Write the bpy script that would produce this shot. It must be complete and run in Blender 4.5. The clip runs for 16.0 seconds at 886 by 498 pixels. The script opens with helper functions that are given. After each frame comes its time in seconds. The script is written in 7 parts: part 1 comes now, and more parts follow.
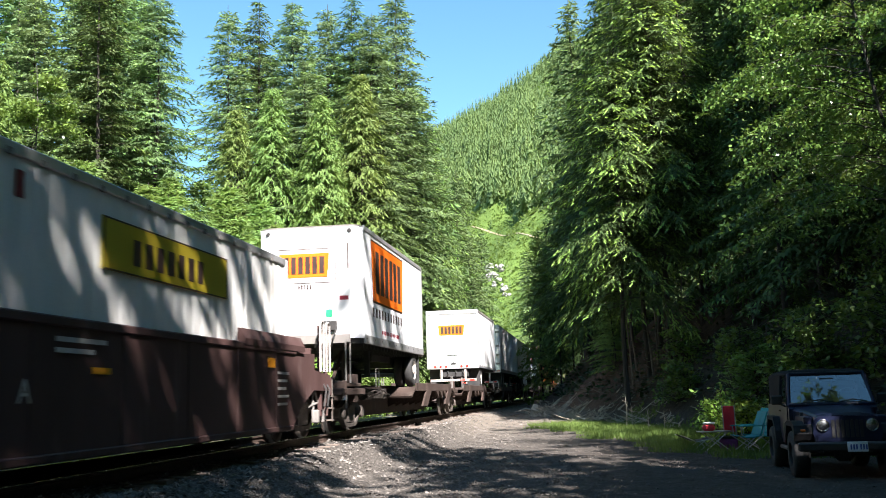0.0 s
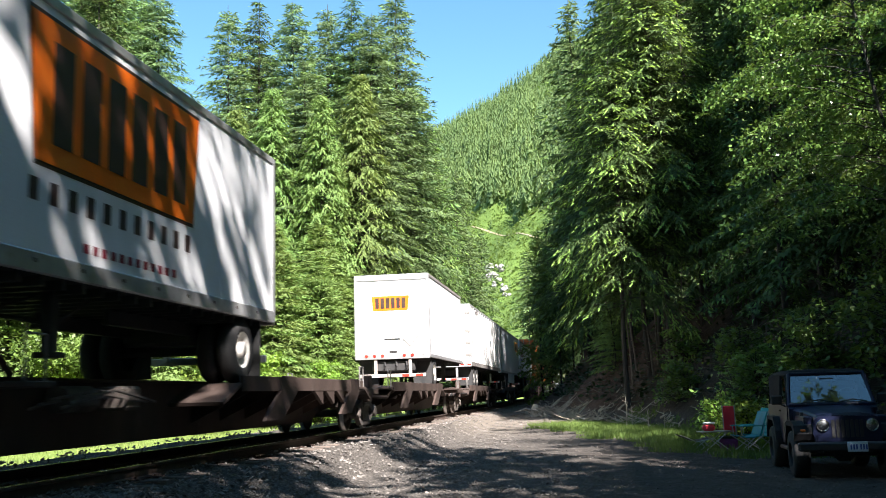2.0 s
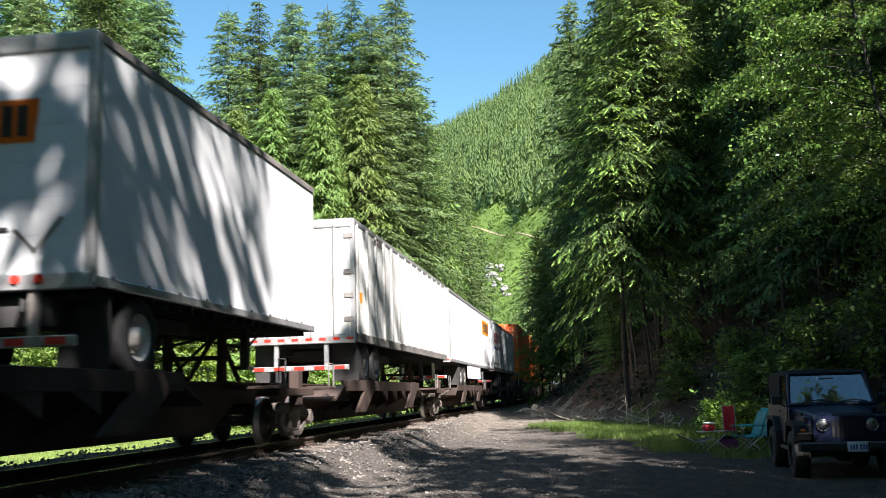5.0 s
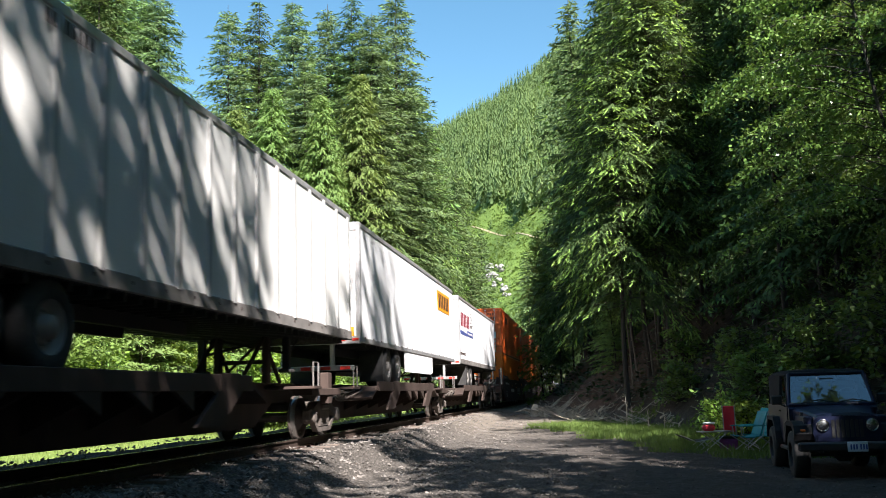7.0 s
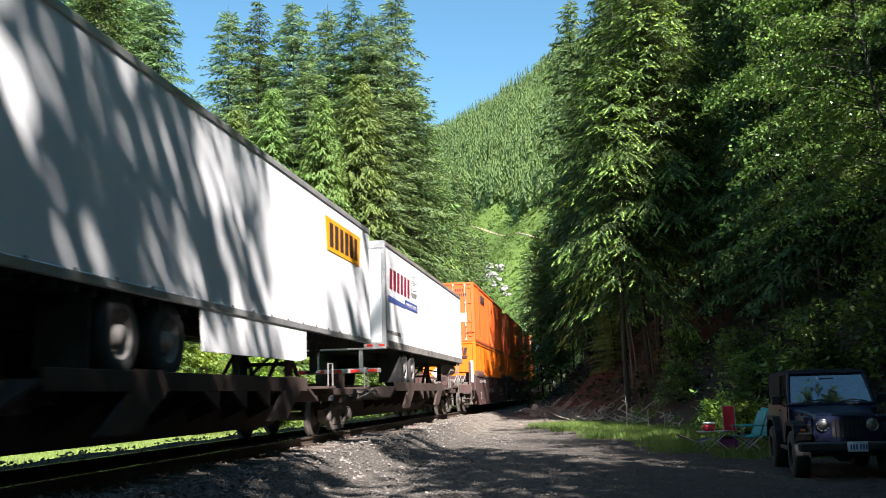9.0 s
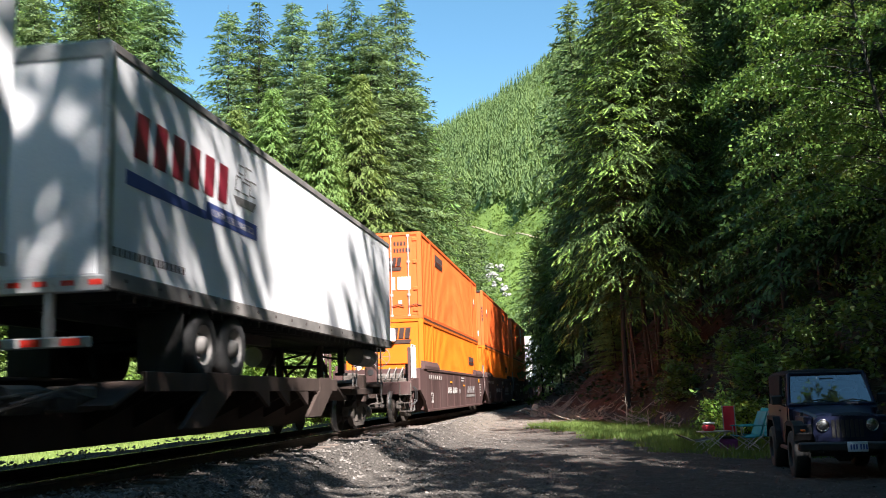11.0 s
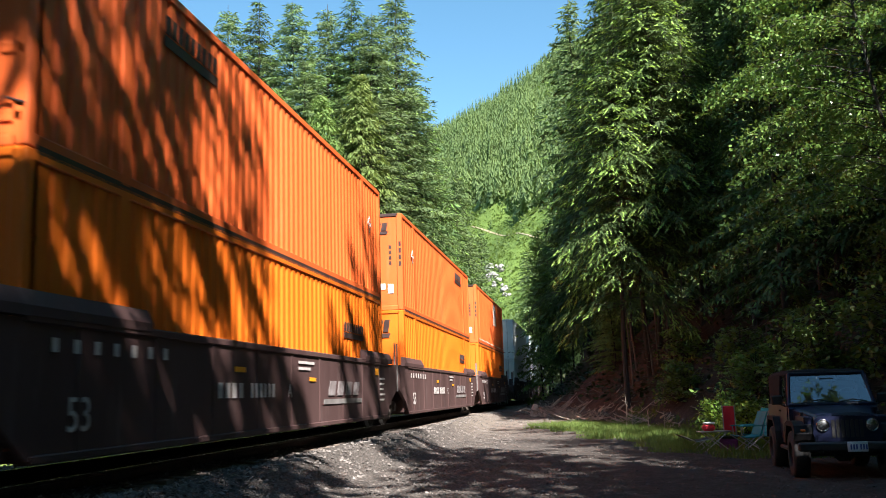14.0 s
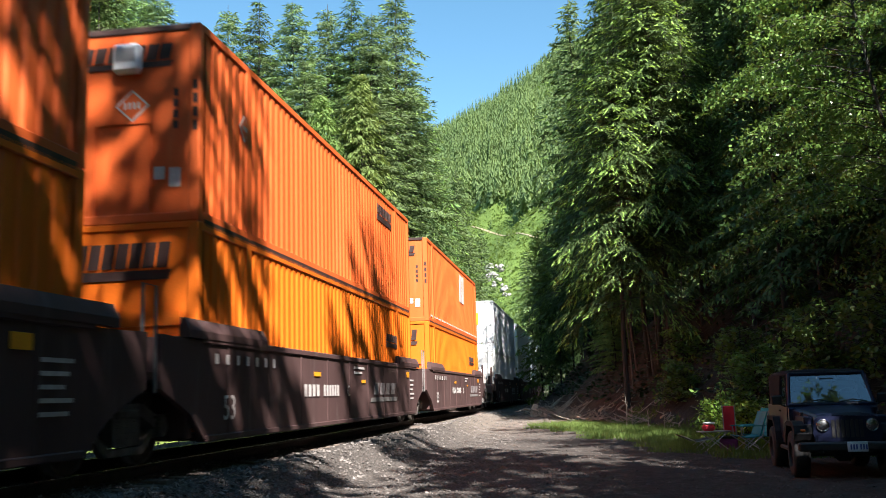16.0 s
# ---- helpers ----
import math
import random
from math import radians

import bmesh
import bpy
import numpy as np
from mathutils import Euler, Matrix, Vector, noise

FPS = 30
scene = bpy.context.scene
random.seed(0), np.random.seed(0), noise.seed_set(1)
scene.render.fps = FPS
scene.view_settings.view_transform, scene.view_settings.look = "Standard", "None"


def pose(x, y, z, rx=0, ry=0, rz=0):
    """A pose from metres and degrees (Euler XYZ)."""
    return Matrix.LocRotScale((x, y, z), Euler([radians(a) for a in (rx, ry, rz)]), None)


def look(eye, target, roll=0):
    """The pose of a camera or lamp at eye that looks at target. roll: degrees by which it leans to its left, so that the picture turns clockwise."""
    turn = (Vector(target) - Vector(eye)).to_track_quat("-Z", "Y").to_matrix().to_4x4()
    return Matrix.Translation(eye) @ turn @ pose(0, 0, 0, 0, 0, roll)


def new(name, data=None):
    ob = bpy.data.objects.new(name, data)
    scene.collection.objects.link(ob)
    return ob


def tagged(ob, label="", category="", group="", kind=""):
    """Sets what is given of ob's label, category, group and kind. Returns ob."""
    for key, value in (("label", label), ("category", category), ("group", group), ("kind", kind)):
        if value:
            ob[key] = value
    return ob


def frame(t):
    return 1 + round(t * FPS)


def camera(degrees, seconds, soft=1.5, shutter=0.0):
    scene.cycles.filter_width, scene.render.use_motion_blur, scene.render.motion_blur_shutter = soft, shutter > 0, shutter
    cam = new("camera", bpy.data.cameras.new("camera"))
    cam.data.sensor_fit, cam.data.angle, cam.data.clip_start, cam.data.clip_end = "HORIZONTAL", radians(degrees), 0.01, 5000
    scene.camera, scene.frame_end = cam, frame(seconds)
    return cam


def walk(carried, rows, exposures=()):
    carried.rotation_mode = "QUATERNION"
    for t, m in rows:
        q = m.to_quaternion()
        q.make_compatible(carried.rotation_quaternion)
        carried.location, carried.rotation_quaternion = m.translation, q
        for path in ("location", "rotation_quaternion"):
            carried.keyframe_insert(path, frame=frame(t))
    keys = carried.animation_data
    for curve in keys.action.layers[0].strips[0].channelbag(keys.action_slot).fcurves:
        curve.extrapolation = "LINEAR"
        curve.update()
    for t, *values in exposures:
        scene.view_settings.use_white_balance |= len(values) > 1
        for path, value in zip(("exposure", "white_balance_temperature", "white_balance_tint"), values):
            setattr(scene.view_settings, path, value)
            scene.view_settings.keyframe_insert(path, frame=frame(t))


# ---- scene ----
# ---- camera: it stands still on the gravel beside the line ----
EYE = Vector((0.0, 0.0, 1.45))
YAW, PITCH = radians(8.283), radians(8.713)
AIM = EYE + 50 * Vector((-math.sin(YAW) * math.cos(PITCH), math.cos(YAW) * math.cos(PITCH), math.sin(PITCH)))
cam = camera(50.0, 16.0, soft=0.8, shutter=0.4)
walk(cam, [(0.0, look(EYE, AIM, -1.69)), (16.0, look(EYE, AIM, -1.69))], exposures=[(0.0, 2.13, 6320, 16), (0.5, 1.9, 6320, 16), (1.0, 1.57, 6320, 16), (1.5, 1.84, 6320, 16), (2.0, 2.14, 6320, 16), (2.5, 2.24, 6320, 16), (3.0, 2.34, 6320, 16), (3.5, 2.19, 6320, 16), (4.0, 1.89, 6320, 16), (5.0, 1.84, 6320, 16), (9.2, 1.84, 6320, 16), (11.5, 1.89, 6320, 16), (13.5, 1.89, 6320, 16), (15.0, 1.91, 6320, 16), (16.0, 1.89, 6320, 16)])

# ---- sky and sun ----
SUN_EL, SUN_AZ = radians(45), radians(150)   # azimuth clockwise from +y
world = bpy.data.worlds.new("world")
scene.world = world
world.use_nodes = True
_n = world.node_tree.nodes
_bg = _n["Background"]
_sky = _n.new("ShaderNodeTexSky")
_sky.sky_type, _sky.sun_disc = "NISHITA", False
_sky.sun_elevation, _sky.sun_rotation = SUN_EL, SUN_AZ
_sky.altitude = 400
_sky.air_density, _sky.dust_density, _sky.ozone_density = 1.0, 0.0, 2.2
_bg.inputs["Strength"].default_value = 0.0455
_tone = _n.new("ShaderNodeHueSaturation")
_tone.inputs["Hue"].default_value, _tone.inputs["Saturation"].default_value, _tone.inputs["Value"].default_value = 0.476, 1.12, 1.3
world.node_tree.links.new(_sky.outputs[0], _tone.inputs["Color"])
world.node_tree.links.new(_tone.outputs[0], _bg.inputs[0])
TO_SUN = Vector((math.sin(SUN_AZ) * math.cos(SUN_EL), math.cos(SUN_AZ) * math.cos(SUN_EL), math.sin(SUN_EL)))
_sun = bpy.data.lights.new("sun", "SUN")
_sun.energy, _sun.angle, _sun.color = 5.0, radians(0.53), (1.0, 0.955, 0.88)
sun = new("sun", _sun)
sun.matrix_world = look(TO_SUN * 60, (0, 0, 0))

# ---- the line ----
TRACK_X = -6.52      # middle of the track
RAIL_Z = 0.67        # top of the rails
SPEED = 7.516        # metres a second, towards -y
rng = np.random.default_rng(7)


# ---- mesh building ----
class Geo:
    """Gathers vertices and faces for one mesh."""

    def __init__(self):
        self.v, self.f = [], []

    def add(self, verts, faces):
        n = len(self.v)
        self.v.extend(verts)
        self.f.extend([tuple(i + n for i in f) for f in faces])
        return self

    def box(self, x0, x1, y0, y1, z0, z1, b=0.0, m=None):
        """A box; b: the width of its chamfered edges."""
        if b <= 0:
            vs = [(x, y, z) for x in (x0, x1) for y in (y0, y1) for z in (z0, z1)]
            fs = [(0, 1, 3, 2), (4, 6, 7, 5), (0, 4, 5, 1), (2, 3, 7, 6), (0, 2, 6, 4), (1, 5, 7, 3)]
        else:
            b = min(b, abs(x1 - x0) * 0.45, abs(y1 - y0) * 0.45, abs(z1 - z0) * 0.45)
            vs, idx = [], {}
            for i, x in enumerate((x0, x1)):
                for j, y in enumerate((y0, y1)):
                    for k, z in enumerate((z0, z1)):
                        sx, sy, sz = (1, -1)[i], (1, -1)[j], (1, -1)[k]
                        idx[i, j, k, 0] = len(vs); vs.append((x, y + sy * b, z + sz * b))
                        idx[i, j, k, 1] = len(vs); vs.append((x + sx * b, y, z + sz * b))
                        idx[i, j, k, 2] = len(vs); vs.append((x + sx * b, y + sy * b, z))
            fs = []
            for i in (0, 1):
                fs.append([idx[i, 0, 0, 0], idx[i, 1, 0, 0], idx[i, 1, 1, 0], idx[i, 0, 1, 0]])
                fs.append([idx[0, i, 0, 1], idx[1, i, 0, 1], idx[1, i, 1, 1], idx[0, i, 1, 1]])
                fs.append([idx[0, 0, i, 2], idx[1, 0, i, 2], idx[1, 1, i, 2], idx[0, 1, i, 2]])
            for i in (0, 1):
                for j in (0, 1):
                    fs.append([idx[i, j, 0, 0], idx[i, j, 1, 0], idx[i, j, 1, 1], idx[i, j, 0, 1]])
                    fs.append([idx[i, 0, j, 0], idx[i, 1, j, 0], idx[i, 1, j, 2], idx[i, 0, j, 2]])
                    fs.append([idx[0, i, j, 1], idx[1, i, j, 1], idx[1, i, j, 2], idx[0, i, j, 2]])
            for i in (0, 1):
                for j in (0, 1):
                    for k in (0, 1):
                        fs.append([idx[i, j, k, 0], idx[i, j, k, 1], idx[i, j, k, 2]])
        if m is not None:
            vs = [tuple(m @ Vector(p)) for p in vs]
        return self.add(vs, fs)

    def tube(self, pts, r, n=8, r1=None):
        """A round bar along points; r1: its radius at the end."""
        pts = [Vector(p) for p in pts]
        r1 = r if r1 is None else r1
        vs, fs = [], []
        for i, p in enumerate(pts):
            d = (pts[min(i + 1, len(pts) - 1)] - pts[max(i - 1, 0)]).normalized()
            a = d.orthogonal().normalized() if i == 0 else (a - d * a.dot(d)).normalized()
            c = d.cross(a)
            rr = r + (r1 - r) * i / max(1, len(pts) - 1)
            for k in range(n):
                w = 2 * math.pi * k / n
                vs.append(tuple(p + (a * math.cos(w) + c * math.sin(w)) * rr))
        for i in range(len(pts) - 1):
            for k in range(n):
                fs.append((i * n + k, i * n + (k + 1) % n, (i + 1) * n + (k + 1) % n, (i + 1) * n + k))
        fs.append(tuple(range(n - 1, -1, -1)))
        fs.append(tuple((len(pts) - 1) * n + k for k in range(n)))
        return self.add(vs, fs)

    def prism(self, poly, axis, a, b):
        """A flat outline (two coordinates a point) drawn out along x, y or z from a to b."""
        def at(p, w):
            return {"x": (w, p[0], p[1]), "y": (p[0], w, p[1]), "z": (p[0], p[1], w)}[axis]
        n = len(poly)
        vs = [at(p, a) for p in poly] + [at(p, b) for p in poly]
        fs = [tuple(range(n)), tuple(range(2 * n - 1, n - 1, -1))]
        fs += [(i, i + n, (i + 1) % n + n, (i + 1) % n) for i in range(n)]
        return self.add(vs, fs)

    def lathe(self, prof, c, axis="x", n=20):
        """Turns a profile of (radius, place along the axis) round the axis through c."""
        vs, fs = [], []
        for r, w in prof:
            for k in range(n):
                t = 2 * math.pi * k / n
                p, q = r * math.cos(t), r * math.sin(t)
                o = {"x": (w, p, q), "y": (p, w, q), "z": (p, q, w)}[axis]
                vs.append((c[0] + o[0], c[1] + o[1], c[2] + o[2]))
        for i in range(len(prof) - 1):
            for k in range(n):
                fs.append((i * n + k, i * n + (k + 1) % n, (i + 1) * n + (k + 1) % n, (i + 1) * n + k))
        return self.add(vs, fs)

    def mesh(self, name, material, smooth=False):
        me = bpy.data.meshes.new(name)
        me.from_pydata([tuple(p) for p in self.v], [], self.f)
        me.materials.append(material)
        bm = bmesh.new()
        bm.from_mesh(me)
        bmesh.ops.recalc_face_normals(bm, faces=bm.faces)
        bm.to_mesh(me)
        bm.free()
        if smooth:
            me.polygons.foreach_set("use_smooth", [True] * len(me.polygons))
        me.update()
        return me


def part(name, geo, material, parent, label="", smooth=False):
    """Links a Geo, or a finished mesh, as one mesh object under its thing or part."""
    ob = new(name, geo.mesh(name, material, smooth) if isinstance(geo, Geo) else geo)
    ob.parent = parent
    if label:
        tagged(ob, label)
    return ob


def thing(name, at, label, category, group="", kind=""):
    ob = new(name)
    ob.empty_display_size = 0.3
    ob.matrix_basis = at
    return tagged(ob, label, category, group, kind)


def quads_mesh(name, verts, material, k=4, normals=None):
    """A mesh of loose faces with k corners each, from an array (faces, k, 3); normals: a rounded shading direction for each face."""
    n = len(verts)
    if normals is not None:
        flat = np.cross(verts[:, 1] - verts[:, 0], verts[:, 2] - verts[:, 0])
        flip = (flat * normals).sum(1) < 0
        verts = np.where(flip[:, None, None], verts[:, ::-1], verts)
    me = bpy.data.meshes.new(name)
    me.vertices.add(n * k)
    me.vertices.foreach_set("co", np.ascontiguousarray(verts, dtype=np.float32).ravel())
    me.loops.add(n * k)
    me.loops.foreach_set("vertex_index", np.arange(n * k, dtype=np.int32))
    me.polygons.add(n)
    me.polygons.foreach_set("loop_start", np.arange(n, dtype=np.int32) * k)
    me.materials.append(material)
    me.update(calc_edges=True)
    if normals is not None:
        me.normals_split_custom_set(np.repeat(normals, k, 0).tolist())
    return me


# ---- materials ----
def nodes_of(name):
    m = bpy.data.materials.new(name)
    m.use_nodes = True
    t = m.node_tree
    return m, t, t.nodes["Principled BSDF"], t.nodes["Material Output"]


def surf(name, c1, c2, scale=3.0, rough=0.6, metal=0.0, bump=0.0, grain=40.0, wear=None, wear_amount=0.45, streak=1.0, spec=0.5, vary=0.0):
    """A painted, earthen or metal surface: two colours mixed by large noise, fine grain in gloss and relief, worn or dirty patches.
    streak below 1 draws the patches out upright; vary: how far each object's brightness differs."""
    m, t, b, _ = nodes_of(name)
    N, L = t.nodes, t.links
    tc = N.new("ShaderNodeTexCoord")
    mp = N.new("ShaderNodeMapping")
    mp.inputs["Scale"].default_value = (1, 1, streak)
    L.new(tc.outputs["Object"], mp.inputs["Vector"])
    big = N.new("ShaderNodeTexNoise")
    big.inputs["Scale"].default_value, big.inputs["Detail"].default_value = scale, 6
    fine = N.new("ShaderNodeTexNoise")
    fine.inputs["Scale"].default_value, fine.inputs["Detail"].default_value = grain, 4
    L.new(mp.outputs[0], big.inputs["Vector"])
    L.new(tc.outputs["Object"], fine.inputs["Vector"])
    ramp = N.new("ShaderNodeValToRGB")
    ramp.color_ramp.elements[0].position, ramp.color_ramp.elements[1].position = 0.35, 0.65
    ramp.color_ramp.elements[0].color, ramp.color_ramp.elements[1].color = (*c1, 1), (*c2, 1)
    L.new(big.outputs[0], ramp.inputs[0])
    col = ramp.outputs[0]
    if wear:
        wn = N.new("ShaderNodeTexNoise")
        wn.inputs["Scale"].default_value, wn.inputs["Detail"].default_value, wn.inputs["Roughness"].default_value = scale * 2.7, 8, 0.65
        L.new(mp.outputs[0], wn.inputs["Vector"])
        wr = N.new("ShaderNodeValToRGB")
        wr.color_ramp.elements[0].position, wr.color_ramp.elements[1].position = 0.72 - wear_amount * 0.4, 0.8
        L.new(wn.outputs[0], wr.inputs[0])
        mx = N.new("ShaderNodeMixRGB")
        mx.inputs[2].default_value = (*wear, 1)
        L.new(wr.outputs[0], mx.inputs[0])
        L.new(col, mx.inputs[1])
        col = mx.outputs[0]
    hv = N.new("ShaderNodeHueSaturation")
    L.new(col, hv.inputs["Color"])
    ad = N.new("ShaderNodeMapRange")
    ad.inputs[3].default_value, ad.inputs[4].default_value = 0.86, 1.14
    L.new(fine.outputs[0], ad.inputs[0])
    val = ad.outputs[0]
    if vary:
        oi = N.new("ShaderNodeObjectInfo")
        mr = N.new("ShaderNodeMapRange")
        mr.inputs[3].default_value, mr.inputs[4].default_value = 1 - vary, 1 + vary
        L.new(oi.outputs["Random"], mr.inputs[0])
        mu = N.new("ShaderNodeMath")
        mu.operation = "MULTIPLY"
        L.new(val, mu.inputs[0])
        L.new(mr.outputs[0], mu.inputs[1])
        val = mu.outputs[0]
    L.new(val, hv.inputs["Value"])
    L.new(hv.outputs[0], b.inputs["Base Color"])
    ro = N.new("ShaderNodeMapRange")
    ro.inputs[3].default_value, ro.inputs[4].default_value = max(0.03, rough - 0.12), min(1, rough + 0.12)
    L.new(big.outputs[0], ro.inputs[0])
    L.new(ro.outputs[0], b.inputs["Roughness"])
    b.inputs["Metallic"].default_value = metal
    b.inputs["Specular IOR Level"].default_value = spec
    if bump:
        bp = N.new("ShaderNodeBump")
        bp.inputs["Strength"].default_value, bp.inputs["Distance"].default_value = min(1, bump), 0.02
        L.new(fine.outputs[0], bp.inputs["Height"])
        L.new(bp.outputs[0], b.inputs["Normal"])
    return m


def leaf(name, c1, c2, rough=0.5, through_light=0.36, vary=0.15):
    """Leaves and needles: each piece has its own shade, and lets some light through."""
    m, t, b, out = nodes_of(name)
    N, L = t.nodes, t.links
    g = N.new("ShaderNodeNewGeometry")
    oi = N.new("ShaderNodeObjectInfo")
    mix = N.new("ShaderNodeMixRGB")
    mix.inputs[1].default_value, mix.inputs[2].default_value = (*c1, 1), (*c2, 1)
    tc, no, fac = N.new("ShaderNodeTexCoord"), N.new("ShaderNodeTexNoise"), N.new("ShaderNodeMath")
    no.inputs["Scale"].default_value, no.inputs["Detail"].default_value = 1.1, 3
    spread = N.new("ShaderNodeMapRange")
    spread.inputs[1].default_value, spread.inputs[2].default_value, spread.inputs[3].default_value, spread.inputs[4].default_value = 0.3, 0.7, 0.0, 0.6
    L.new(tc.outputs["Object"], no.inputs["Vector"])
    L.new(no.outputs[0], spread.inputs[0])
    fac.operation = "MULTIPLY_ADD"
    fac.inputs[1].default_value = 0.4
    L.new(g.outputs["Random Per Island"], fac.inputs[0])
    L.new(spread.outputs[0], fac.inputs[2])
    L.new(fac.outputs[0], mix.inputs[0])
    hv = N.new("ShaderNodeHueSaturation")
    mr = N.new("ShaderNodeMapRange")
    mr.inputs[3].default_value, mr.inputs[4].default_value = 1 - vary, 1 + vary
    L.new(oi.outputs["Random"], mr.inputs[0])
    hr = N.new("ShaderNodeMapRange")
    hr.inputs[3].default_value, hr.inputs[4].default_value = 0.485, 0.515
    L.new(oi.outputs["Random"], hr.inputs[0])
    L.new(hr.outputs[0], hv.inputs["Hue"])
    L.new(mr.outputs[0], hv.inputs["Value"])
    L.new(mix.outputs[0], hv.inputs["Color"])
    L.new(hv.outputs[0], b.inputs["Base Color"])
    b.inputs["Roughness"].default_value = rough
    b.inputs["Specular IOR Level"].default_value = 0.22
    tr = N.new("ShaderNodeBsdfTranslucent")
    br = N.new("ShaderNodeHueSaturation")
    br.inputs["Hue"].default_value, br.inputs["Saturation"].default_value, br.inputs["Value"].default_value = 0.48, 1.1, 1.5
    L.new(hv.outputs[0], br.inputs["Color"])
    L.new(br.outputs[0], tr.inputs[0])
    ms = N.new("ShaderNodeMixShader")
    ms.inputs[0].default_value = through_light
    L.new(b.outputs[0], ms.inputs[1])
    L.new(tr.outputs[0], ms.inputs[2])
    L.new(ms.outputs[0], out.inputs[0])
    return m


def far_leaf(name, dark, light):
    """Needles of the distant slope: stands of darker and lighter trees."""
    m = leaf(name, dark, light, vary=0.0)
    t = m.node_tree
    N, L = t.nodes, t.links
    mix = [n for n in N if n.type == "MIX_RGB"][0]
    for k in list(mix.inputs[0].links):
        L.remove(k)
    tc, no, mr = N.new("ShaderNodeTexCoord"), N.new("ShaderNodeTexNoise"), N.new("ShaderNodeMapRange")
    no.inputs["Scale"].default_value, no.inputs["Detail"].default_value, no.inputs["Roughness"].default_value = 0.045, 3, 0.6
    mr.inputs[1].default_value, mr.inputs[2].default_value = 0.36, 0.62
    L.new(tc.outputs["Object"], no.inputs["Vector"])
    L.new(no.outputs[0], mr.inputs[0])
    L.new(mr.outputs[0], mix.inputs[0])
    return m


M_NEEDLE = leaf("fir_needles", (0.052, 0.092, 0.04), (0.145, 0.22, 0.082), rough=0.65, through_light=0.25)
M_NEEDLE_CEDAR = leaf("cedar_needles", (0.085, 0.145, 0.042), (0.19, 0.28, 0.08), rough=0.65, through_light=0.3)
# hemlock needles darkened and tips brightened: shade and sun put into the colour
M_NEEDLE_DARK = leaf("hemlock_needles_shade_dark", (0.02, 0.04, 0.014), (0.09, 0.145, 0.042), rough=0.6, through_light=0.2)
M_HEMLOCK_LIT_TIP = leaf("hemlock_sunlit_tips", (0.17, 0.31, 0.065), (0.27, 0.43, 0.1), rough=0.55, through_light=0.3)
M_TIP = leaf("new_growth_needles", (0.13, 0.24, 0.06), (0.2, 0.34, 0.085), rough=0.6, through_light=0.3)
M_LEAF = leaf("alder_leaves", (0.04, 0.08, 0.02), (0.19, 0.3, 0.07), rough=0.3, through_light=0.24)
M_BUSH = leaf("bush_leaves", (0.1, 0.18, 0.028), (0.26, 0.38, 0.07), rough=0.45, through_light=0.34)
M_GRASS = leaf("grass_blades", (0.12, 0.17, 0.04), (0.24, 0.27, 0.09), rough=0.55)
M_VERGE = leaf("verge_grass_blades", (0.055, 0.1, 0.02), (0.14, 0.19, 0.045), rough=0.55, through_light=0.25)
# leaf colour taken almost to black to stand in for the bank's deep shade
M_SHADED_SALAL = leaf("understorey_leaves_shade_dark", (0.011, 0.022, 0.008), (0.034, 0.058, 0.019), rough=0.4, through_light=0.12)
M_SCRUB = leaf("scrub_leaves", (0.05, 0.1, 0.02), (0.125, 0.2, 0.042))
M_TRAIL = surf("trail_earth", (0.2, 0.18, 0.1), (0.28, 0.25, 0.15), 0.3, 0.95, grain=3)
M_FAR = far_leaf("far_needles", (0.085, 0.138, 0.055), (0.14, 0.205, 0.072))
M_BARK = surf("bark", (0.022, 0.018, 0.014), (0.045, 0.036, 0.029), 2.5, 0.95, bump=1.0, grain=18, streak=0.25, wear=(0.07, 0.07, 0.06), wear_amount=0.25)
M_ALDER = surf("alder_bark", (0.025, 0.022, 0.018), (0.065, 0.06, 0.05), 3.5, 0.9, bump=0.5, grain=25, wear=(0.1, 0.1, 0.07))
M_DEAD = surf("dead_wood", (0.3, 0.26, 0.2), (0.5, 0.44, 0.35), 4, 0.9, bump=0.7, grain=30, vary=0.3)
M_STEM = surf("bare_stem_bark", (0.08, 0.065, 0.052), (0.15, 0.125, 0.1), 4, 0.9, bump=0.5, grain=30)
M_STONE = surf("ballast_stone", (0.07, 0.062, 0.054), (0.25, 0.225, 0.2), 2.0, 0.9, bump=0.5, grain=35)
M_SHADED_STONE = surf("shaded_ballast_stone", (0.05, 0.042, 0.036), (0.11, 0.094, 0.082), 2.0, 0.85, bump=0.5, grain=35)
M_ROAD_STONE = surf("road_stone", (0.06, 0.052, 0.045), (0.15, 0.132, 0.115), 2.0, 0.9, bump=0.5, grain=35)
M_ROCK = surf("outcrop_rock", (0.16, 0.155, 0.145), (0.34, 0.33, 0.31), 0.9, 0.95, bump=1.0, grain=3, wear=(0.06, 0.065, 0.04))
M_TIE = surf("tie_wood", (0.07, 0.055, 0.045), (0.14, 0.11, 0.09), 5, 0.9, bump=0.7, grain=30, vary=0.2)
M_RAIL_RUST = surf("rail_rust", (0.045, 0.03, 0.023), (0.085, 0.056, 0.042), 6, 0.8, 0.3, bump=0.3)
M_RAIL_TOP = surf("rail_polish", (0.45, 0.45, 0.45), (0.6, 0.6, 0.6), 6, 0.25, 1.0)
M_WELL = surf("brown_car_paint", (0.062, 0.033, 0.03), (0.095, 0.053, 0.048), 0.9, 0.7, wear=(0.15, 0.11, 0.1), wear_amount=0.36, streak=0.15, bump=0.08, vary=0.08, spec=0.25)
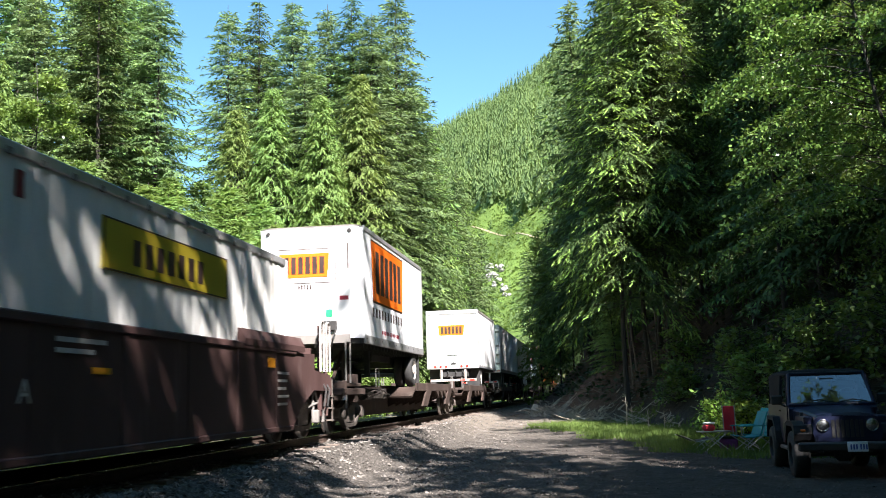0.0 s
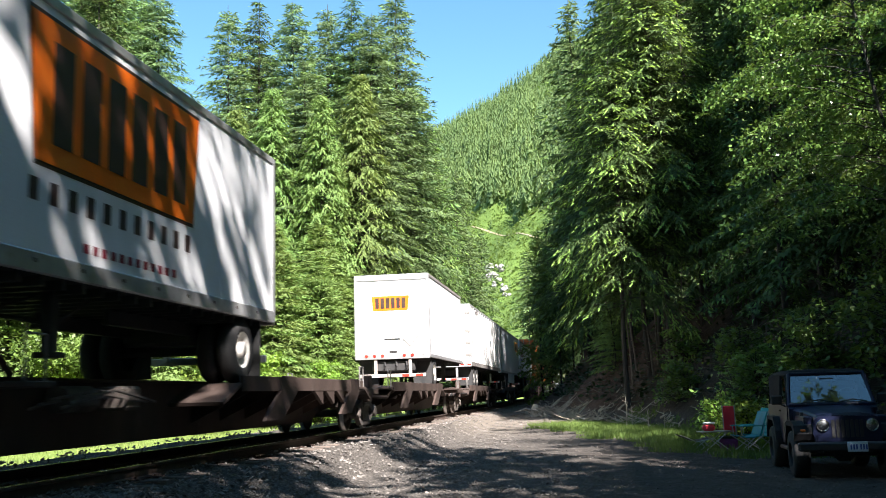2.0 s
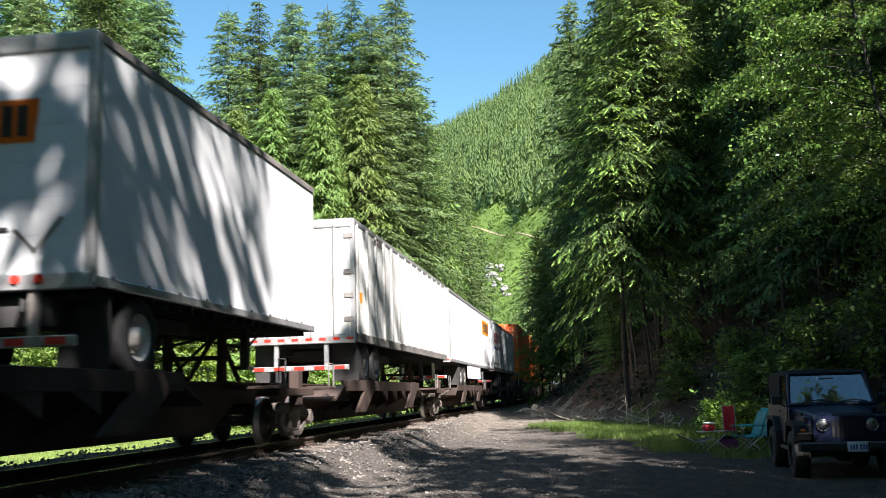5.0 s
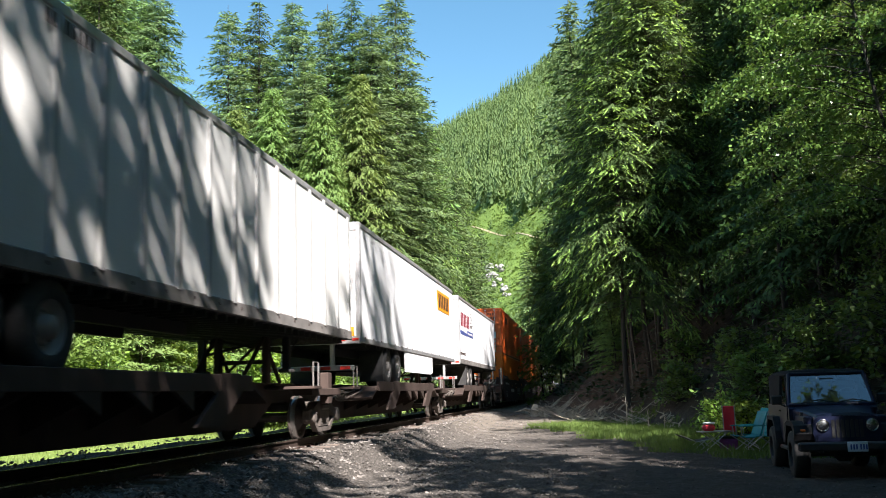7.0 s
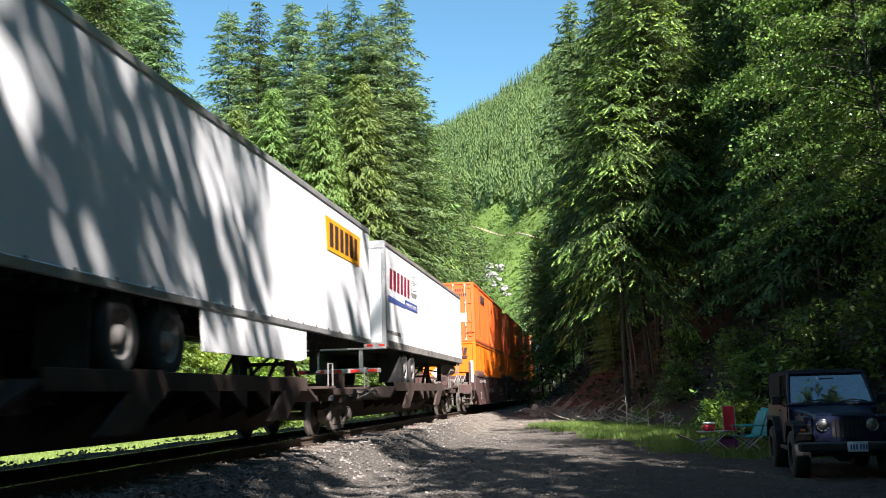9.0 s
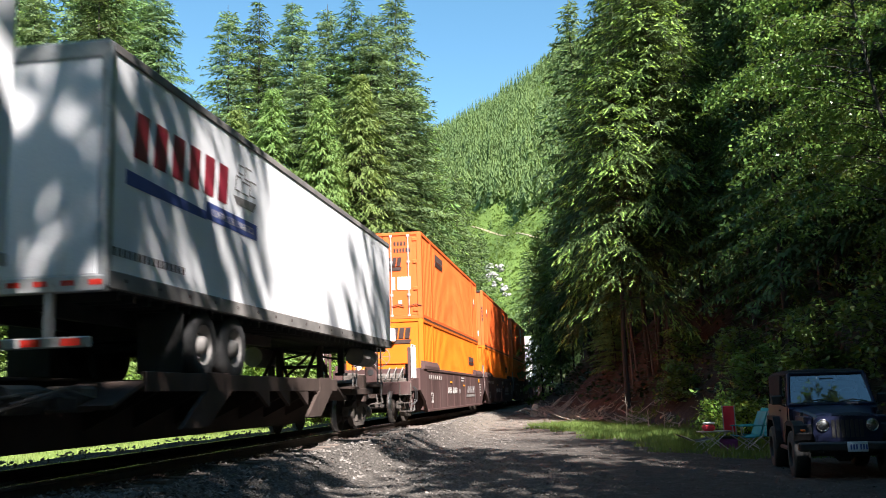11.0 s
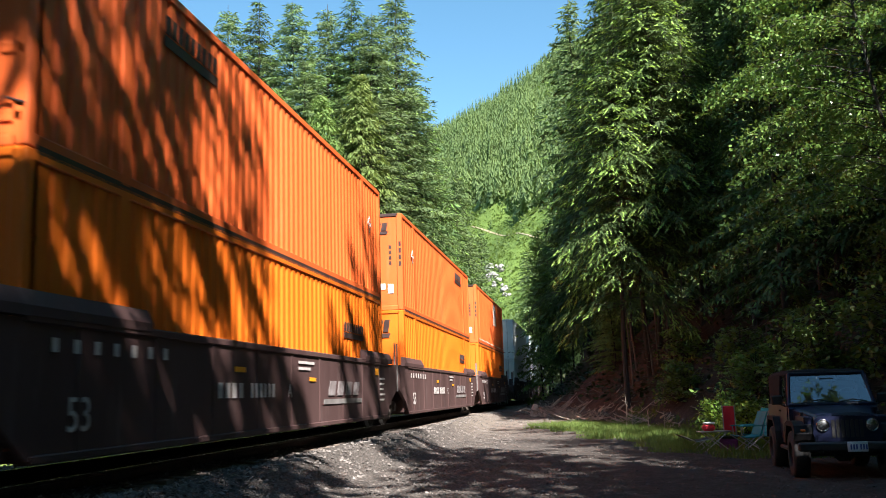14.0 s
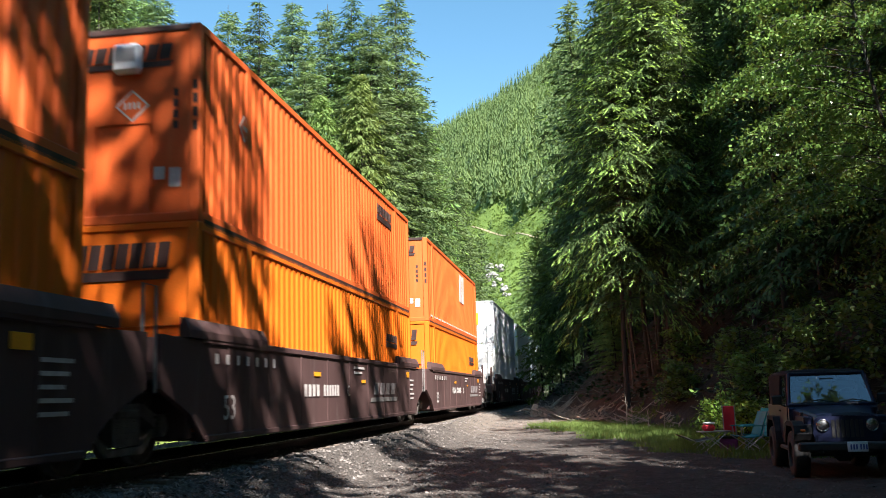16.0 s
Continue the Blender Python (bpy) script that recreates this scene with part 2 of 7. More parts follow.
M_SPINE = surf("rusty_brown_paint", (0.04, 0.028, 0.023), (0.075, 0.052, 0.043), 1.6, 0.75, wear=(0.11, 0.09, 0.075), wear_amount=0.35, streak=0.4, bump=0.15, vary=0.1, spec=0.25)
M_TRUCK = surf("cast_steel_grime", (0.065, 0.053, 0.044), (0.15, 0.126, 0.108), 4, 0.85, 0.0, bump=0.4, wear=(0.05, 0.04, 0.035), wear_amount=0.4)
M_WHEEL = surf("wheel_steel", (0.042, 0.032, 0.027), (0.095, 0.073, 0.062), 5, 0.7, 0.1, bump=0.2)
M_TREAD = surf("wheel_tread", (0.4, 0.39, 0.38), (0.55, 0.54, 0.53), 5, 0.3, 1.0)
M_WHITE = surf("white_trailer_paint", (0.79, 0.8, 0.81), (0.85, 0.85, 0.85), 0.8, 0.38, wear=(0.7, 0.69, 0.66), wear_amount=0.25, streak=0.12, bump=0.03)
M_OFFWHITE = surf("aged_white_paint", (0.66, 0.66, 0.63), (0.76, 0.75, 0.71), 0.9, 0.5, wear=(0.5, 0.45, 0.38), wear_amount=0.32, streak=0.1, bump=0.05)
M_ALU = surf("aluminium_rail", (0.5, 0.5, 0.5), (0.62, 0.62, 0.62), 3, 0.45, 0.7, bump=0.05, wear=(0.3, 0.29, 0.27))
M_RIB = surf("dulled_white_paint", (0.4, 0.4, 0.385), (0.52, 0.51, 0.48), 0.9, 0.55, wear=(0.32, 0.29, 0.25), wear_amount=0.32, streak=0.1, bump=0.05)
M_RUSTY = surf("rust_stained_white", (0.36, 0.3, 0.26), (0.5, 0.45, 0.41), 3, 0.7, wear=(0.16, 0.08, 0.05), wear_amount=0.5, bump=0.1)
M_DKRAIL = surf("grimy_rail", (0.16, 0.15, 0.14), (0.27, 0.25, 0.23), 2, 0.7, 0.2, bump=0.1)
M_ORANGE_UP = surf("faded_orange_paint", (0.66, 0.11, 0.022), (0.72, 0.138, 0.03), 0.7, 0.42, wear=(0.7, 0.18, 0.06), wear_amount=0.25, streak=0.12, bump=0.03, vary=0.05)
M_ORANGE_LO = surf("bright_orange_paint", (0.74, 0.145, 0.01), (0.79, 0.17, 0.013), 0.7, 0.38, wear=(0.7, 0.17, 0.03), wear_amount=0.22, streak=0.12, bump=0.03)
M_SIGN = surf("orange_sign_vinyl", (0.86, 0.15, 0.008), (0.9, 0.19, 0.012), 1.5, 0.4, wear=(0.75, 0.25, 0.06), wear_amount=0.2)
M_SIGN_Y = surf("amber_sign_vinyl", (0.88, 0.33, 0.015), (0.92, 0.38, 0.02), 1.5, 0.4)
M_OLIVE = surf("yellow_panel_paint", (0.42, 0.33, 0.02), (0.5, 0.39, 0.03), 1.2, 0.45, wear=(0.5, 0.42, 0.1), wear_amount=0.25)
M_INK = surf("dark_lettering", (0.035, 0.02, 0.018), (0.055, 0.03, 0.025), 4, 0.5)
M_MARK = surf("white_stencil", (0.46, 0.42, 0.39), (0.6, 0.56, 0.52), 8, 0.6, wear=(0.4, 0.3, 0.26), wear_amount=0.4)
M_FAINT = surf("worn_grey_stencil", (0.13, 0.1, 0.095), (0.3, 0.27, 0.26), 6, 0.7)
M_REDMARK = surf("red_lettering", (0.2, 0.015, 0.03), (0.27, 0.025, 0.04), 3, 0.45)
M_BLUE = surf("blue_stripe", (0.05, 0.08, 0.25), (0.08, 0.11, 0.32), 3, 0.45)
M_REDTAPE = surf("red_reflector", (0.6, 0.03, 0.02), (0.7, 0.05, 0.03), 4, 0.3)
M_GREENTAG = surf("green_placard", (0.02, 0.3, 0.15), (0.03, 0.36, 0.19), 5, 0.5)
M_RUBBER = surf("tyre_rubber", (0.018, 0.018, 0.018), (0.035, 0.034, 0.033), 6, 0.85, bump=0.3, wear=(0.09, 0.08, 0.07), wear_amount=0.3)
M_RIM = surf("white_wheel_rim", (0.5, 0.48, 0.44), (0.66, 0.63, 0.58), 5, 0.5, wear=(0.3, 0.21, 0.14))
M_UNDER = surf("black_chassis", (0.02, 0.02, 0.02), (0.045, 0.042, 0.04), 3, 0.7, bump=0.15, wear=(0.1, 0.075, 0.06), wear_amount=0.3)
# ---- the ground: one sheet, with the track bed, the gravel road, the cut bank and the mountain ----
def lerp_table(y, ys, xs):
    return np.interp(y, ys, xs)


def bank_foot(y):
    """How far from the line the foot of the wooded bank lies."""
    return lerp_table(y, [-60, 0, 10, 17, 22, 28, 36, 42, 50, 60, 75, 95, 130, 210], [10, 9.5, 8.6, 7.3, 6.2, 5.0, 2.6, 0.6, -1.4, -2.7, -3.9, -4.5, -4.8, -5])


def smooth01(a):
    a = np.clip(a, 0, 1)
    return a * a * (3 - 2 * a)


def ground_z(x, y):
    x, y = np.asarray(x, float), np.asarray(y, float)
    road = 0.38 * smooth01((y - 26) / 40)
    left = 0.12 + 0.05 * np.sin(x * 0.3) + 0 * y
    base = np.where(x > TRACK_X, road, np.maximum(left, road * 0.6))
    d = np.abs(x - TRACK_X)
    bed = 0.5 - 0.045 * smooth01((d - 0.85) / 0.25) - np.clip((d - 1.75) / 2.0, 0, 9) - 0.02 * np.sin(y * 1.7 + x)
    # a heaped shoulder on the far side
    bed = bed + np.where(x < TRACK_X, 0.24 * smooth01((d - 1.3) / 0.5) * (1 - smooth01((d - 2.2) / 0.8)), 0)
    z = np.maximum(base, bed)
    # shallow ruts and unevenness of the gravel
    z = z + np.where(d > 2.2, 0.012 * np.sin(x * 2.1 + 0.3 * np.sin(y * 0.5)) * np.cos(y * 0.7) + 0.02 * np.sin(x * 5.3 + y * 3.1), 0)
    # wooded bank beside the road
    k = x - bank_foot(y)
    rise = np.where(k > 0, 0.85 * np.clip(k, 0, 5) + 0.42 * np.clip(k - 5, 0, 45), 0)
    rise = rise * (1 + 0.12 * np.sin(y * 0.4 + x * 0.2))
    z = z + rise * (0.25 + 0.75 * smooth01((y + 70) / 75))
    # wooded rise on the far side of the line
    z = z + 0.12 * np.clip(-x - 24, 0, 60)
    # the mountain: a slope that climbs away from the line up to a ridge
    m = 76.6 + 0.6 * (x + 25) + 0.477 * (np.minimum(y, 730 + 25 * np.sin(x * 0.05)) - 362) - 0.3 * np.clip(y - 750, 0, 400)
    m = m + 5 * np.sin(x * 0.045 + y * 0.02) + 3 * np.sin(x * 0.11 - y * 0.07)
    m = np.minimum(m, 420 + 0 * x)
    m = np.where(y > 150, m, -9)
    return np.maximum(z, m)


def axis(parts):
    out = [parts[0][0]]
    for a, b, step in parts:
        out += list(np.linspace(a, b, max(2, int(round((b - a) / step)) + 1))[1:])
    return np.array(out)


def build_ground():
    xs = axis([(-1500, -300, 120), (-300, -60, 20), (-60, -16, 2.0), (-16, 12, 0.4), (12, 40, 1.5), (40, 300, 20), (300, 1500, 120)])
    ys = axis([(-700, -60, 60), (-60, 6, 3), (6, 50, 0.5), (50, 110, 0.8), (110, 210, 5), (210, 795, 9), (795, 3000, 180)])
    X, Y = np.meshgrid(xs, ys)
    Z = ground_z(X, Y)
    n, m = len(xs), len(ys)
    i = np.arange(m - 1)[:, None] * n + np.arange(n - 1)[None]
    faces = np.stack([i, i + 1, i + 1 + n, i + n], -1).reshape(-1, 4)
    me = bpy.data.meshes.new("ground")
    me.from_pydata(np.stack([X, Y, Z], -1).reshape(-1, 3).tolist(), [], faces.tolist())
    me.polygons.foreach_set("use_smooth", [True] * len(me.polygons))
    return me


def ground_material():
    """Grey gravel by the track and on the road, worn earth and litter on the bank, grass further off: mixed by place on the ground."""
    m, t, b, _ = nodes_of("gravel_earth_and_grass")
    N, L = t.nodes, t.links
    tc = N.new("ShaderNodeTexCoord")
    sep = N.new("ShaderNodeSeparateXYZ")
    L.new(tc.outputs["Object"], sep.inputs[0])

    def noise_node(s, d=6, r=0.6):
        x = N.new("ShaderNodeTexNoise")
        x.inputs["Scale"].default_value, x.inputs["Detail"].default_value, x.inputs["Roughness"].default_value = s, d, r
        L.new(tc.outputs["Object"], x.inputs["Vector"])
        return x.outputs[0]

    def ramp(v, p0, p1, c0, c1):
        x = N.new("ShaderNodeValToRGB")
        e = x.color_ramp.elements
        e[0].position, e[1].position, e[0].color, e[1].color = p0, p1, (*c0, 1), (*c1, 1)
        L.new(v, x.inputs[0])
        return x.outputs[0]

    def mix(f, a, c):
        x = N.new("ShaderNodeMixRGB")
        L.new(f, x.inputs[0]); L.new(a, x.inputs[1]); L.new(c, x.inputs[2])
        return x.outputs[0]

    def math_node(op, a, c):
        x = N.new("ShaderNodeMath")
        x.operation = op
        for k, v in ((0, a), (1, c)):
            if isinstance(v, (int, float)):
                x.inputs[k].default_value = v
            else:
                L.new(v, x.inputs[k])
        return x.outputs[0]

    def step(v, a, c):
        x = N.new("ShaderNodeMapRange")
        x.inputs[1].default_value, x.inputs[2].default_value = a, c
        L.new(v, x.inputs[0])
        return x.outputs[0]

    small, mid, big, vor = noise_node(26, 3), noise_node(3.2), noise_node(0.35), N.new("ShaderNodeTexVoronoi")
    vor.inputs["Scale"].default_value = 17
    L.new(tc.outputs["Object"], vor.inputs["Vector"])
    gravel = mix(vor.outputs["Distance"], ramp(mid, 0.3, 0.7, (0.036, 0.031, 0.027), (0.085, 0.075, 0.064)), ramp(small, 0.38, 0.66, (0.018, 0.016, 0.013), (0.23, 0.204, 0.176)))
    # litter colour lowered as well, to deepen the shade under the bank's trees
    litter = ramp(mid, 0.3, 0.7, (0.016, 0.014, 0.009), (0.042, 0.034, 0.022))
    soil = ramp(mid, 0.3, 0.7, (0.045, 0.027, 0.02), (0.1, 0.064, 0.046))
    sand = ramp(mid, 0.3, 0.7, (0.17, 0.142, 0.11), (0.28, 0.238, 0.19))
    grass = ramp(mid, 0.3, 0.7, (0.13, 0.2, 0.04), (0.22, 0.29, 0.07))
    far = ramp(noise_node(0.05, 8), 0.35, 0.65, (0.055, 0.1, 0.02), (0.12, 0.185, 0.035))
    wob = math_node("MULTIPLY", math_node("SUBTRACT", big, 0.5), 6)
    x, y = sep.outputs[0], sep.outputs[1]
    # darker brown mixed in towards the right, where the cars stand
    dark_ground = ramp(mid, 0.3, 0.7, (0.03, 0.025, 0.021), (0.072, 0.061, 0.051))
    gravel = mix(math_node("MULTIPLY", step(math_node("ADD", x, math_node("MULTIPLY", wob, 0.35)), -2.6, 0.6), 0.92), gravel, dark_ground)
    # the train's shade between the rails, painted into the ground colour
    train_shade = ramp(mid, 0.3, 0.7, (0.03, 0.025, 0.02), (0.075, 0.063, 0.053))
    gravel = mix(math_node("MULTIPLY", step(math_node("MULTIPLY", math_node("ADD", x, math_node("MULTIPLY", wob, 0.06)), -1), -TRACK_X - 0.85, -TRACK_X - 0.65), step(math_node("ADD", x, math_node("MULTIPLY", wob, 0.06)), TRACK_X - 0.85, TRACK_X - 0.65)), gravel, train_shade)
    # the road turns sandy where it runs out beside the line
    col = mix(math_node("MULTIPLY", math_node("MULTIPLY", step(math_node("ADD", y, wob), 29, 42), step(math_node("MULTIPLY", x, -1), -1.0, 1.5)), 0.7), gravel, sand)
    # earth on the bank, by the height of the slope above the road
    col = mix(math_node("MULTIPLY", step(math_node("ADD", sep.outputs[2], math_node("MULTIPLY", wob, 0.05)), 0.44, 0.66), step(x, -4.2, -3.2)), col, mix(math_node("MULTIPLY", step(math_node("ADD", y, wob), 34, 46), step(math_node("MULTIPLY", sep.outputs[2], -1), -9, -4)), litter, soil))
    col = mix(step(math_node("MULTIPLY", math_node("ADD", x, math_node("MULTIPLY", wob, 0.3)), -1), 9.6, 10.6), col, grass)
    col = mix(step(y, 180, 215), col, far)
    L.new(col, b.inputs["Base Color"])
    b.inputs["Roughness"].default_value = 0.93
    b.inputs["Specular IOR Level"].default_value = 0.25
    bp = N.new("ShaderNodeBump")
    bp.inputs["Strength"].default_value, bp.inputs["Distance"].default_value = 0.9, 0.05
    L.new(math_node("ADD", vor.outputs["Distance"], small), bp.inputs["Height"])
    L.new(bp.outputs[0], b.inputs["Normal"])
    return m


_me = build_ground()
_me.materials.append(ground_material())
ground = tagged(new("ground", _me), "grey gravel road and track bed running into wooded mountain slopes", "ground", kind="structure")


# ---- rails and ties ----
def build_track():
    y0, y1 = -90.0, 200.0
    track = thing("railway_track", pose(TRACK_X, 0, RAIL_Z), "single railway track with worn steel rails on wooden ties", "track", kind="structure")
    for sx in (-1, 1):
        g = Geo()
        c = sx * 0.7525
        g.prism([(c - 0.07, -0.17), (c + 0.07, -0.17), (c + 0.065, -0.155), (c + 0.012, -0.14), (c + 0.01, -0.045), (c + 0.036, -0.036),
                 (c + 0.036, -0.004), (c - 0.036, -0.004), (c - 0.036, -0.036), (c - 0.01, -0.045), (c - 0.012, -0.14), (c - 0.065, -0.155)], "y", y0, y1)
        rail = part("rail", g, M_RAIL_RUST, track, "rusty steel rail")
        part("railhead", Geo().box(c - 0.03, c + 0.03, y0, y1, -0.003, 0.0), M_RAIL_TOP, rail, "polished running surface")
    tie = Geo().box(-1.3, 1.3, -0.11, 0.11, -0.36, -0.185, 0.012).mesh("tie", M_TIE)
    plate = Geo()
    for sx in (-1, 1):
        plate.box(sx * 0.7525 - 0.18, sx * 0.7525 + 0.18, -0.09, 0.09, -0.186, -0.168, 0.004)
        for dx in (-0.1, 0.1):
            plate.box(sx * 0.7525 + dx - 0.015, sx * 0.7525 + dx + 0.015, -0.05, -0.02, -0.17, -0.14)
    plate = plate.mesh("tie_plate", M_RAIL_RUST)
    n = 0
    y = 5.0
    while y < 120 and n < 210:
        o = new("tie", tie)
        o.parent = track
        o.matrix_basis = pose(rng.normal(0, 0.02), y, rng.normal(0, 0.006), 0, 0, rng.normal(0, 0.6))
        if y < 60:
            p = new("tie_plate", plate)
            p.parent = o
        y += 0.55 + rng.normal(0, 0.015)
        n += 1
    return track


build_track()


def stones(name, x, y, size, material, lift=0.3):
    """Many small broken stones lying on the ground, joined."""
    n = len(x)
    base = np.array([(1, 0, 0), (-1, 0, 0), (0, 1, 0), (0, -1, 0), (0, 0, 1), (0, 0, -1)], float)
    tri = np.array([(0, 2, 4), (2, 1, 4), (1, 3, 4), (3, 0, 4), (2, 0, 5), (1, 2, 5), (3, 1, 5), (0, 3, 5)])
    r = rng.random((n, 3)) * 0.6 + 0.55
    v = base[None] * r[:, None] + rng.normal(0, 0.22, (n, 6, 3))
    a = rng.random(n) * 6.283
    ca, sa = np.cos(a)[:, None], np.sin(a)[:, None]
    w = np.stack([v[..., 0] * ca - v[..., 1] * sa, v[..., 0] * sa + v[..., 1] * ca, v[..., 2] * 0.75], -1) * size[:, None, None]
    w += np.stack([x, y, ground_z(x, y) + size * lift], -1)[:, None]
    me = bpy.data.meshes.new(name)
    me.from_pydata(w.reshape(-1, 3).tolist(), [], (tri[None] + 6 * np.arange(n)[:, None, None]).reshape(-1, 3).tolist())
    me.materials.append(material)
    return me


def build_stones():
    n = 12000
    y = 9 + 60 * rng.random(n) ** 1.7
    x = TRACK_X + rng.normal(0, 2.3, n)
    x = np.where(np.abs(x - TRACK_X) > 4.2, TRACK_X + 1.5 + rng.random(n) * 1.4, x)
    # stones between the rails get a darker colour, for the shade under the cars
    mid = np.abs(x - TRACK_X) < 0.72
    size = 0.025 + 0.02 * rng.random(n)
    tagged(new("track_ballast", stones("track_ballast", x[~mid], y[~mid], size[~mid], M_STONE)), "broken grey ballast stones heaped along the track", "ballast", kind="stuff")
    tagged(new("shaded_ballast", stones("shaded_ballast", x[mid], y[mid], size[mid], M_SHADED_STONE)), "ballast stones between the rails, coloured dark for the train's shade", "ballast", kind="stuff")
    n = 19000
    y = 10 + 45 * rng.random(n) ** 1.6
    x = -4.2 + 8.5 * rng.random(n)
    keep = (x < bank_foot(y) - 0.3) & (rng.random(n) > 0.8 * smooth01((x + 2) / 3))
    x, y = x[keep], y[keep]
    tagged(new("road_gravel", stones("road_gravel", x, y, 0.012 + 0.022 * rng.random(len(x)) ** 2, M_ROAD_STONE, 0.2)), "loose grey gravel strewn over the road", "gravel", kind="stuff")


build_stones()


# ---- trees ----
def spray(base, dirs, length, width, normal, fold=0.3):
    """Leaf-shaped faces with their stalk end at base: an array (n, 4, 3)."""
    side = np.cross(dirs, normal)
    side /= np.linalg.norm(side, axis=1, keepdims=True) + 1e-9
    up = np.cross(side, dirs)
    mid = base + dirs * (length * 0.45)[:, None]
    w = (width * 0.5)[:, None]
    sag = up * (width * fold)[:, None]
    return np.stack([base, mid + side * w - sag, base + dirs * length[:, None], mid - side * w - sag], 1)


def conifer(seed, h=26.0, spread=3.4, start=0.08, droop=0.35, step=1.08, per=11, dens=4.2, twig=0.62, power=0.74, ragged=0.26, leaflets=3, fat=0.62):
    """Trunk, and feathered sprays (inner ones, and new growth at the tips) of a conifer h metres high."""
    r = np.random.default_rng(seed)
    z, out_b, out_d, out_l, out_s = start * h, [], [], [], []
    limbs = Geo()
    while z < h * 0.985:
        f, z0 = z / h, z
        for _ in range(int(per + r.integers(-1, 2)) + (1 if f > 0.6 else 0)):
            az, z = r.random() * 6.283, z0 + r.normal(0, 0.2) * step * (1.2 - f)
            L = spread * (1 - f) ** power * (1 - ragged + 2 * ragged * r.random()) + 0.18
            if f < 0.25:
                L *= 0.65 + 1.4 * f
            if r.random() < 0.06:
                L *= 0.5
            rise = 0.35 + 0.4 * f ** 2 - 0.75 * (1 - f) * droop * 2 + r.normal(0, 0.09)
            d0 = np.array([math.cos(az), math.sin(az), 0.0])
            n = max(4, int(L * dens))
            s = (np.arange(n) + r.random(n) * 0.8 + 0.6) / n
            s = 0.1 + 0.9 * np.clip(s, 0, 1)
            p = d0[None] * (L * s)[:, None]
            p[:, 2] = z + L * (rise * s - droop * s ** 2 + 0.12 * droop * s ** 4)
            sgn = np.where(np.arange(n) % 2 == 0, 1.0, -1.0)
            ang = az + sgn * (1.0 - 0.6 * s) * (0.8 + 0.4 * r.random(n))
            slope = -droop * (0.3 + 0.9 * s) * (0.6 + 0.8 * r.random(n)) + 0.1 * r.normal(size=n)
            dd = np.stack([np.cos(ang), np.sin(ang), slope], 1)
            dd /= np.linalg.norm(dd, axis=1, keepdims=True)
            out_b.append(p); out_d.append(dd); out_s.append(s)
            out_l.append(twig * (0.6 + 0.7 * r.random(n)) * np.clip(L * 0.7, 0.35, 1.15) * (1.15 - 0.45 * s))
            if L > 1.4 and r.random() < 0.4:
                limbs.tube([(0, 0, z), tuple(d0 * L * 0.45 + np.array([0, 0, z + L * (rise * 0.45 - droop * 0.2)]))], 0.03, 3, 0.012)
        z = z0 + step * (0.75 + 0.5 * r.random()) * (0.2 + 0.95 * (1 - f))
    b, d, l, s = np.concatenate(out_b), np.concatenate(out_d), np.concatenate(out_l), np.concatenate(out_s)
    # leaflets along each twig, left and right in turn, and one at its end
    quads, tip = [], []
    for k in range(leaflets + 1):
        g = 1.0 if k == leaflets else (k + 0.4) / leaflets
        turn = 0.0 if k == leaflets else (0.85 if k % 2 else -0.85)
        ca, sa = math.cos(turn), math.sin(turn)
        dk = np.stack([d[:, 0] * ca - d[:, 1] * sa, d[:, 0] * sa + d[:, 1] * ca, d[:, 2] - 0.12 * droop], 1) + r.normal(0, 0.13, d.shape)
        dk /= np.linalg.norm(dk, axis=1, keepdims=True)
        lk = l * (0.82 - 0.22 * g) * (0.8 + 0.4 * r.random(len(l)))
        base = b + d * (l * g * 0.8)[:, None]
        quads.append(spray(base, dk, lk, lk * fat * (0.34 + 0.14 * r.random(len(l))), np.array([0, 0, 1.0])[None] + r.normal(0, 0.42, d.shape)))
        tip.append((s > 0.78) & (g > 0.5) & (r.random(len(l)) < 0.45))
    r0 = h * 0.0082
    bend = r.normal(0, 0.12, 2)
    limbs.tube([(bend[0] * math.sin(k * 0.9), bend[1] * math.sin(k * 0.7), -0.6 + (h + 0.6) * k / 9) for k in range(10)], r0, 8, 0.012)
    return limbs, np.concatenate(quads), np.concatenate(tip)


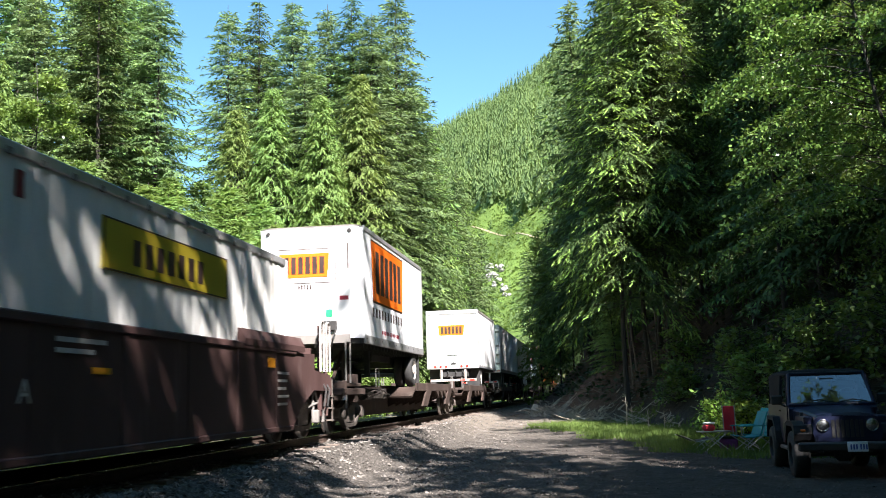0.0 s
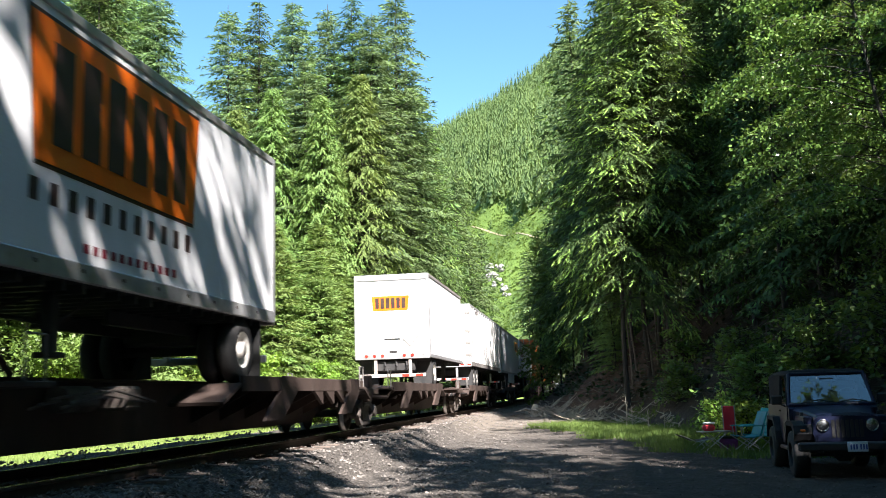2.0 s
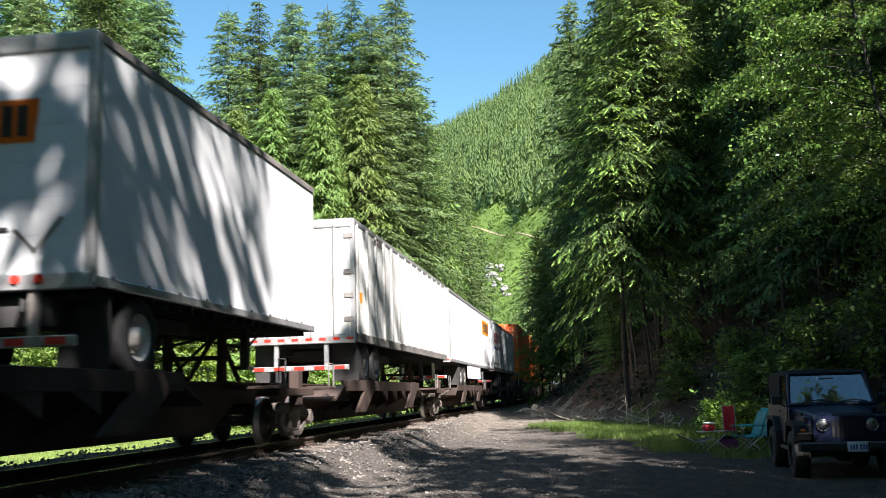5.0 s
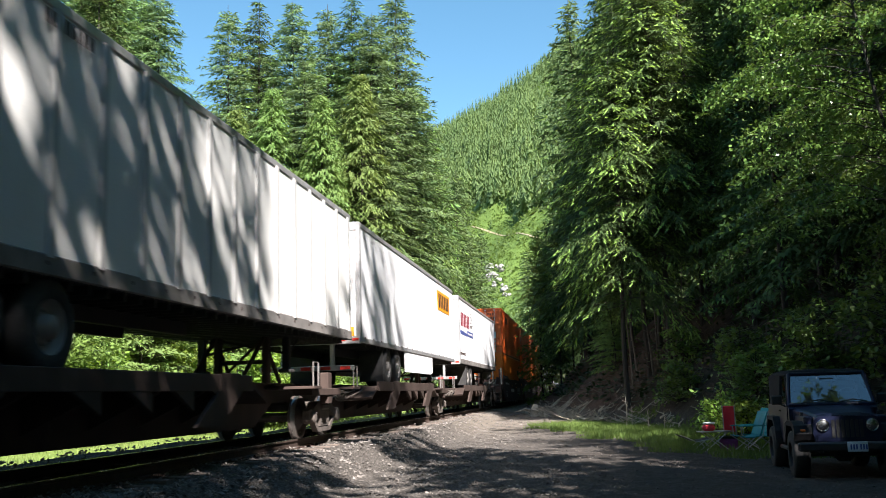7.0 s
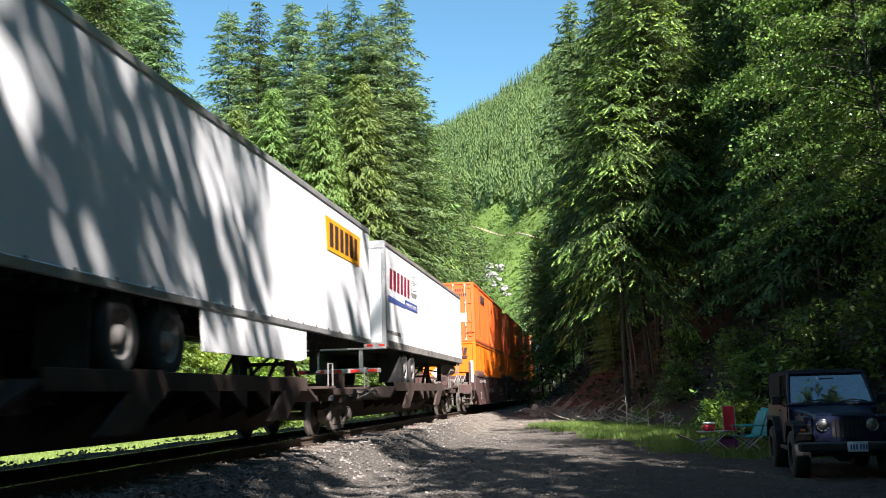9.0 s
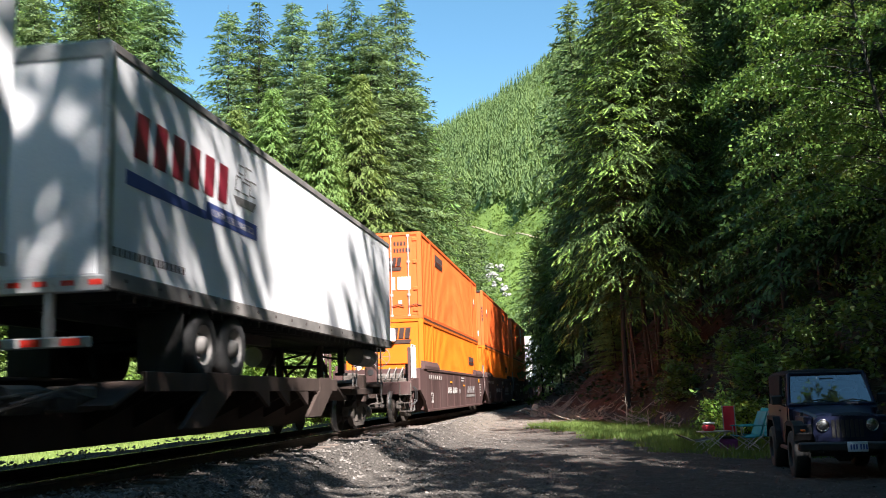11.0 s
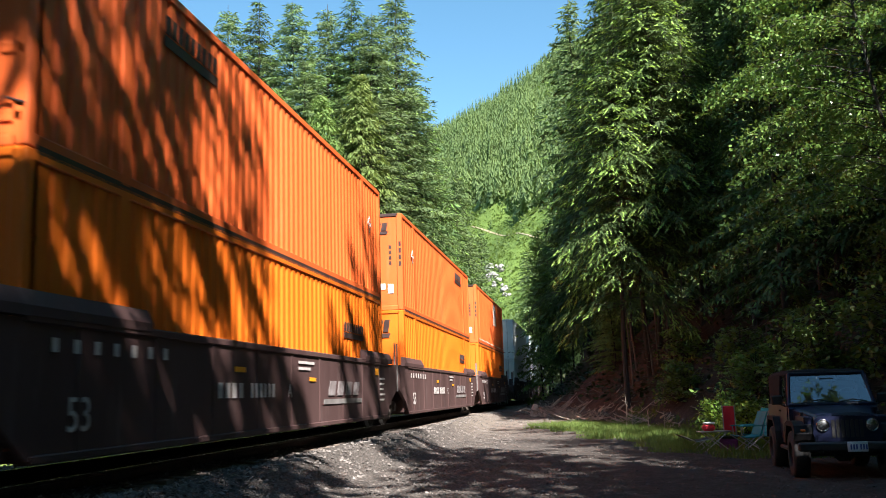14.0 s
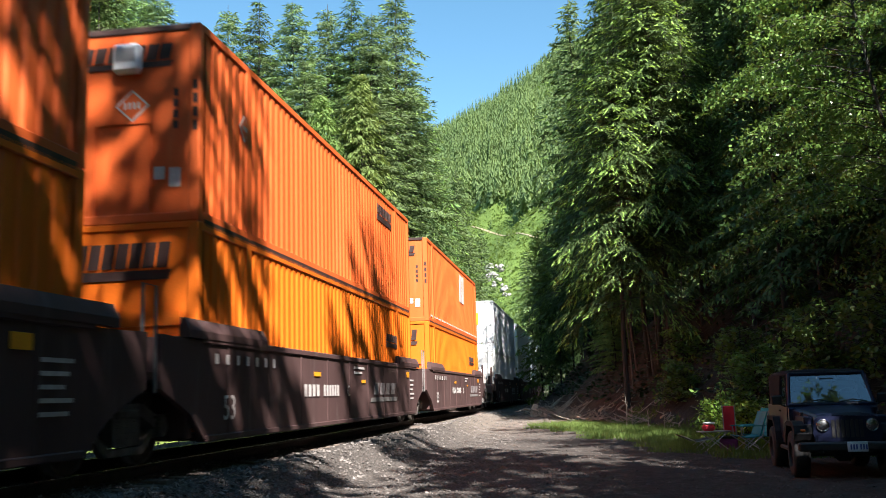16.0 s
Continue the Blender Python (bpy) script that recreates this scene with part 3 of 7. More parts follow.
def fir(seed, h=26.0, spread=3.4, start=0.08, droop=0.35, rise=0.25, step=0.8, per=7, fan=0.36, gap=0.17, leaf_len=0.22, leaf_wide=0.4, brush=0.5, power=0.75, ragged=0.25, hang=0.25, lobes=0.0, tip_share=0.3, bole=0.0082):
    """Trunk, needle tufts, their rounded normals, and which are paler tips, of a conifer h metres high built bough by
    bough.
    fan: half width of a bough as a share of its length; brush: how far tufts stand out of the bough's plane; hang: how
    far twig ends hang."""
    r = np.random.default_rng(seed)
    limbs = Geo()
    base, dirs, size, heads, tips = [], [], [], [], []
    z = start * h
    while z < h * 0.985:
        f = z / h
        n = max(4, int(round((per + 2.5 * f) * (0.75 + 0.5 * r.random()))))
        a0 = r.random() * 6.283
        for q in range(n):
            az = a0 + 6.283 * (q + 1.1 * r.random()) / n
            zb = z + r.normal(0, 0.45) * step * (1.1 - f)
            L = spread * (1 - f) ** power * (1 - ragged + 2 * ragged * r.random()) + 0.1 + 0.15 * (1 - f)
            if f < 0.2:
                L *= 0.7 + 1.5 * f
            if lobes:
                L *= 1 + lobes * math.sin(2.3 * az + 1.1 * z + seed)
            up = rise * (0.4 + 1.1 * f) + r.normal(0, 0.1)
            bend = droop * (0.6 + 0.7 * (1 - f)) * (0.7 + 0.6 * r.random())
            m = max(5, int(L / (gap * (0.65 if L < 1.4 else 1.0))))
            u = (np.arange(m) + 0.3 + 0.5 * r.random(m)) / m
            u = 0.04 + 0.96 * u
            sgn = np.where(np.arange(m) % 2 == 0, 1.0, -1.0)
            out = np.array([math.cos(az), math.sin(az), 0.0])
            swing = r.normal(0, 0.12)
            side = np.array([-math.sin(az), math.cos(az), 0.0])
            p = out * (L * u)[:, None] + side * (swing * L * u ** 2)[:, None]
            p[:, 2] = zb + L * (up * u - bend * u ** 2)
            slope = up - 2 * bend * u
            tw = L * fan * (0.25 + 1.5 * u * (1 - u) ** 0.75) * (0.5 + 1.0 * r.random(m)) + 0.12
            ang = 1.05 - 0.55 * u + r.normal(0, 0.2, m)
            d = out * np.cos(ang)[:, None] + side * (sgn * np.sin(ang))[:, None]
            d[:, 2] = slope * 0.7 - hang * (0.4 + 0.8 * r.random(m))
            d /= np.linalg.norm(d, axis=1, keepdims=True)
            # tufts along each twig, and one at its end
            for k in range(m):
                c = max(2, int(tw[k] / 0.085))
                w = (np.arange(c) + 0.6) / c
                b = p[k] + d[k] * (tw[k] * w)[:, None]
                b[:, 2] -= hang * 0.35 * tw[k] * w ** 2
                s2 = np.where(np.arange(c) % 2 == 0, 1.0, -1.0)
                across = np.array([-d[k, 1], d[k, 0], 0.0])
                e = d[k] * 0.75 + across * (s2 * 0.55)[:, None] + r.normal(0, 0.22, (c, 3))
                e[:, 2] += r.normal(0, brush * 0.5, c) - hang * 0.3
                e[-1] = d[k] + r.normal(0, 0.12, 3)
                base.append(b); dirs.append(e)
                size.append(leaf_len * (0.7 + 0.6 * r.random(c)) * (0.95 + 0.05 * min(1.0, L / 1.5)))
                heads.append(np.repeat((out * 0.75 + np.array([0, 0, 0.55]))[None], c, 0))
                tips.append((w > 0.6) & (u[k] > 0.55) & (r.random(c) < tip_share))
            if L > 1.2 and r.random() < 0.5:
                limbs.tube([(0, 0, zb), tuple(p[m // 2])], 0.03, 3, 0.012)
        z += step * (0.75 + 0.5 * r.random()) * (0.3 + 0.8 * (1 - f))
    base, dirs, size, heads, tips = (np.concatenate(a) for a in (base, dirs, size, heads, tips))
    dirs /= np.linalg.norm(dirs, axis=1, keepdims=True)
    side = np.cross(dirs, np.array([0, 0, 1.0])[None] + r.normal(0, brush, dirs.shape))
    side /= np.linalg.norm(side, axis=1, keepdims=True) + 1e-9
    wide = (size * leaf_wide * 0.5)[:, None]
    root = base - dirs * (size * 0.15)[:, None]
    tri = np.stack([root + side * wide, base + dirs * size[:, None], root - side * wide], 1)
    flat = np.cross(tri[:, 1] - tri[:, 0], tri[:, 2] - tri[:, 0])
    flat /= np.linalg.norm(flat, axis=1, keepdims=True) + 1e-9
    flat *= np.sign((flat * heads).sum(1, keepdims=True)) + 1e-6
    normals = heads + flat * 0.75
    normals /= np.linalg.norm(normals, axis=1, keepdims=True)
    bend = r.normal(0, 0.12, 2)
    limbs.tube([(bend[0] * math.sin(k * 0.9), bend[1] * math.sin(k * 0.7), -0.6 + (h + 0.6) * k / 9) for k in range(10)], h * bole, 8, 0.012)
    return limbs, tri, normals, tips


CONIFERS = []


def open_crowned():
    """An old fir whose thin crown lets the sun through; only for unseen trees that cast dapples."""
    g, q, tip = conifer(107, h=32, spread=4.2, droop=0.4, start=0.2, step=1.9, per=3, dens=5.0, twig=0.95, leaflets=2, ragged=0.5, fat=1.55)
    keep = np.random.default_rng(8).random(len(q)) < 0.68
    q, tip = q[keep], tip[keep]
    me = quads_mesh("crown", q, M_NEEDLE_DARK)
    me.materials.append(M_TIP)
    me.polygons.foreach_set("material_index", tip.astype(np.int32))
    return ("old open-crowned fir tree with gaps between its boughs", g.mesh("trunk", M_BARK), (me, me), 32)


def make_conifers():
    kinds = [
        ("tall green fir tree with layered drooping boughs", M_NEEDLE, dict(h=26, spread=4.3, droop=0.36, rise=0.22, brush=0.6, power=0.65, ragged=0.32, step=0.95)),
        ("slim dark green fir tree with a pointed top", M_NEEDLE, dict(h=27, spread=3.9, droop=0.28, rise=0.18, start=0.1, ragged=0.38, brush=0.7, step=0.95, power=0.66)),
        ("yellow-green cedar tree with hanging fronds", M_NEEDLE_CEDAR, dict(h=21, spread=3.2, droop=0.6, rise=0.5, hang=0.9, power=0.7, brush=0.5, step=0.7)),
        ("ragged hemlock tree with sparse upper boughs", M_NEEDLE_DARK, dict(h=28, spread=3.8, droop=0.4, rise=0.25, ragged=0.42, start=0.12, per=5, step=1.05, hang=0.4, power=0.68)),
        ("young bushy fir tree with boughs down to the ground", M_NEEDLE_CEDAR, dict(h=11, spread=2.7, droop=0.22, rise=0.35, start=0.02, step=0.42, per=8, fan=0.42, leaf_len=0.2, brush=0.6, power=0.85)),
        ("broad hemlock tree with long flat lower boughs", M_NEEDLE_DARK, dict(h=25, spread=4.4, droop=0.36, rise=0.15, start=0.14, step=0.85, per=6, ragged=0.42, hang=0.45, brush=0.35, lobes=0.25, tip_share=0.2)),
        ("broad hemlock tree with feathery sunlit boughs", M_NEEDLE_DARK, dict(h=25, spread=3.7, droop=0.36, rise=0.12, start=0.25, step=1.15, per=5, gap=0.12, leaf_len=0.17, fan=0.3, ragged=0.32, hang=0.45, brush=0.4, lobes=0.15, tip_share=0.75, bole=0.0052)),
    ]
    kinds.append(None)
    kinds.append(("slender hemlock tree with layered drooping sunlit boughs", M_NEEDLE_DARK, dict(h=16, spread=2.7, droop=0.45, rise=0.25, start=0.3, step=0.62, per=6, gap=0.12, leaf_len=0.17, fan=0.4, ragged=0.4, hang=0.5, brush=0.4, lobes=0.3, tip_share=0.85, power=0.45)))
    for k, entry in enumerate(kinds):
        if entry is None:
            CONIFERS.append(open_crowned())
            continue
        label, mat, kw = entry
        g, q, nn, tip = fir(100 + k, **kw)
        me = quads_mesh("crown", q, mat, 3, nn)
        # kinds 6 and 8 carry the sun-coloured tips on most outer tufts
        me.materials.append(M_HEMLOCK_LIT_TIP if k in (6, 8) else M_TIP)
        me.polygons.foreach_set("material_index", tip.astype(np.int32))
        # a thinner crown with larger tufts, for trees that stand behind others
        r = np.random.default_rng(k)
        pick = r.random(len(q)) < 0.3
        lq = q[pick].mean(1, keepdims=True) + (q[pick] - q[pick].mean(1, keepdims=True)) * 1.75
        lite = quads_mesh("crown", lq, mat, 3, nn[pick])
        lite.materials.append(M_TIP)
        lite.polygons.foreach_set("material_index", tip[pick].astype(np.int32))
        CONIFERS.append((label, g.mesh("trunk", M_BARK), (me, lite), kw["h"]))


make_conifers()


def plant(kind, x, y, height, turn=None, wide=1.0, group="forest", z=None):
    label, trunk, crown, h = CONIFERS[kind]
    s = height / h
    root = thing("conifer_tree", pose(x, y, (float(ground_z(x, y)) if z is None else z) - 0.05, 0, 0, (x * 97.3 + y * 57.1) % 360 if turn is None else turn), label, "tree", group)
    root.scale = (s * wide, s * wide, s)
    part("trunk", trunk, None, root)
    hidden = kind not in (6, 7, 8) and (y > 66.5 or x > 5.0 or (x > 2.2 and y > 55) or x < -26.2 or y < 15)
    part("crown", crown[1 if hidden else 0], None, root)
    return root


def stand(group, tall, wide, rows, turns=None):
    """Plants one stand of trees: kind, place and height of each; turns: a source of random turns."""
    for kind, x, y, h in rows:
        plant(kind, x, y, h * tall, None if turns is None else turns.random() * 360, wide, group)


TURN_SEED = 11


def forest():
    turns = np.random.default_rng(TURN_SEED)
    # near stand across the line
    stand("trees across the line", 1.0, 1.0, [(0, -20.5, 43, 22.3), (3, -21.6, 39.5, 22.5), (1, -23.4, 41, 24), (0, -25.2, 40, 21), (2, -21.6, 44.5, 19.5), (5, -25.5, 46, 23), (1, -28.0, 43, 24), (0, -26.4, 36.5, 19), (2, -23.6, 35, 16), (3, -29.5, 39, 22), (0, -26.0, 50, 26), (5, -31, 47, 26), (1, -22.2, 42.0, 23), (0, -28, 50, 27), (1, -27.0, 48, 25.5), (0, -24.6, 49.5, 25.5), (1, -30.5, 48, 27)])
    # tall stand across the line, with gaps between the spires
    stand("trees across the line", 1.0, 1.0, [(1, -23.7, 61, 28.9), (3, -21.9, 62, 29.8), (0, -18.8, 60.5, 28.6), (1, -17.1, 63, 29.2), (3, -14.9, 61.5, 29.4), (0, -13.2, 60, 27.0), (1, -12.1, 63, 30.0), (1, -25.2, 67, 26.8), (0, -22.9, 68, 27.6), (3, -20.0, 69, 28.4), (1, -17.6, 67.5, 27.8), (0, -15.9, 68.5, 28.2), (1, -13.8, 67, 27.2), (0, -12.1, 70, 25.4), (2, -18.6, 55.5, 21), (0, -12.4, 58.5, 20.5)])
    # stand in its rear
    stand("trees across the line", 1.05, 1.06, [(2, -15.2, 54.5, 19), (5, -12.0, 66, 24), (0, -12.0, 75, 21.5), (2, -11.6, 80, 17), (5, -13.2, 90, 21), (0, -11.6, 99, 17), (2, -21.2, 56, 19), (2, -13.4, 57, 21), (0, -17.0, 57, 22), (4, -20.8, 31, 9.0), (4, -18.6, 33.5, 8.2), (4, -17.2, 37.5, 9.6), (4, -16.4, 42.5, 11), (4, -15.6, 47, 10), (4, -14.2, 50.5, 10.5)])
    # young firs in front
    stand("trees across the line", 1.05, 1.06, [(4, -12.6, 52, 8.0), (4, -18.9, 45.0, 12.0), (4, -17.6, 50.5, 12), (4, -19.8, 50, 12.5), (4, -14.9, 44.5, 9.5), (4, -13.6, 48, 8.5), (4, -16.8, 34.6, 9.5), (4, -18.2, 40, 11), (4, -20.2, 36, 11), (4, -15.2, 54, 12), (4, -21.8, 33, 10), (4, -16.6, 29.2, 7.5), (4, -18.4, 28.2, 8.5), (2, -25, 28, 13), (0, -28, 27, 20), (5, -40, 38, 26), (1, -26, 74, 30)])
    # further along the line
    stand("trees across the line", 1.05, 1.06, [(3, -38, 50, 30), (2, -18.5, 78, 26), (5, -15.5, 78, 28), (3, -18, 92, 29), (0, -24, 100, 30), (1, -14, 108, 26), (0, -12, 115, 20)])
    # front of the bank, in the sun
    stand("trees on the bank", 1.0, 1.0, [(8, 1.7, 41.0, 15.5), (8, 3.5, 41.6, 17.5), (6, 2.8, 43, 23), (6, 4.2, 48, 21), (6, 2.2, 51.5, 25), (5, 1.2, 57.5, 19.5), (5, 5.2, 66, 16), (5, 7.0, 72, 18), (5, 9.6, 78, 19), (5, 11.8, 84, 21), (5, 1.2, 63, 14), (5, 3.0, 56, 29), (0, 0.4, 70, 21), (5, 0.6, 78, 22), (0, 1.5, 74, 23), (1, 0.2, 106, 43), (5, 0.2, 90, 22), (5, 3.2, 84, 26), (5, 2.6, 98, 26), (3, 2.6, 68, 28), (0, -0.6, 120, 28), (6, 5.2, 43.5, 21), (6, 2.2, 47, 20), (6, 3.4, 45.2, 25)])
    # along the top of the bank
    stand("trees on the bank", 1.0, 1.0, [(5, 8.6, 36, 16), (3, 12, 40, 27), (5, 10.8, 31, 22), (0, 13.5, 34, 30), (3, 16.5, 30, 32), (5, 17, 24, 30), (5, 11.5, 26.5, 22), (4, 2.2, 52, 7), (4, 1.4, 48.5, 5), (0, 6.8, 48, 20), (3, 8.2, 43, 20), (5, 6.8, 53, 22), (5, 4.8, 62, 24), (0, 10.2, 50, 30), (5, 13, 46, 30)])
    # deeper on the bank
    stand("trees on the bank", 1.0, 1.0, [(5, 14.5, 27, 26), (1, 20, 38, 33), (0, 20.5, 28, 34), (5, 13.6, 22, 24), (5, 6.6, 38.5, 13), (3, 6.4, 31.5, 14), (5, 8.2, 32.0, 17), (0, 19, 19.5, 36), (3, 22.5, 26, 38), (0, 17.5, 15.5, 32), (0, 24.5, 33, 38), (5, 15.5, 33.5, 32), (0, 11.0, 37, 24), (5, 9.6, 29.0, 14), (0, 21, 12, 34), (5, 24, 18, 36)])
    # trees closing the view where the line runs behind the bank, dark-needled to imitate shade
    # the kind 4 fir has paler needles in place of sun on it
    stand("trees on the bank", 1.0, 0.62, [(5, -1.8, 70, 12), (4, -3.3, 74, 13.4), (5, -3.0, 86, 16), (5, -3.6, 95, 16), (5, -1.0, 82, 20), (5, -4.0, 104, 17)])
    # a slim fir where the line runs out of sight
    plant(0, -9.6, 170, 26.5, group="trees across the line")
    # close beside the line
    stand("trees on the bank", 1.0, 0.75, [(0, -2.3, 128, 20), (3, -2.5, 143, 22), (0, -2.6, 163, 23), (1, -2.2, 112, 18), (0, -1.9, 185, 24), (3, 0.6, 135, 26), (0, 0.2, 152, 26), (0, -0.4, 174, 27), (5, 1.4, 118, 26)])
    # round the clearing, towards the sun: out of view, placed to dapple train and road
    stand("trees behind the clearing", 1.0, 1.0, [(7, 4.2, -6.5, 30), (7, 4.9, -4.0, 29), (1, 2.7, -3.3, 16), (7, 7.1, -10.4, 29.5), (7, 2.2, -10.5, 31), (0, 7.0, 7.4, 13), (0, 5.9, 10.0, 7.4), (7, 8.8, 4.0, 19), (7, 6.2, 2.2, 20), (1, 8.4, 9.5, 13.5), (7, 9.9, -0.8, 36), (7, 8.8, 13.6, 16), (0, 7.7, 15.0, 10), (7, 10.4, 10.2, 14), (7, 12, -1.5, 21), (7, 0.4, -15, 34), (7, 5.0, -17, 36), (7, 14, -8, 30)], turns)
    # behind it: more unseen trees, added to block sun and sky light
    stand("trees behind the clearing", 1.0, 1.0, [(7, 10.6, 6, 20), (5, -1.6, -24, 28), (3, 10.5, -18, 30), (0, 15.5, 5, 20), (5, 17, 14, 26), (0, -11.5, -2, 29), (3, -13.5, -7, 31), (0, -11.8, -11, 30), (5, -15, 1, 28), (0, -17, -5, 32), (3, -12.4, -17, 32), (5, -16, -13, 30), (0, -20, -9, 30), (1, -11.4, -23, 31), (0, -15, -21, 32)], turns)
    # across the line from it, also out of view and added for shade
    stand("trees behind the clearing", 1.0, 1.0, [(3, -12, -30, 32), (0, -6, -34, 32), (5, -18, -28, 32), (0, 1, -34, 33), (3, 8, -30, 34), (5, 14, -22, 33), (5, 12.8, 18.2, 22), (3, 14.6, 0.6, 24)], turns)
    # the forest going on behind it: an unseen ring added to cut sky light
    stand("trees behind the clearing", 1.0, 1.15, [(0, -24, -2, 34), (5, -22, -16, 35), (0, -26, -22, 36), (5, -23, -32, 36), (0, -15, -40, 36), (5, -4, -42, 36), (0, 5, -42, 36), (5, 14, -38, 36), (0, 20, -30, 35), (5, 21, -18, 34), (0, 21, -7, 25), (5, 22, 4, 34), (0, -22, 8, 30), (5, -27, 14, 32), (3, -8.8, -27, 30), (0, -3.2, -29, 30)], turns)


forest()


def broadleaf(seed, h, spread, leaves, size, lean=(0.0, 0.0), stems=1, low=0.25, droop=0.3):
    """Limbs and leaves of a broad-leaved tree or bush."""
    r = np.random.default_rng(seed)
    limbs, tips = Geo(), []
    for s in range(stems):
        az0 = r.random() * 6.283
        off = 0.0 if stems == 1 else 0.25 + 0.2 * r.random()
        lx, ly = lean[0] + off * math.cos(az0), lean[1] + off * math.sin(az0)
        axis_pts = [Vector((lx * h * 0.35 * (k / 7) ** 1.3 + r.normal(0, 0.03) * h * 0.1, ly * h * 0.35 * (k / 7) ** 1.3 + r.normal(0, 0.03) * h * 0.1, -0.3 + (h * 0.95 + 0.3) * k / 7)) for k in range(8)]
        limbs.tube(axis_pts, h * 0.0052 / math.sqrt(stems), 7, 0.01)
        for _ in range(int(34 / math.sqrt(stems))):
            f = low + (0.97 - low) * r.random()
            i = min(6, int(f * 7))
            p = axis_pts[i].lerp(axis_pts[i + 1], f * 7 - i)
            az = r.random() * 6.283
            L = spread * (0.5 + 0.6 * r.random()) * (1.15 - 0.75 * f)
            up = 0.55 - droop + 0.3 * r.random()
            q1 = p + Vector((math.cos(az) * L * 0.5, math.sin(az) * L * 0.5, L * up * 0.6))
            q2 = p + Vector((math.cos(az + 0.2) * L, math.sin(az + 0.2) * L, L * (up * 0.8 - droop * 0.4)))
            limbs.tube([p, q1, q2], 0.012 + 0.006 * L, 4, 0.006)
            for k in range(7):
                w = 0.3 + 0.7 * r.random()
                c = (p.lerp(q1, w * 2) if w < 0.5 else q1.lerp(q2, w * 2 - 1))
                tips.append((np.array(c), L))
    n = leaves
    k = r.integers(0, len(tips), n)
    c = np.array([t[0] for t in tips])[k]
    Ls = np.array([t[1] for t in tips])[k]
    base = c + r.normal(0, 1, (n, 3)) * (0.07 + 0.085 * Ls)[:, None] * np.array([1, 1, 0.7])
    d = r.normal(0, 1, (n, 3)) * np.array([1, 1, 0.6]) + np.array([0, 0, -0.35])
    d /= np.linalg.norm(d, axis=1, keepdims=True)
    l = size * (0.6 + 0.8 * r.random(n))
    return limbs, spray(base, d, l, l * 0.62, np.array([0, 0, 1.0])[None] + r.normal(0, 0.6, (n, 3)), 0.12)


def build_broadleaf(name, seed, x, y, h, spread, leaves, size, label, category, mat, group="", z=None, **kw):
    g, q = broadleaf(seed, h, spread, leaves, size, **kw)
    root = thing(name, pose(x, y, (float(ground_z(x, y)) if z is None else z) - 0.02), label, category, group)
    part("trunk" if category == "tree" else "woody_stem", g, M_ALDER if category == "tree" else M_BARK, root, smooth=True)
    part("crown", quads_mesh("crown", q, mat), None, root)
    return root


def alder(seed, h, spread, limbs_n, lean, toward, low=0.2, leaf_size=0.095):
    """Trunk, limbs and twigs, leaves and their normals of an alder whose limbs reach out mostly towards one side."""
    r = np.random.default_rng(seed)
    wood, base, dirs = Geo(), [], []
    pts = [Vector((lean[0] * h * (k / 8) ** 1.4 + r.normal(0, 0.05), lean[1] * h * (k / 8) ** 1.4 + r.normal(0, 0.05), -0.3 + (h + 0.3) * k / 8)) for k in range(9)]
    wood.tube(pts, h * 0.0062, 8, 0.012)
    for _ in range(limbs_n):
        f = low + (0.98 - low) * r.random()
        i = min(7, int(f * 8))
        p = pts[i].lerp(pts[i + 1], f * 8 - i)
        az = toward + r.normal(0, 1.0)
        L = spread * (0.55 + 0.55 * r.random()) * (1.15 - 0.7 * f)
        up, sag = 0.25 + 0.45 * f + r.normal(0, 0.12), 0.5 + 0.3 * r.random()
        out, side = Vector((math.cos(az), math.sin(az), 0)), Vector((-math.sin(az), math.cos(az), 0))
        curve = [p + out * (L * u) + side * (0.25 * L * u * u * math.sin(az * 3)) + Vector((0, 0, L * (up * u - sag * u * u))) for u in (0, 0.25, 0.5, 0.75, 1.0)]
        wood.tube(curve, 0.005 + 0.004 * L, 4, 0.003)
        m = max(6, int(L / 0.105))
        for k in range(m):
            u = 0.22 + 0.78 * (k + r.random()) / m
            q = min(3, int(u * 4))
            c = curve[q].lerp(curve[q + 1], u * 4 - q)
            s = 1 if k % 2 else -1
            d = (out * (0.5 + 0.6 * r.random()) + side * s * (0.5 + 0.6 * r.random()) + Vector((0, 0, r.normal(-0.15, 0.25)))).normalized()
            l = (0.3 + 0.5 * r.random()) * (1.1 - 0.4 * u)
            n = int(7 + l * 14)
            w = 0.15 + 0.85 * np.arange(n) / n
            b = np.array(c)[None] + np.array(d)[None] * (l * w)[:, None] + r.normal(0, 0.05, (n, 3))
            b[:, 2] -= 0.2 * l * w ** 2
            e = np.array(d)[None] * 0.5 + r.normal(0, 0.6, (n, 3)) + np.array([0, 0, -0.25])
            base.append(b); dirs.append(e)
    base, dirs = np.concatenate(base), np.concatenate(dirs)
    dirs /= np.linalg.norm(dirs, axis=1, keepdims=True)
    n = len(base)
    l = leaf_size * (0.6 + 0.7 * r.random(n))
    q = spray(base, dirs, l, l * 0.66, np.array([0, 0, 1.0])[None] + r.normal(0, 0.55, (n, 3)), 0.1)
    return wood, q


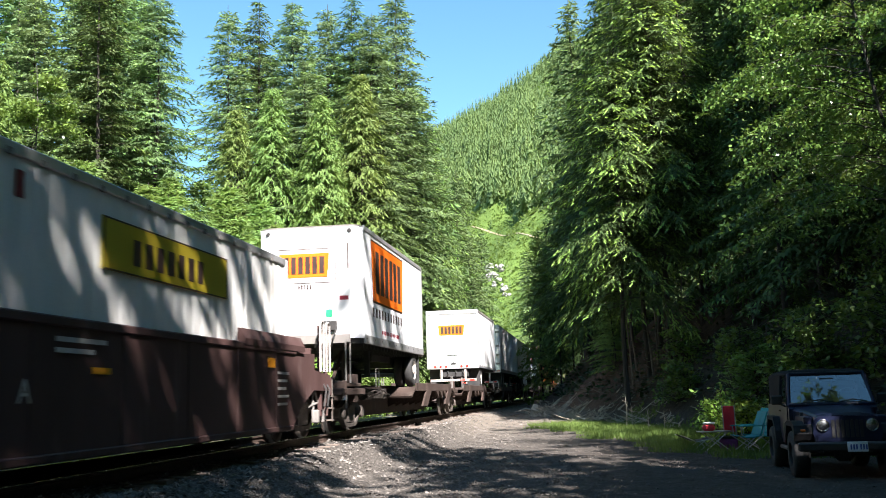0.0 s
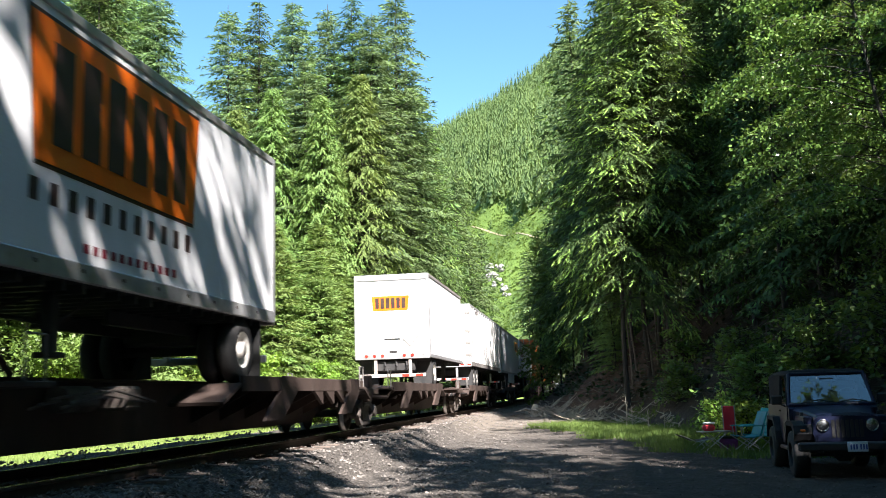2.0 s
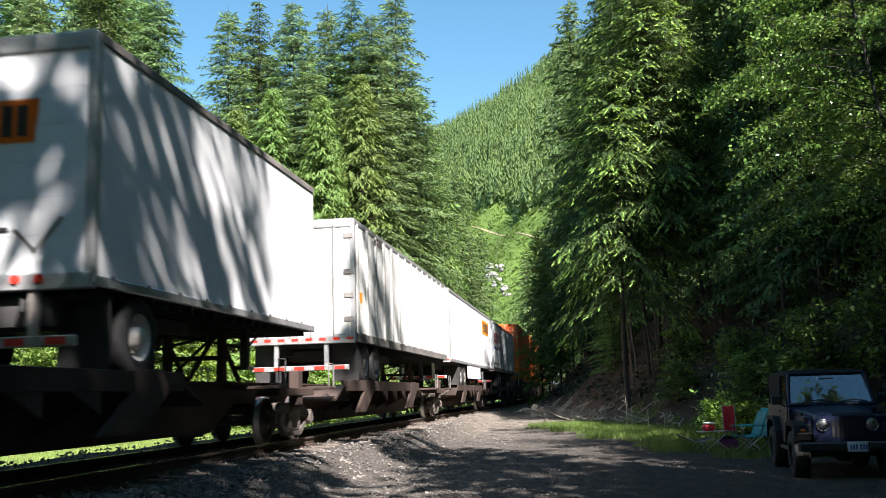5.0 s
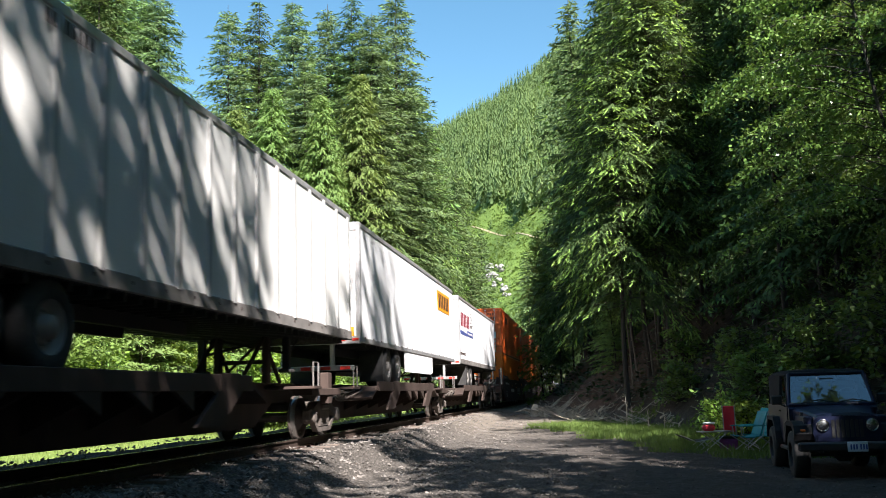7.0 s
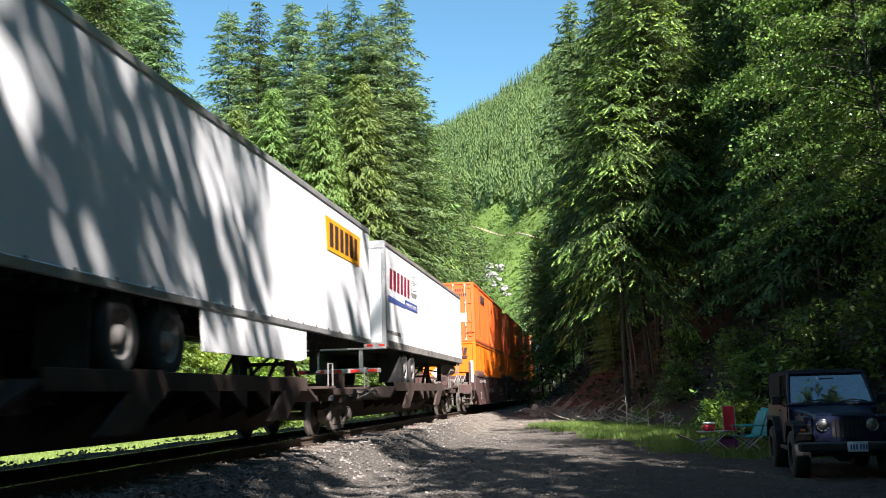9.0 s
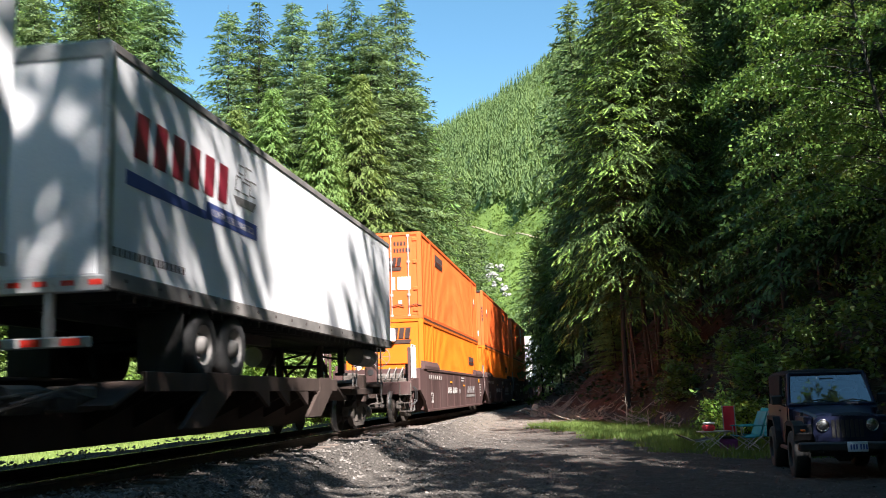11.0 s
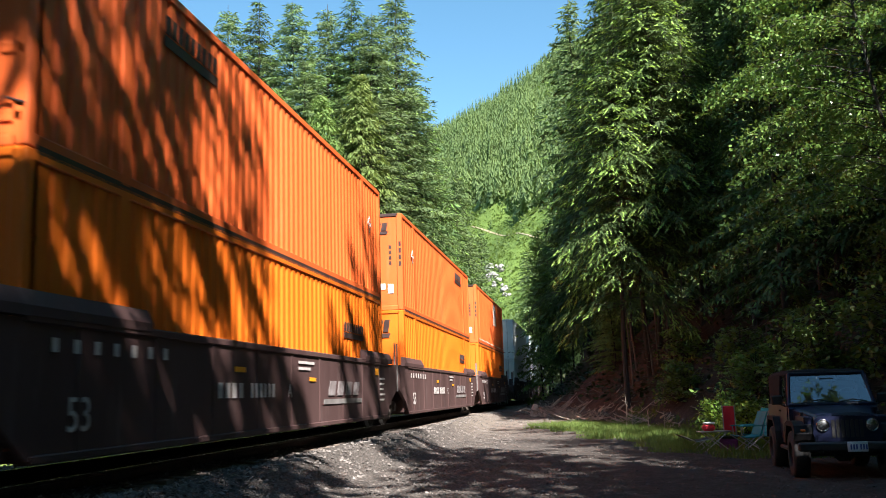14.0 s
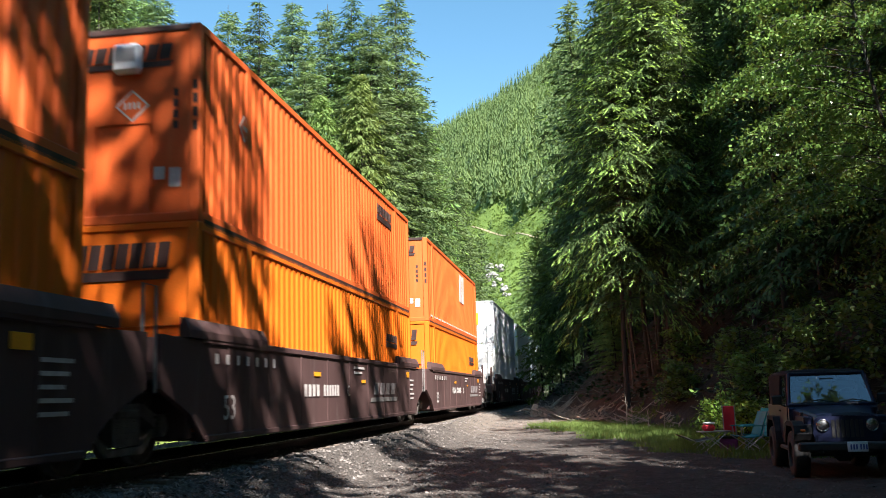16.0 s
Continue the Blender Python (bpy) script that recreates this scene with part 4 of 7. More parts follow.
def undergrowth():
    for i, (x, y, h, s, n, lean, to, low) in enumerate([(6.9, 19.6, 11.5, 4.4, 48, (-0.14, 0.0), 2.9, 0.42), (8.6, 22.8, 15, 4.8, 58, (-0.12, 0.0), 3.3, 0.2), (9.8, 27.4, 13, 4.2, 24, (-0.12, 0), 3.3, 0.2), (8.6, 18.4, 9.5, 3.4, 24, (-0.08, 0.05), 2.6, 0.45)]):
        g, q = alder(300 + i, h, s, n, lean, to, low)
        root = thing("alder_tree", pose(x, y, float(ground_z(x, y)) - 0.02), "slender alder tree with glossy green leaves", "tree", "alders on the bank")
        part("trunk", g, M_ALDER, root, smooth=True)
        part("crown", quads_mesh("crown", q, M_LEAF), None, root)
    # young alders and bushes across the line
    for i, (x, y, h, s, n) in enumerate([(-17.2, 27.5, 13.0, 3.4, 22000), (-23.5, 24, 12, 3, 8000), (-16.4, 31, 3.2, 1.8, 3500), (-15.2, 36, 3.6, 2.2, 4500), (-14.2, 41, 3.4, 2.0, 4500), (-13.0, 46, 3.2, 2.0, 4500), (-15.8, 27.5, 2.8, 1.7, 3500), (-12.4, 54, 3.2, 1.9, 3500)]):
        build_broadleaf("alder_tree" if h > 8 else "bush", 320 + i, x, y, h, s, n, 0.13 if h > 8 else 0.15, "sunlit leafy green alder" if h > 8 else "sunlit leafy green bush beside the line", "tree" if h > 8 else "bush", M_LEAF if h > 8 else M_BUSH, "growth across the line", stems=1 if h > 8 else 5, low=0.1)
    # dim shrubs under the trees on the bank
    for i, (x, y, h, s, n) in enumerate([(5.2, 33.0, 1.8, 1.5, 1400), (10.5, 23.0, 2.6, 2.0, 1700), (3.4, 36.5, 1.5, 1.3, 1300), (5.0, 29.8, 2.2, 1.6, 1900), (6.4, 27.4, 2.6, 1.8, 2200), (7.6, 25.0, 2.8, 1.9, 2200), (4.0, 40.5, 1.7, 1.5, 1400)]):
        build_broadleaf("bush", 360 + i, x, y, h, s, n, 0.16, "dim green shrub under the bank's trees", "bush", M_LEAF, "shrubs on the bank", stems=5, low=0.08)
    # bushes behind the parked car and the chairs
    for i, (x, y, h, s, n) in enumerate([(4.1, 26.4, 0.95, 1.0, 1500), (5.0, 25.0, 1.2, 1.1, 2200), (5.6, 23.4, 1.6, 1.1, 2000), (3.6, 28.0, 1.1, 0.9, 1200), (6.6, 19.4, 1.2, 0.9, 1300), (4.3, 29.5, 1.1, 1.0, 700)]):
        build_broadleaf("bush", 340 + i, x, y, h, s, n, 0.12, "leafy green bush at the foot of the bank", "bush", M_BUSH, "bushes by the bank", stems=5, low=0.1)


undergrowth()


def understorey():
    """Low leaves over the floor of the bank, with its deep shade put into their colour."""
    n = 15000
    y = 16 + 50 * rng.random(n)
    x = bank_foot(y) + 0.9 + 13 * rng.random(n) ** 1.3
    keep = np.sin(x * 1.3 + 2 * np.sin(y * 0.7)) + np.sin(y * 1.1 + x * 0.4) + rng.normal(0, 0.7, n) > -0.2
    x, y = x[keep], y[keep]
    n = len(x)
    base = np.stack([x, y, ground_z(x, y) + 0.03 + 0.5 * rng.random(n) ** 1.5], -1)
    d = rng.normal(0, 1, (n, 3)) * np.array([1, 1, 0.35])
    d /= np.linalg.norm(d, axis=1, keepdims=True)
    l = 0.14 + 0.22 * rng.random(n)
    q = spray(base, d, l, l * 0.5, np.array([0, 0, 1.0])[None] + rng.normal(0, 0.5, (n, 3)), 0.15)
    tagged(new("understorey", quads_mesh("understorey", q, M_SHADED_SALAL)), "low shrub leaves coloured dark for the shade on the bank floor", "undergrowth", kind="stuff")


understorey()


def blades(name, x, y, h, mat, label):
    n = len(x)
    a = rng.random(n) * 6.283
    tilt = rng.normal(0, 0.28, (n, 2))
    z = ground_z(x, y)
    w = 0.006 + 0.008 * rng.random(n)
    p = np.stack([x, y, z], -1)
    side = np.stack([np.cos(a), np.sin(a), 0 * a], -1) * w[:, None]
    top = p + np.stack([tilt[:, 0] * h, tilt[:, 1] * h, h], -1)
    return tagged(new(name, quads_mesh(name, np.stack([p - side, p + side, top], 1), mat, 3)), label, "grass", kind="stuff")


def grass():
    n = 36000
    y = 20 + 20 * rng.random(n)
    x = bank_foot(y) - 4.2 + 4.6 * rng.random(n) ** 0.8 + 0.4 * np.sin(y) + 0.3 * np.sin(2.7 * y)
    blades("verge_grass", x, y, 0.05 + 0.17 * rng.random(n), M_VERGE, "tufts of green verge grass at the road's edge")
    n = 30000
    x = -10.2 - 8 * rng.random(n)
    y = 12 + 60 * rng.random(n)
    blades("lineside_grass", x, y, 0.05 + 0.14 * rng.random(n), M_GRASS, "sunlit pale green grass across the line")


grass()


# ---- far slope: young conifers, a grassy clearing, pale rock ----
def in_clearing(x, y):
    """The open strip low on the mountain."""
    return (x > -0.134 * y) & (y < 366 - 2.5 * (x + 32) + 4 * np.sin(x * 0.4))


def far_forest():
    n = 7000
    y = 215 + 548 * rng.random(n)
    x = y * (-0.2 + 0.2 * rng.random(n))
    keep = (ground_z(x, y) > 3) & ~(in_clearing(x, y) & (rng.random(n) < 0.93))
    x, y = x[keep], y[keep]
    n = len(x)
    h = (9 + 8 * rng.random(n)) * np.where(in_clearing(x, y), 0.35, 1)
    m = 30
    f = np.sort(rng.random((n, m)), 1) ** 0.9
    az = rng.random((n, m)) * 6.283
    L = (0.17 * h)[:, None] * (1.03 - f) * (0.7 + 0.5 * rng.random((n, m)))
    z = ground_z(x, y)[:, None] + h[:, None] * (0.05 + 0.95 * f)
    c = np.stack([x[:, None] + 0 * f, y[:, None] + 0 * f, z], -1)
    tip = c + np.stack([np.cos(az) * L, np.sin(az) * L, -0.8 * L], -1)
    w = (0.05 * h)[:, None] * (1.1 - f)
    side = np.stack([-np.sin(az) * w, np.cos(az) * w, -0.15 * L], -1)
    inner = c + 0.25 * (tip - c)
    up = c + np.stack([0 * f, 0 * f, 0.07 * h[:, None] + 0 * f], -1)
    v = np.stack([up, inner * 0.4 + tip * 0.6 + side, tip, inner * 0.4 + tip * 0.6 - side], 2).reshape(-1, 4, 3)
    nn = np.stack([np.cos(az) * 0.8, np.sin(az) * 0.8, 0.6 + 0 * az], -1).reshape(-1, 3)
    tagged(new("far_woods", quads_mesh("far_woods", v, M_FAR, 4, nn)), "young green conifers crowding the distant mountain slope", "woods", kind="stuff")


far_forest()


def clearing_growth():
    """Low scrub on the open strip, and a pale trail across it."""
    n = 4500
    y = 225 + 170 * rng.random(n)
    x = y * (-0.13 + 0.12 * rng.random(n))
    keep = ground_z(x, y) > 3
    x, y = x[keep], y[keep]
    n, m = len(x), 8
    s = 0.3 + 0.8 * rng.random(n) ** 3
    c = np.stack([x, y, ground_z(x, y)], -1)[:, None] + rng.normal(0, 0.5, (n, m, 3)) * s[:, None, None] * np.array([1, 1, 0.7]) + np.array([0, 0, 0.3])
    d = rng.normal(0, 1, (n, m, 3))
    d /= np.linalg.norm(d, axis=2, keepdims=True)
    e = np.cross(d, rng.normal(0, 1, (n, m, 3)))
    k = (0.45 * s)[:, None, None]
    v = np.stack([c - d * k, c + e * k * 0.5, c + d * k, c - e * k * 0.5], 2).reshape(-1, 4, 3)
    tagged(new("slope_scrub", quads_mesh("slope_scrub", v, M_SCRUB)), "low yellow-green scrub on the mountain clearing", "scrub", kind="stuff")
    px = np.linspace(-41, -12, 40)
    # it descends evenly across the slope
    ys = np.linspace(250, 420, 700)
    py = np.array([ys[np.argmax(ground_z(a, ys) > 65.3 - 0.58 * (a + 41))] for a in px])
    q = []
    for w in (-0.55, 0.55):
        q.append(np.stack([px, py + w, ground_z(px, py + w) + 0.25], -1))
    rows = [tuple(p) for p in q[0]] + [tuple(p) for p in q[1]]
    me = bpy.data.meshes.new("trail")
    me.from_pydata(rows, [], [(i, i + 1, i + 41, i + 40) for i in range(39)])
    me.materials.append(M_TRAIL)
    tagged(new("trail", me), "pale earth trail crossing the mountain clearing", "path", kind="structure")


clearing_growth()


def outcrop():
    r = np.random.default_rng(5)
    for x, y, s in [(-26.5, 285, 2.7), (-25.3, 279, 2.3), (-27.2, 291, 1.8), (-24.2, 288, 1.7), (-22.0, 275, 1.8), (-21.2, 271, 1.3)]:
        ro = thing("rock_outcrop", pose(x, y, float(ground_z(x, y)) + s * 0.2), "pale grey rock outcrop on the grassy slope", "rock", "rocks on the slope")
        for _ in range(12):
            c = Vector((r.normal(0, s * 0.6), r.normal(0, s * 0.5), r.normal(-s * 0.1, s * 0.4)))
            m = Matrix.Translation(c) @ Euler(r.random(3) * 3).to_matrix().to_4x4()
            k = s * (0.18 + 0.32 * r.random())
            part("boulder", Geo().box(-k, k, -k * 0.6, k * 0.6, -k * 0.9, k * 0.9, k * 0.4, m), M_ROCK, ro)


outcrop()
# ---- the train ----
MOVING = []      # (thing, place along the line at the start, height of its base)
WHEELS = []      # (wheelset, radius)


def rolling(name, u, z, label, category, group=""):
    """A thing that travels with the train; u: where it is along the line at the start."""
    ob = thing(name, pose(TRACK_X, u, z), label, category, group)
    MOVING.append((ob, u, z))
    return ob


def glyph_bars(x, y0, y1, z0, z1, n, share=0.62, slant=0.0, proud=0.004, face="side"):
    """A row of n plain upright bars in the place of n letters, on a side (x constant) or an end (x is then the y of that end)."""
    g = Geo()
    w = (y1 - y0) / n
    for i in range(n):
        a = y0 + i * w + w * (1 - share) / 2
        c = a + w * share
        poly = [(a, z0), (c, z0), (c + slant, z1), (a + slant, z1)]
        if face == "side":
            g.prism(poly, "x", x, x + proud)
        else:
            g.prism(poly, "y", x - proud, x)
    return g


def bar_row(name, parent, material, label, x, y0, y1, z0, z1, n, share=0.62, slant=0.0, proud=0.004, face="side"):
    """A row of bars as parts of their own under one base bar."""
    w = (y1 - y0) / n
    for i in range(n):
        part(name, glyph_bars(x, y0 + i * w, y0 + (i + 1) * w, z0, z1, 1, share, slant, proud, face), material, parent, label)


def text_mark(body, size, m, material, parent, name="stencil"):
    cu = bpy.data.curves.new(name, "FONT")
    cu.body, cu.size, cu.align_x, cu.extrude, cu.resolution_u = body, size, "CENTER", 0.002, 3
    cu.materials.append(material)
    ob = new(name, cu)
    ob.parent, ob.matrix_basis = parent, m
    return ob


SIDE_TURN = Matrix(((0, 0, 1, 0), (1, 0, 0, 0), (0, 1, 0, 0), (0, 0, 0, 1)))      # writing on the side that faces +x


def side_text(body, size, x, y, z, material, parent):
    return text_mark(body, size, Matrix.Translation((x, y, z)) @ SIDE_TURN, material, parent)


WHEEL_MESH = {}


def wheel_mesh(r, sx):
    """A flanged wheel with a polished tread."""
    if (r, sx) not in WHEEL_MESH:
        g = Geo()
        c = sx * 0.7525
        prof = [(0.09, c - sx * 0.07), (0.16, c - sx * 0.06), (r * 0.55, c - sx * 0.02), (r * 0.84, c - sx * 0.05), (r + 0.028, c - sx * 0.07), (r + 0.025, c - sx * 0.045),
                (r, c - sx * 0.03), (r - 0.005, c + sx * 0.065), (r * 0.86, c + sx * 0.06), (r * 0.8, c + sx * 0.025), (r * 0.5, c + sx * 0.0), (0.17, c + sx * 0.07), (0.1, c + sx * 0.09), (0.0, c + sx * 0.09)]
        g.lathe(prof, (0, 0, 0), "x", 28)
        for k in range(6):
            w = 2 * math.pi * k / 6
            g.tube([(c + sx * 0.0, 0.68 * r * math.cos(w), 0.68 * r * math.sin(w)), (c + sx * 0.045, 0.68 * r * math.cos(w), 0.68 * r * math.sin(w))], 0.025, 6)
        me = g.mesh("wheel", M_WHEEL, True)
        me.materials.append(M_TREAD)
        for p in me.polygons:
            q = math.hypot(p.center.y, p.center.z)
            if len(p.vertices) == 4 and q > r * 0.95 and abs(p.center.x) > 0.72 and abs(p.normal.x) < 0.6:
                p.material_index = 1
        WHEEL_MESH[r, sx] = me
    return WHEEL_MESH[r, sx]


def wheelset(parent, y, r):
    """Two flanged wheels on an axle, turning."""
    ob = part("wheelset", Geo().tube([(-0.98, 0, 0), (0.98, 0, 0)], 0.075, 10), M_WHEEL, parent, "turning steel axle with two wheels", True)
    ob.matrix_basis = pose(0, y, r)
    for sx in (-1, 1):
        part("wheel", wheel_mesh(r, sx), None, ob, "rust-brown flanged steel wheel with a bright tread")
    WHEELS.append((ob, r))
    return ob


TRUCK_MESH = {}


def truck_frames(parent, y, r, base=0.89):
    """Cast side frames, bolster, springs and bearing caps of a two-axle truck."""
    if r not in TRUCK_MESH:
        g = Geo()
        for sx in (-1, 1):
            x0, x1 = sorted((sx * 0.92, sx * 1.06))
            zc = r
            top = [(-base - 0.22, zc - 0.06), (-base - 0.22, zc + 0.12), (-base + 0.1, zc + 0.16), (-0.42, zc + 0.3), (0.42, zc + 0.3), (base - 0.1, zc + 0.16), (base + 0.22, zc + 0.12), (base + 0.22, zc - 0.06),
                   (base - 0.12, zc - 0.02), (base - 0.2, zc + 0.02), (0.36, zc + 0.15), (0.33, zc - 0.2), (-0.33, zc - 0.2), (-0.36, zc + 0.15), (-base + 0.2, zc + 0.02), (-base + 0.12, zc - 0.02)]
            g.prism(top, "x", x0, x1)
            bot = [(-base + 0.02, zc - 0.02), (-base + 0.16, zc - 0.02), (-0.38, zc - 0.22), (0.38, zc - 0.22), (base - 0.16, zc - 0.02), (base - 0.02, zc - 0.02), (0.45, zc - 0.31), (-0.45, zc - 0.31)]
            g.prism(bot, "x", x0 + 0.01, x1 - 0.01)
            for sy in (-1, 1):
                g.lathe([(0.0, sx * 1.13), (0.1, sx * 1.13), (0.13, sx * 1.11), (0.13, sx * 1.0), (0.15, sx * 0.98), (0.15, sx * 0.9)], (0, sy * base, zc), "x", 14)
                g.box(x0 - 0.02, x1 + 0.02, sy * base - 0.16, sy * base + 0.16, zc + 0.1, zc + 0.16, 0.02)
            for k in (-0.2, 0.0, 0.2):
                for q in range(5):
                    g.lathe([(0.06, -0.015), (0.085, 0.0), (0.06, 0.015)], (sx * 0.99, k, zc - 0.17 + 0.065 * q), "z", 10)
            g.box(x0 - 0.05, x1 + 0.04, -0.3, 0.3, zc + 0.12, zc + 0.24, 0.03)
        g.box(-1.0, 1.0, -0.2, 0.2, r + 0.1, r + 0.3, 0.03)
        for sy in (-1, 1):
            g.box(-0.85, 0.85, sy * 0.42 - 0.04, sy * 0.42 + 0.04, r - 0.1, r - 0.02, 0.01)
            for sx in (-1, 1):
                g.box(sx * 0.7525 - 0.05, sx * 0.7525 + 0.05, sy * (base - r - 0.1) - 0.06, sy * (base - r - 0.1) + 0.06, r - 0.2, r + 0.12, 0.02)
        TRUCK_MESH[r] = g.mesh("truck_frame", M_TRUCK)
    ob = part("truck_frame", TRUCK_MESH[r], None, parent, "grimy cast steel truck side frames and springs")
    ob.matrix_basis = pose(0, y, 0)
    for sy in (-1, 1):
        wheelset(parent, y + sy * base, r)


# ---- containers ----
def container(u, z0, length, mat, label, group, ribs=True, near="doors", height=2.9, rail_mat=None, gray=False):
    """A steel container with its near end at u; near: doors, or a plain front wall."""
    rail_mat = rail_mat or mat
    ob = rolling("container", u, z0, label, "container", group)
    W, L, H = 1.295, length, height
    # corrugated sides between the top and bottom rails
    for sx in (-1, 1):
        g = Geo()
        n = int((L - 0.5) / 0.29)
        prof = []
        for i in range(n):
            a = 0.25 + (L - 0.5) * i / n
            w = (L - 0.5) / n
            d = 0.03 if ribs else 0.01
            prof += [(a, 0.0), (a + w * 0.5, 0.0), (a + w * 0.62, -d), (a + w * 0.88, -d)]
        prof.append((L - 0.25, 0.0))
        for p, q in zip(prof[:-1], prof[1:]):
            xa, xb = sx * (W - 0.012 + p[1]), sx * (W - 0.012 + q[1])
            g.add([(xa, p[0], 0.14), (xb, q[0], 0.14), (xb, q[0], H - 0.12), (xa, p[0], H - 0.12)], [(0, 1, 2, 3)])
        part("side_wall", g, mat, ob)
        part("top_rail", Geo().box(sx * W - 0.05, sx * W + 0.012 if sx > 0 else sx * W + 0.05, 0.14, L - 0.14, H - 0.12, H, 0.01), rail_mat, ob)
        part("bottom_rail", Geo().box(min(sx * (W - 0.09), sx * (W + 0.006)), max(sx * (W - 0.09), sx * (W + 0.006)), 0.14, L - 0.14, 0, 0.15, 0.01), rail_mat, ob)
        for y in (0.0, L - 0.16):
            part("corner_post", Geo().box(min(sx * (W - 0.16), sx * (W + 0.008)), max(sx * (W - 0.16), sx * (W + 0.008)), y, y + 0.16, 0, H, 0.02), mat, ob)
        # the inner posts under the lifting points, 40 feet apart
        for y in (L / 2 - 6.06, L / 2 + 6.06):
            if 0.4 < y < L - 0.4:
                part("lifting_post", Geo().box(min(sx * (W - 0.1), sx * (W + 0.012)), max(sx * (W - 0.1), sx * (W + 0.012)), y - 0.13, y + 0.13, 0.0, H, 0.02), mat, ob)
    part("roof", Geo().box(-W + 0.03, W - 0.03, 0.05, L - 0.05, H - 0.05, H - 0.005, 0.01), mat, ob)
    part("floor", Geo().box(-W + 0.06, W - 0.06, 0.1, L - 0.1, 0.03, 0.14), M_UNDER, ob)
    part("rear_wall", Geo().box(-W + 0.14, W - 0.14, L - 0.06, L - 0.02, 0.05, H - 0.03), mat, ob)
    if near == "doors":
        for sx in (-1, 1):
            d = part("door", Geo().box(min(0.01 * sx, sx * (W - 0.15)), max(0.01 * sx, sx * (W - 0.15)), 0.03, 0.08, 0.12, H - 0.1, 0.012), mat, ob)
            for k in (0.28, 0.86):
                bar = Geo().tube([(sx * k, 0.005, 0.1), (sx * k, 0.005, H - 0.08)], 0.02, 8)
                for z in (0.12, 0.8, 1.9, H - 0.12):
                    bar.box(sx * k - 0.05, sx * k + 0.05, -0.01, 0.03, z - 0.04, z + 0.04, 0.008)
                part("locking_bar", bar, M_ALU if gray else mat, d)
                part("handle", Geo().tube([(sx * k, -0.01, 0.42), (sx * k + 0.22, -0.02, 0.48), (sx * k + 0.42, -0.015, 0.42)], 0.014, 6), M_INK, d, "dark latch handle")
            for z in (0.3, 1.0, 1.9, 2.65):
                part("hinge", Geo().box(min(sx * (W - 0.3), sx * (W - 0.05)), max(sx * (W - 0.3), sx * (W - 0.05)), 0.0, 0.05, z - 0.06, z + 0.06, 0.015), mat, d, "worn hinge")
        part("header_beam", Geo().box(-W + 0.1, W - 0.1, 0.0, 0.1, H - 0.11, H, 0.015), mat, ob)
        part("sill_beam", Geo().box(-W + 0.1, W - 0.1, 0.0, 0.1, 0.0, 0.12, 0.015), mat, ob)
    else:
        part("front_wall", Geo().box(-W + 0.14, W - 0.14, 0.03, 0.07, 0.1, H - 0.06, 0.01), mat, ob)
        part("header_beam", Geo().box(-W + 0.1, W - 0.1, 0.0, 0.1, H - 0.1, H, 0.015), M_INK if near == "unit" else mat, ob)
        part("sill_beam", Geo().box(-W + 0.1, W - 0.1, 0.0, 0.1, 0.0, 0.14, 0.015), mat, ob)
        if near == "ribbed":
            for z in (0.4, 0.75, 1.1, 1.45):
                part("stiffening_rib", Geo().prism([(-W + 0.25, z), (W - 0.25, z), (W - 0.25, z + 0.2), (-W + 0.25, z + 0.2)], "y", -0.012, 0.03), mat, ob)
    return ob


def end_logo(ob, z0, z1, x0=-0.98, x1=0.86, y=0.025):
    """Plain dark bars for the name and the band under it on the near end."""
    zb = z0 + (z1 - z0) * 0.32
    bar_row("letter_bar", ob, M_INK, "dark letter bar", y, x0, x1, zb, z1, 9, 0.8, 0.05, 0.02, "end")
    part("name_band", Geo().prism([(x0, z0), (x1, z0), (x1 + 0.04, z0 + (z1 - z0) * 0.25), (x0 + 0.04, z0 + (z1 - z0) * 0.25)], "y", y - 0.02, y), M_INK, ob, "dark band under the lettering")


def side_logo(ob, y0, y1, z0, z1, n=9):
    x = 1.287
    zb = z0 + (z1 - z0) * 0.42
    bar_row("letter_bar", ob, M_INK, "dark letter bar", x, y0, y1, zb, z1, n, 0.66, 0.03, 0.012)
    part("name_band", glyph_bars(x, y0, y1, z0, z0 + (z1 - z0) * 0.34, 1, 1.0, 0.02, 0.012), M_INK, ob, "dark band under the lettering")


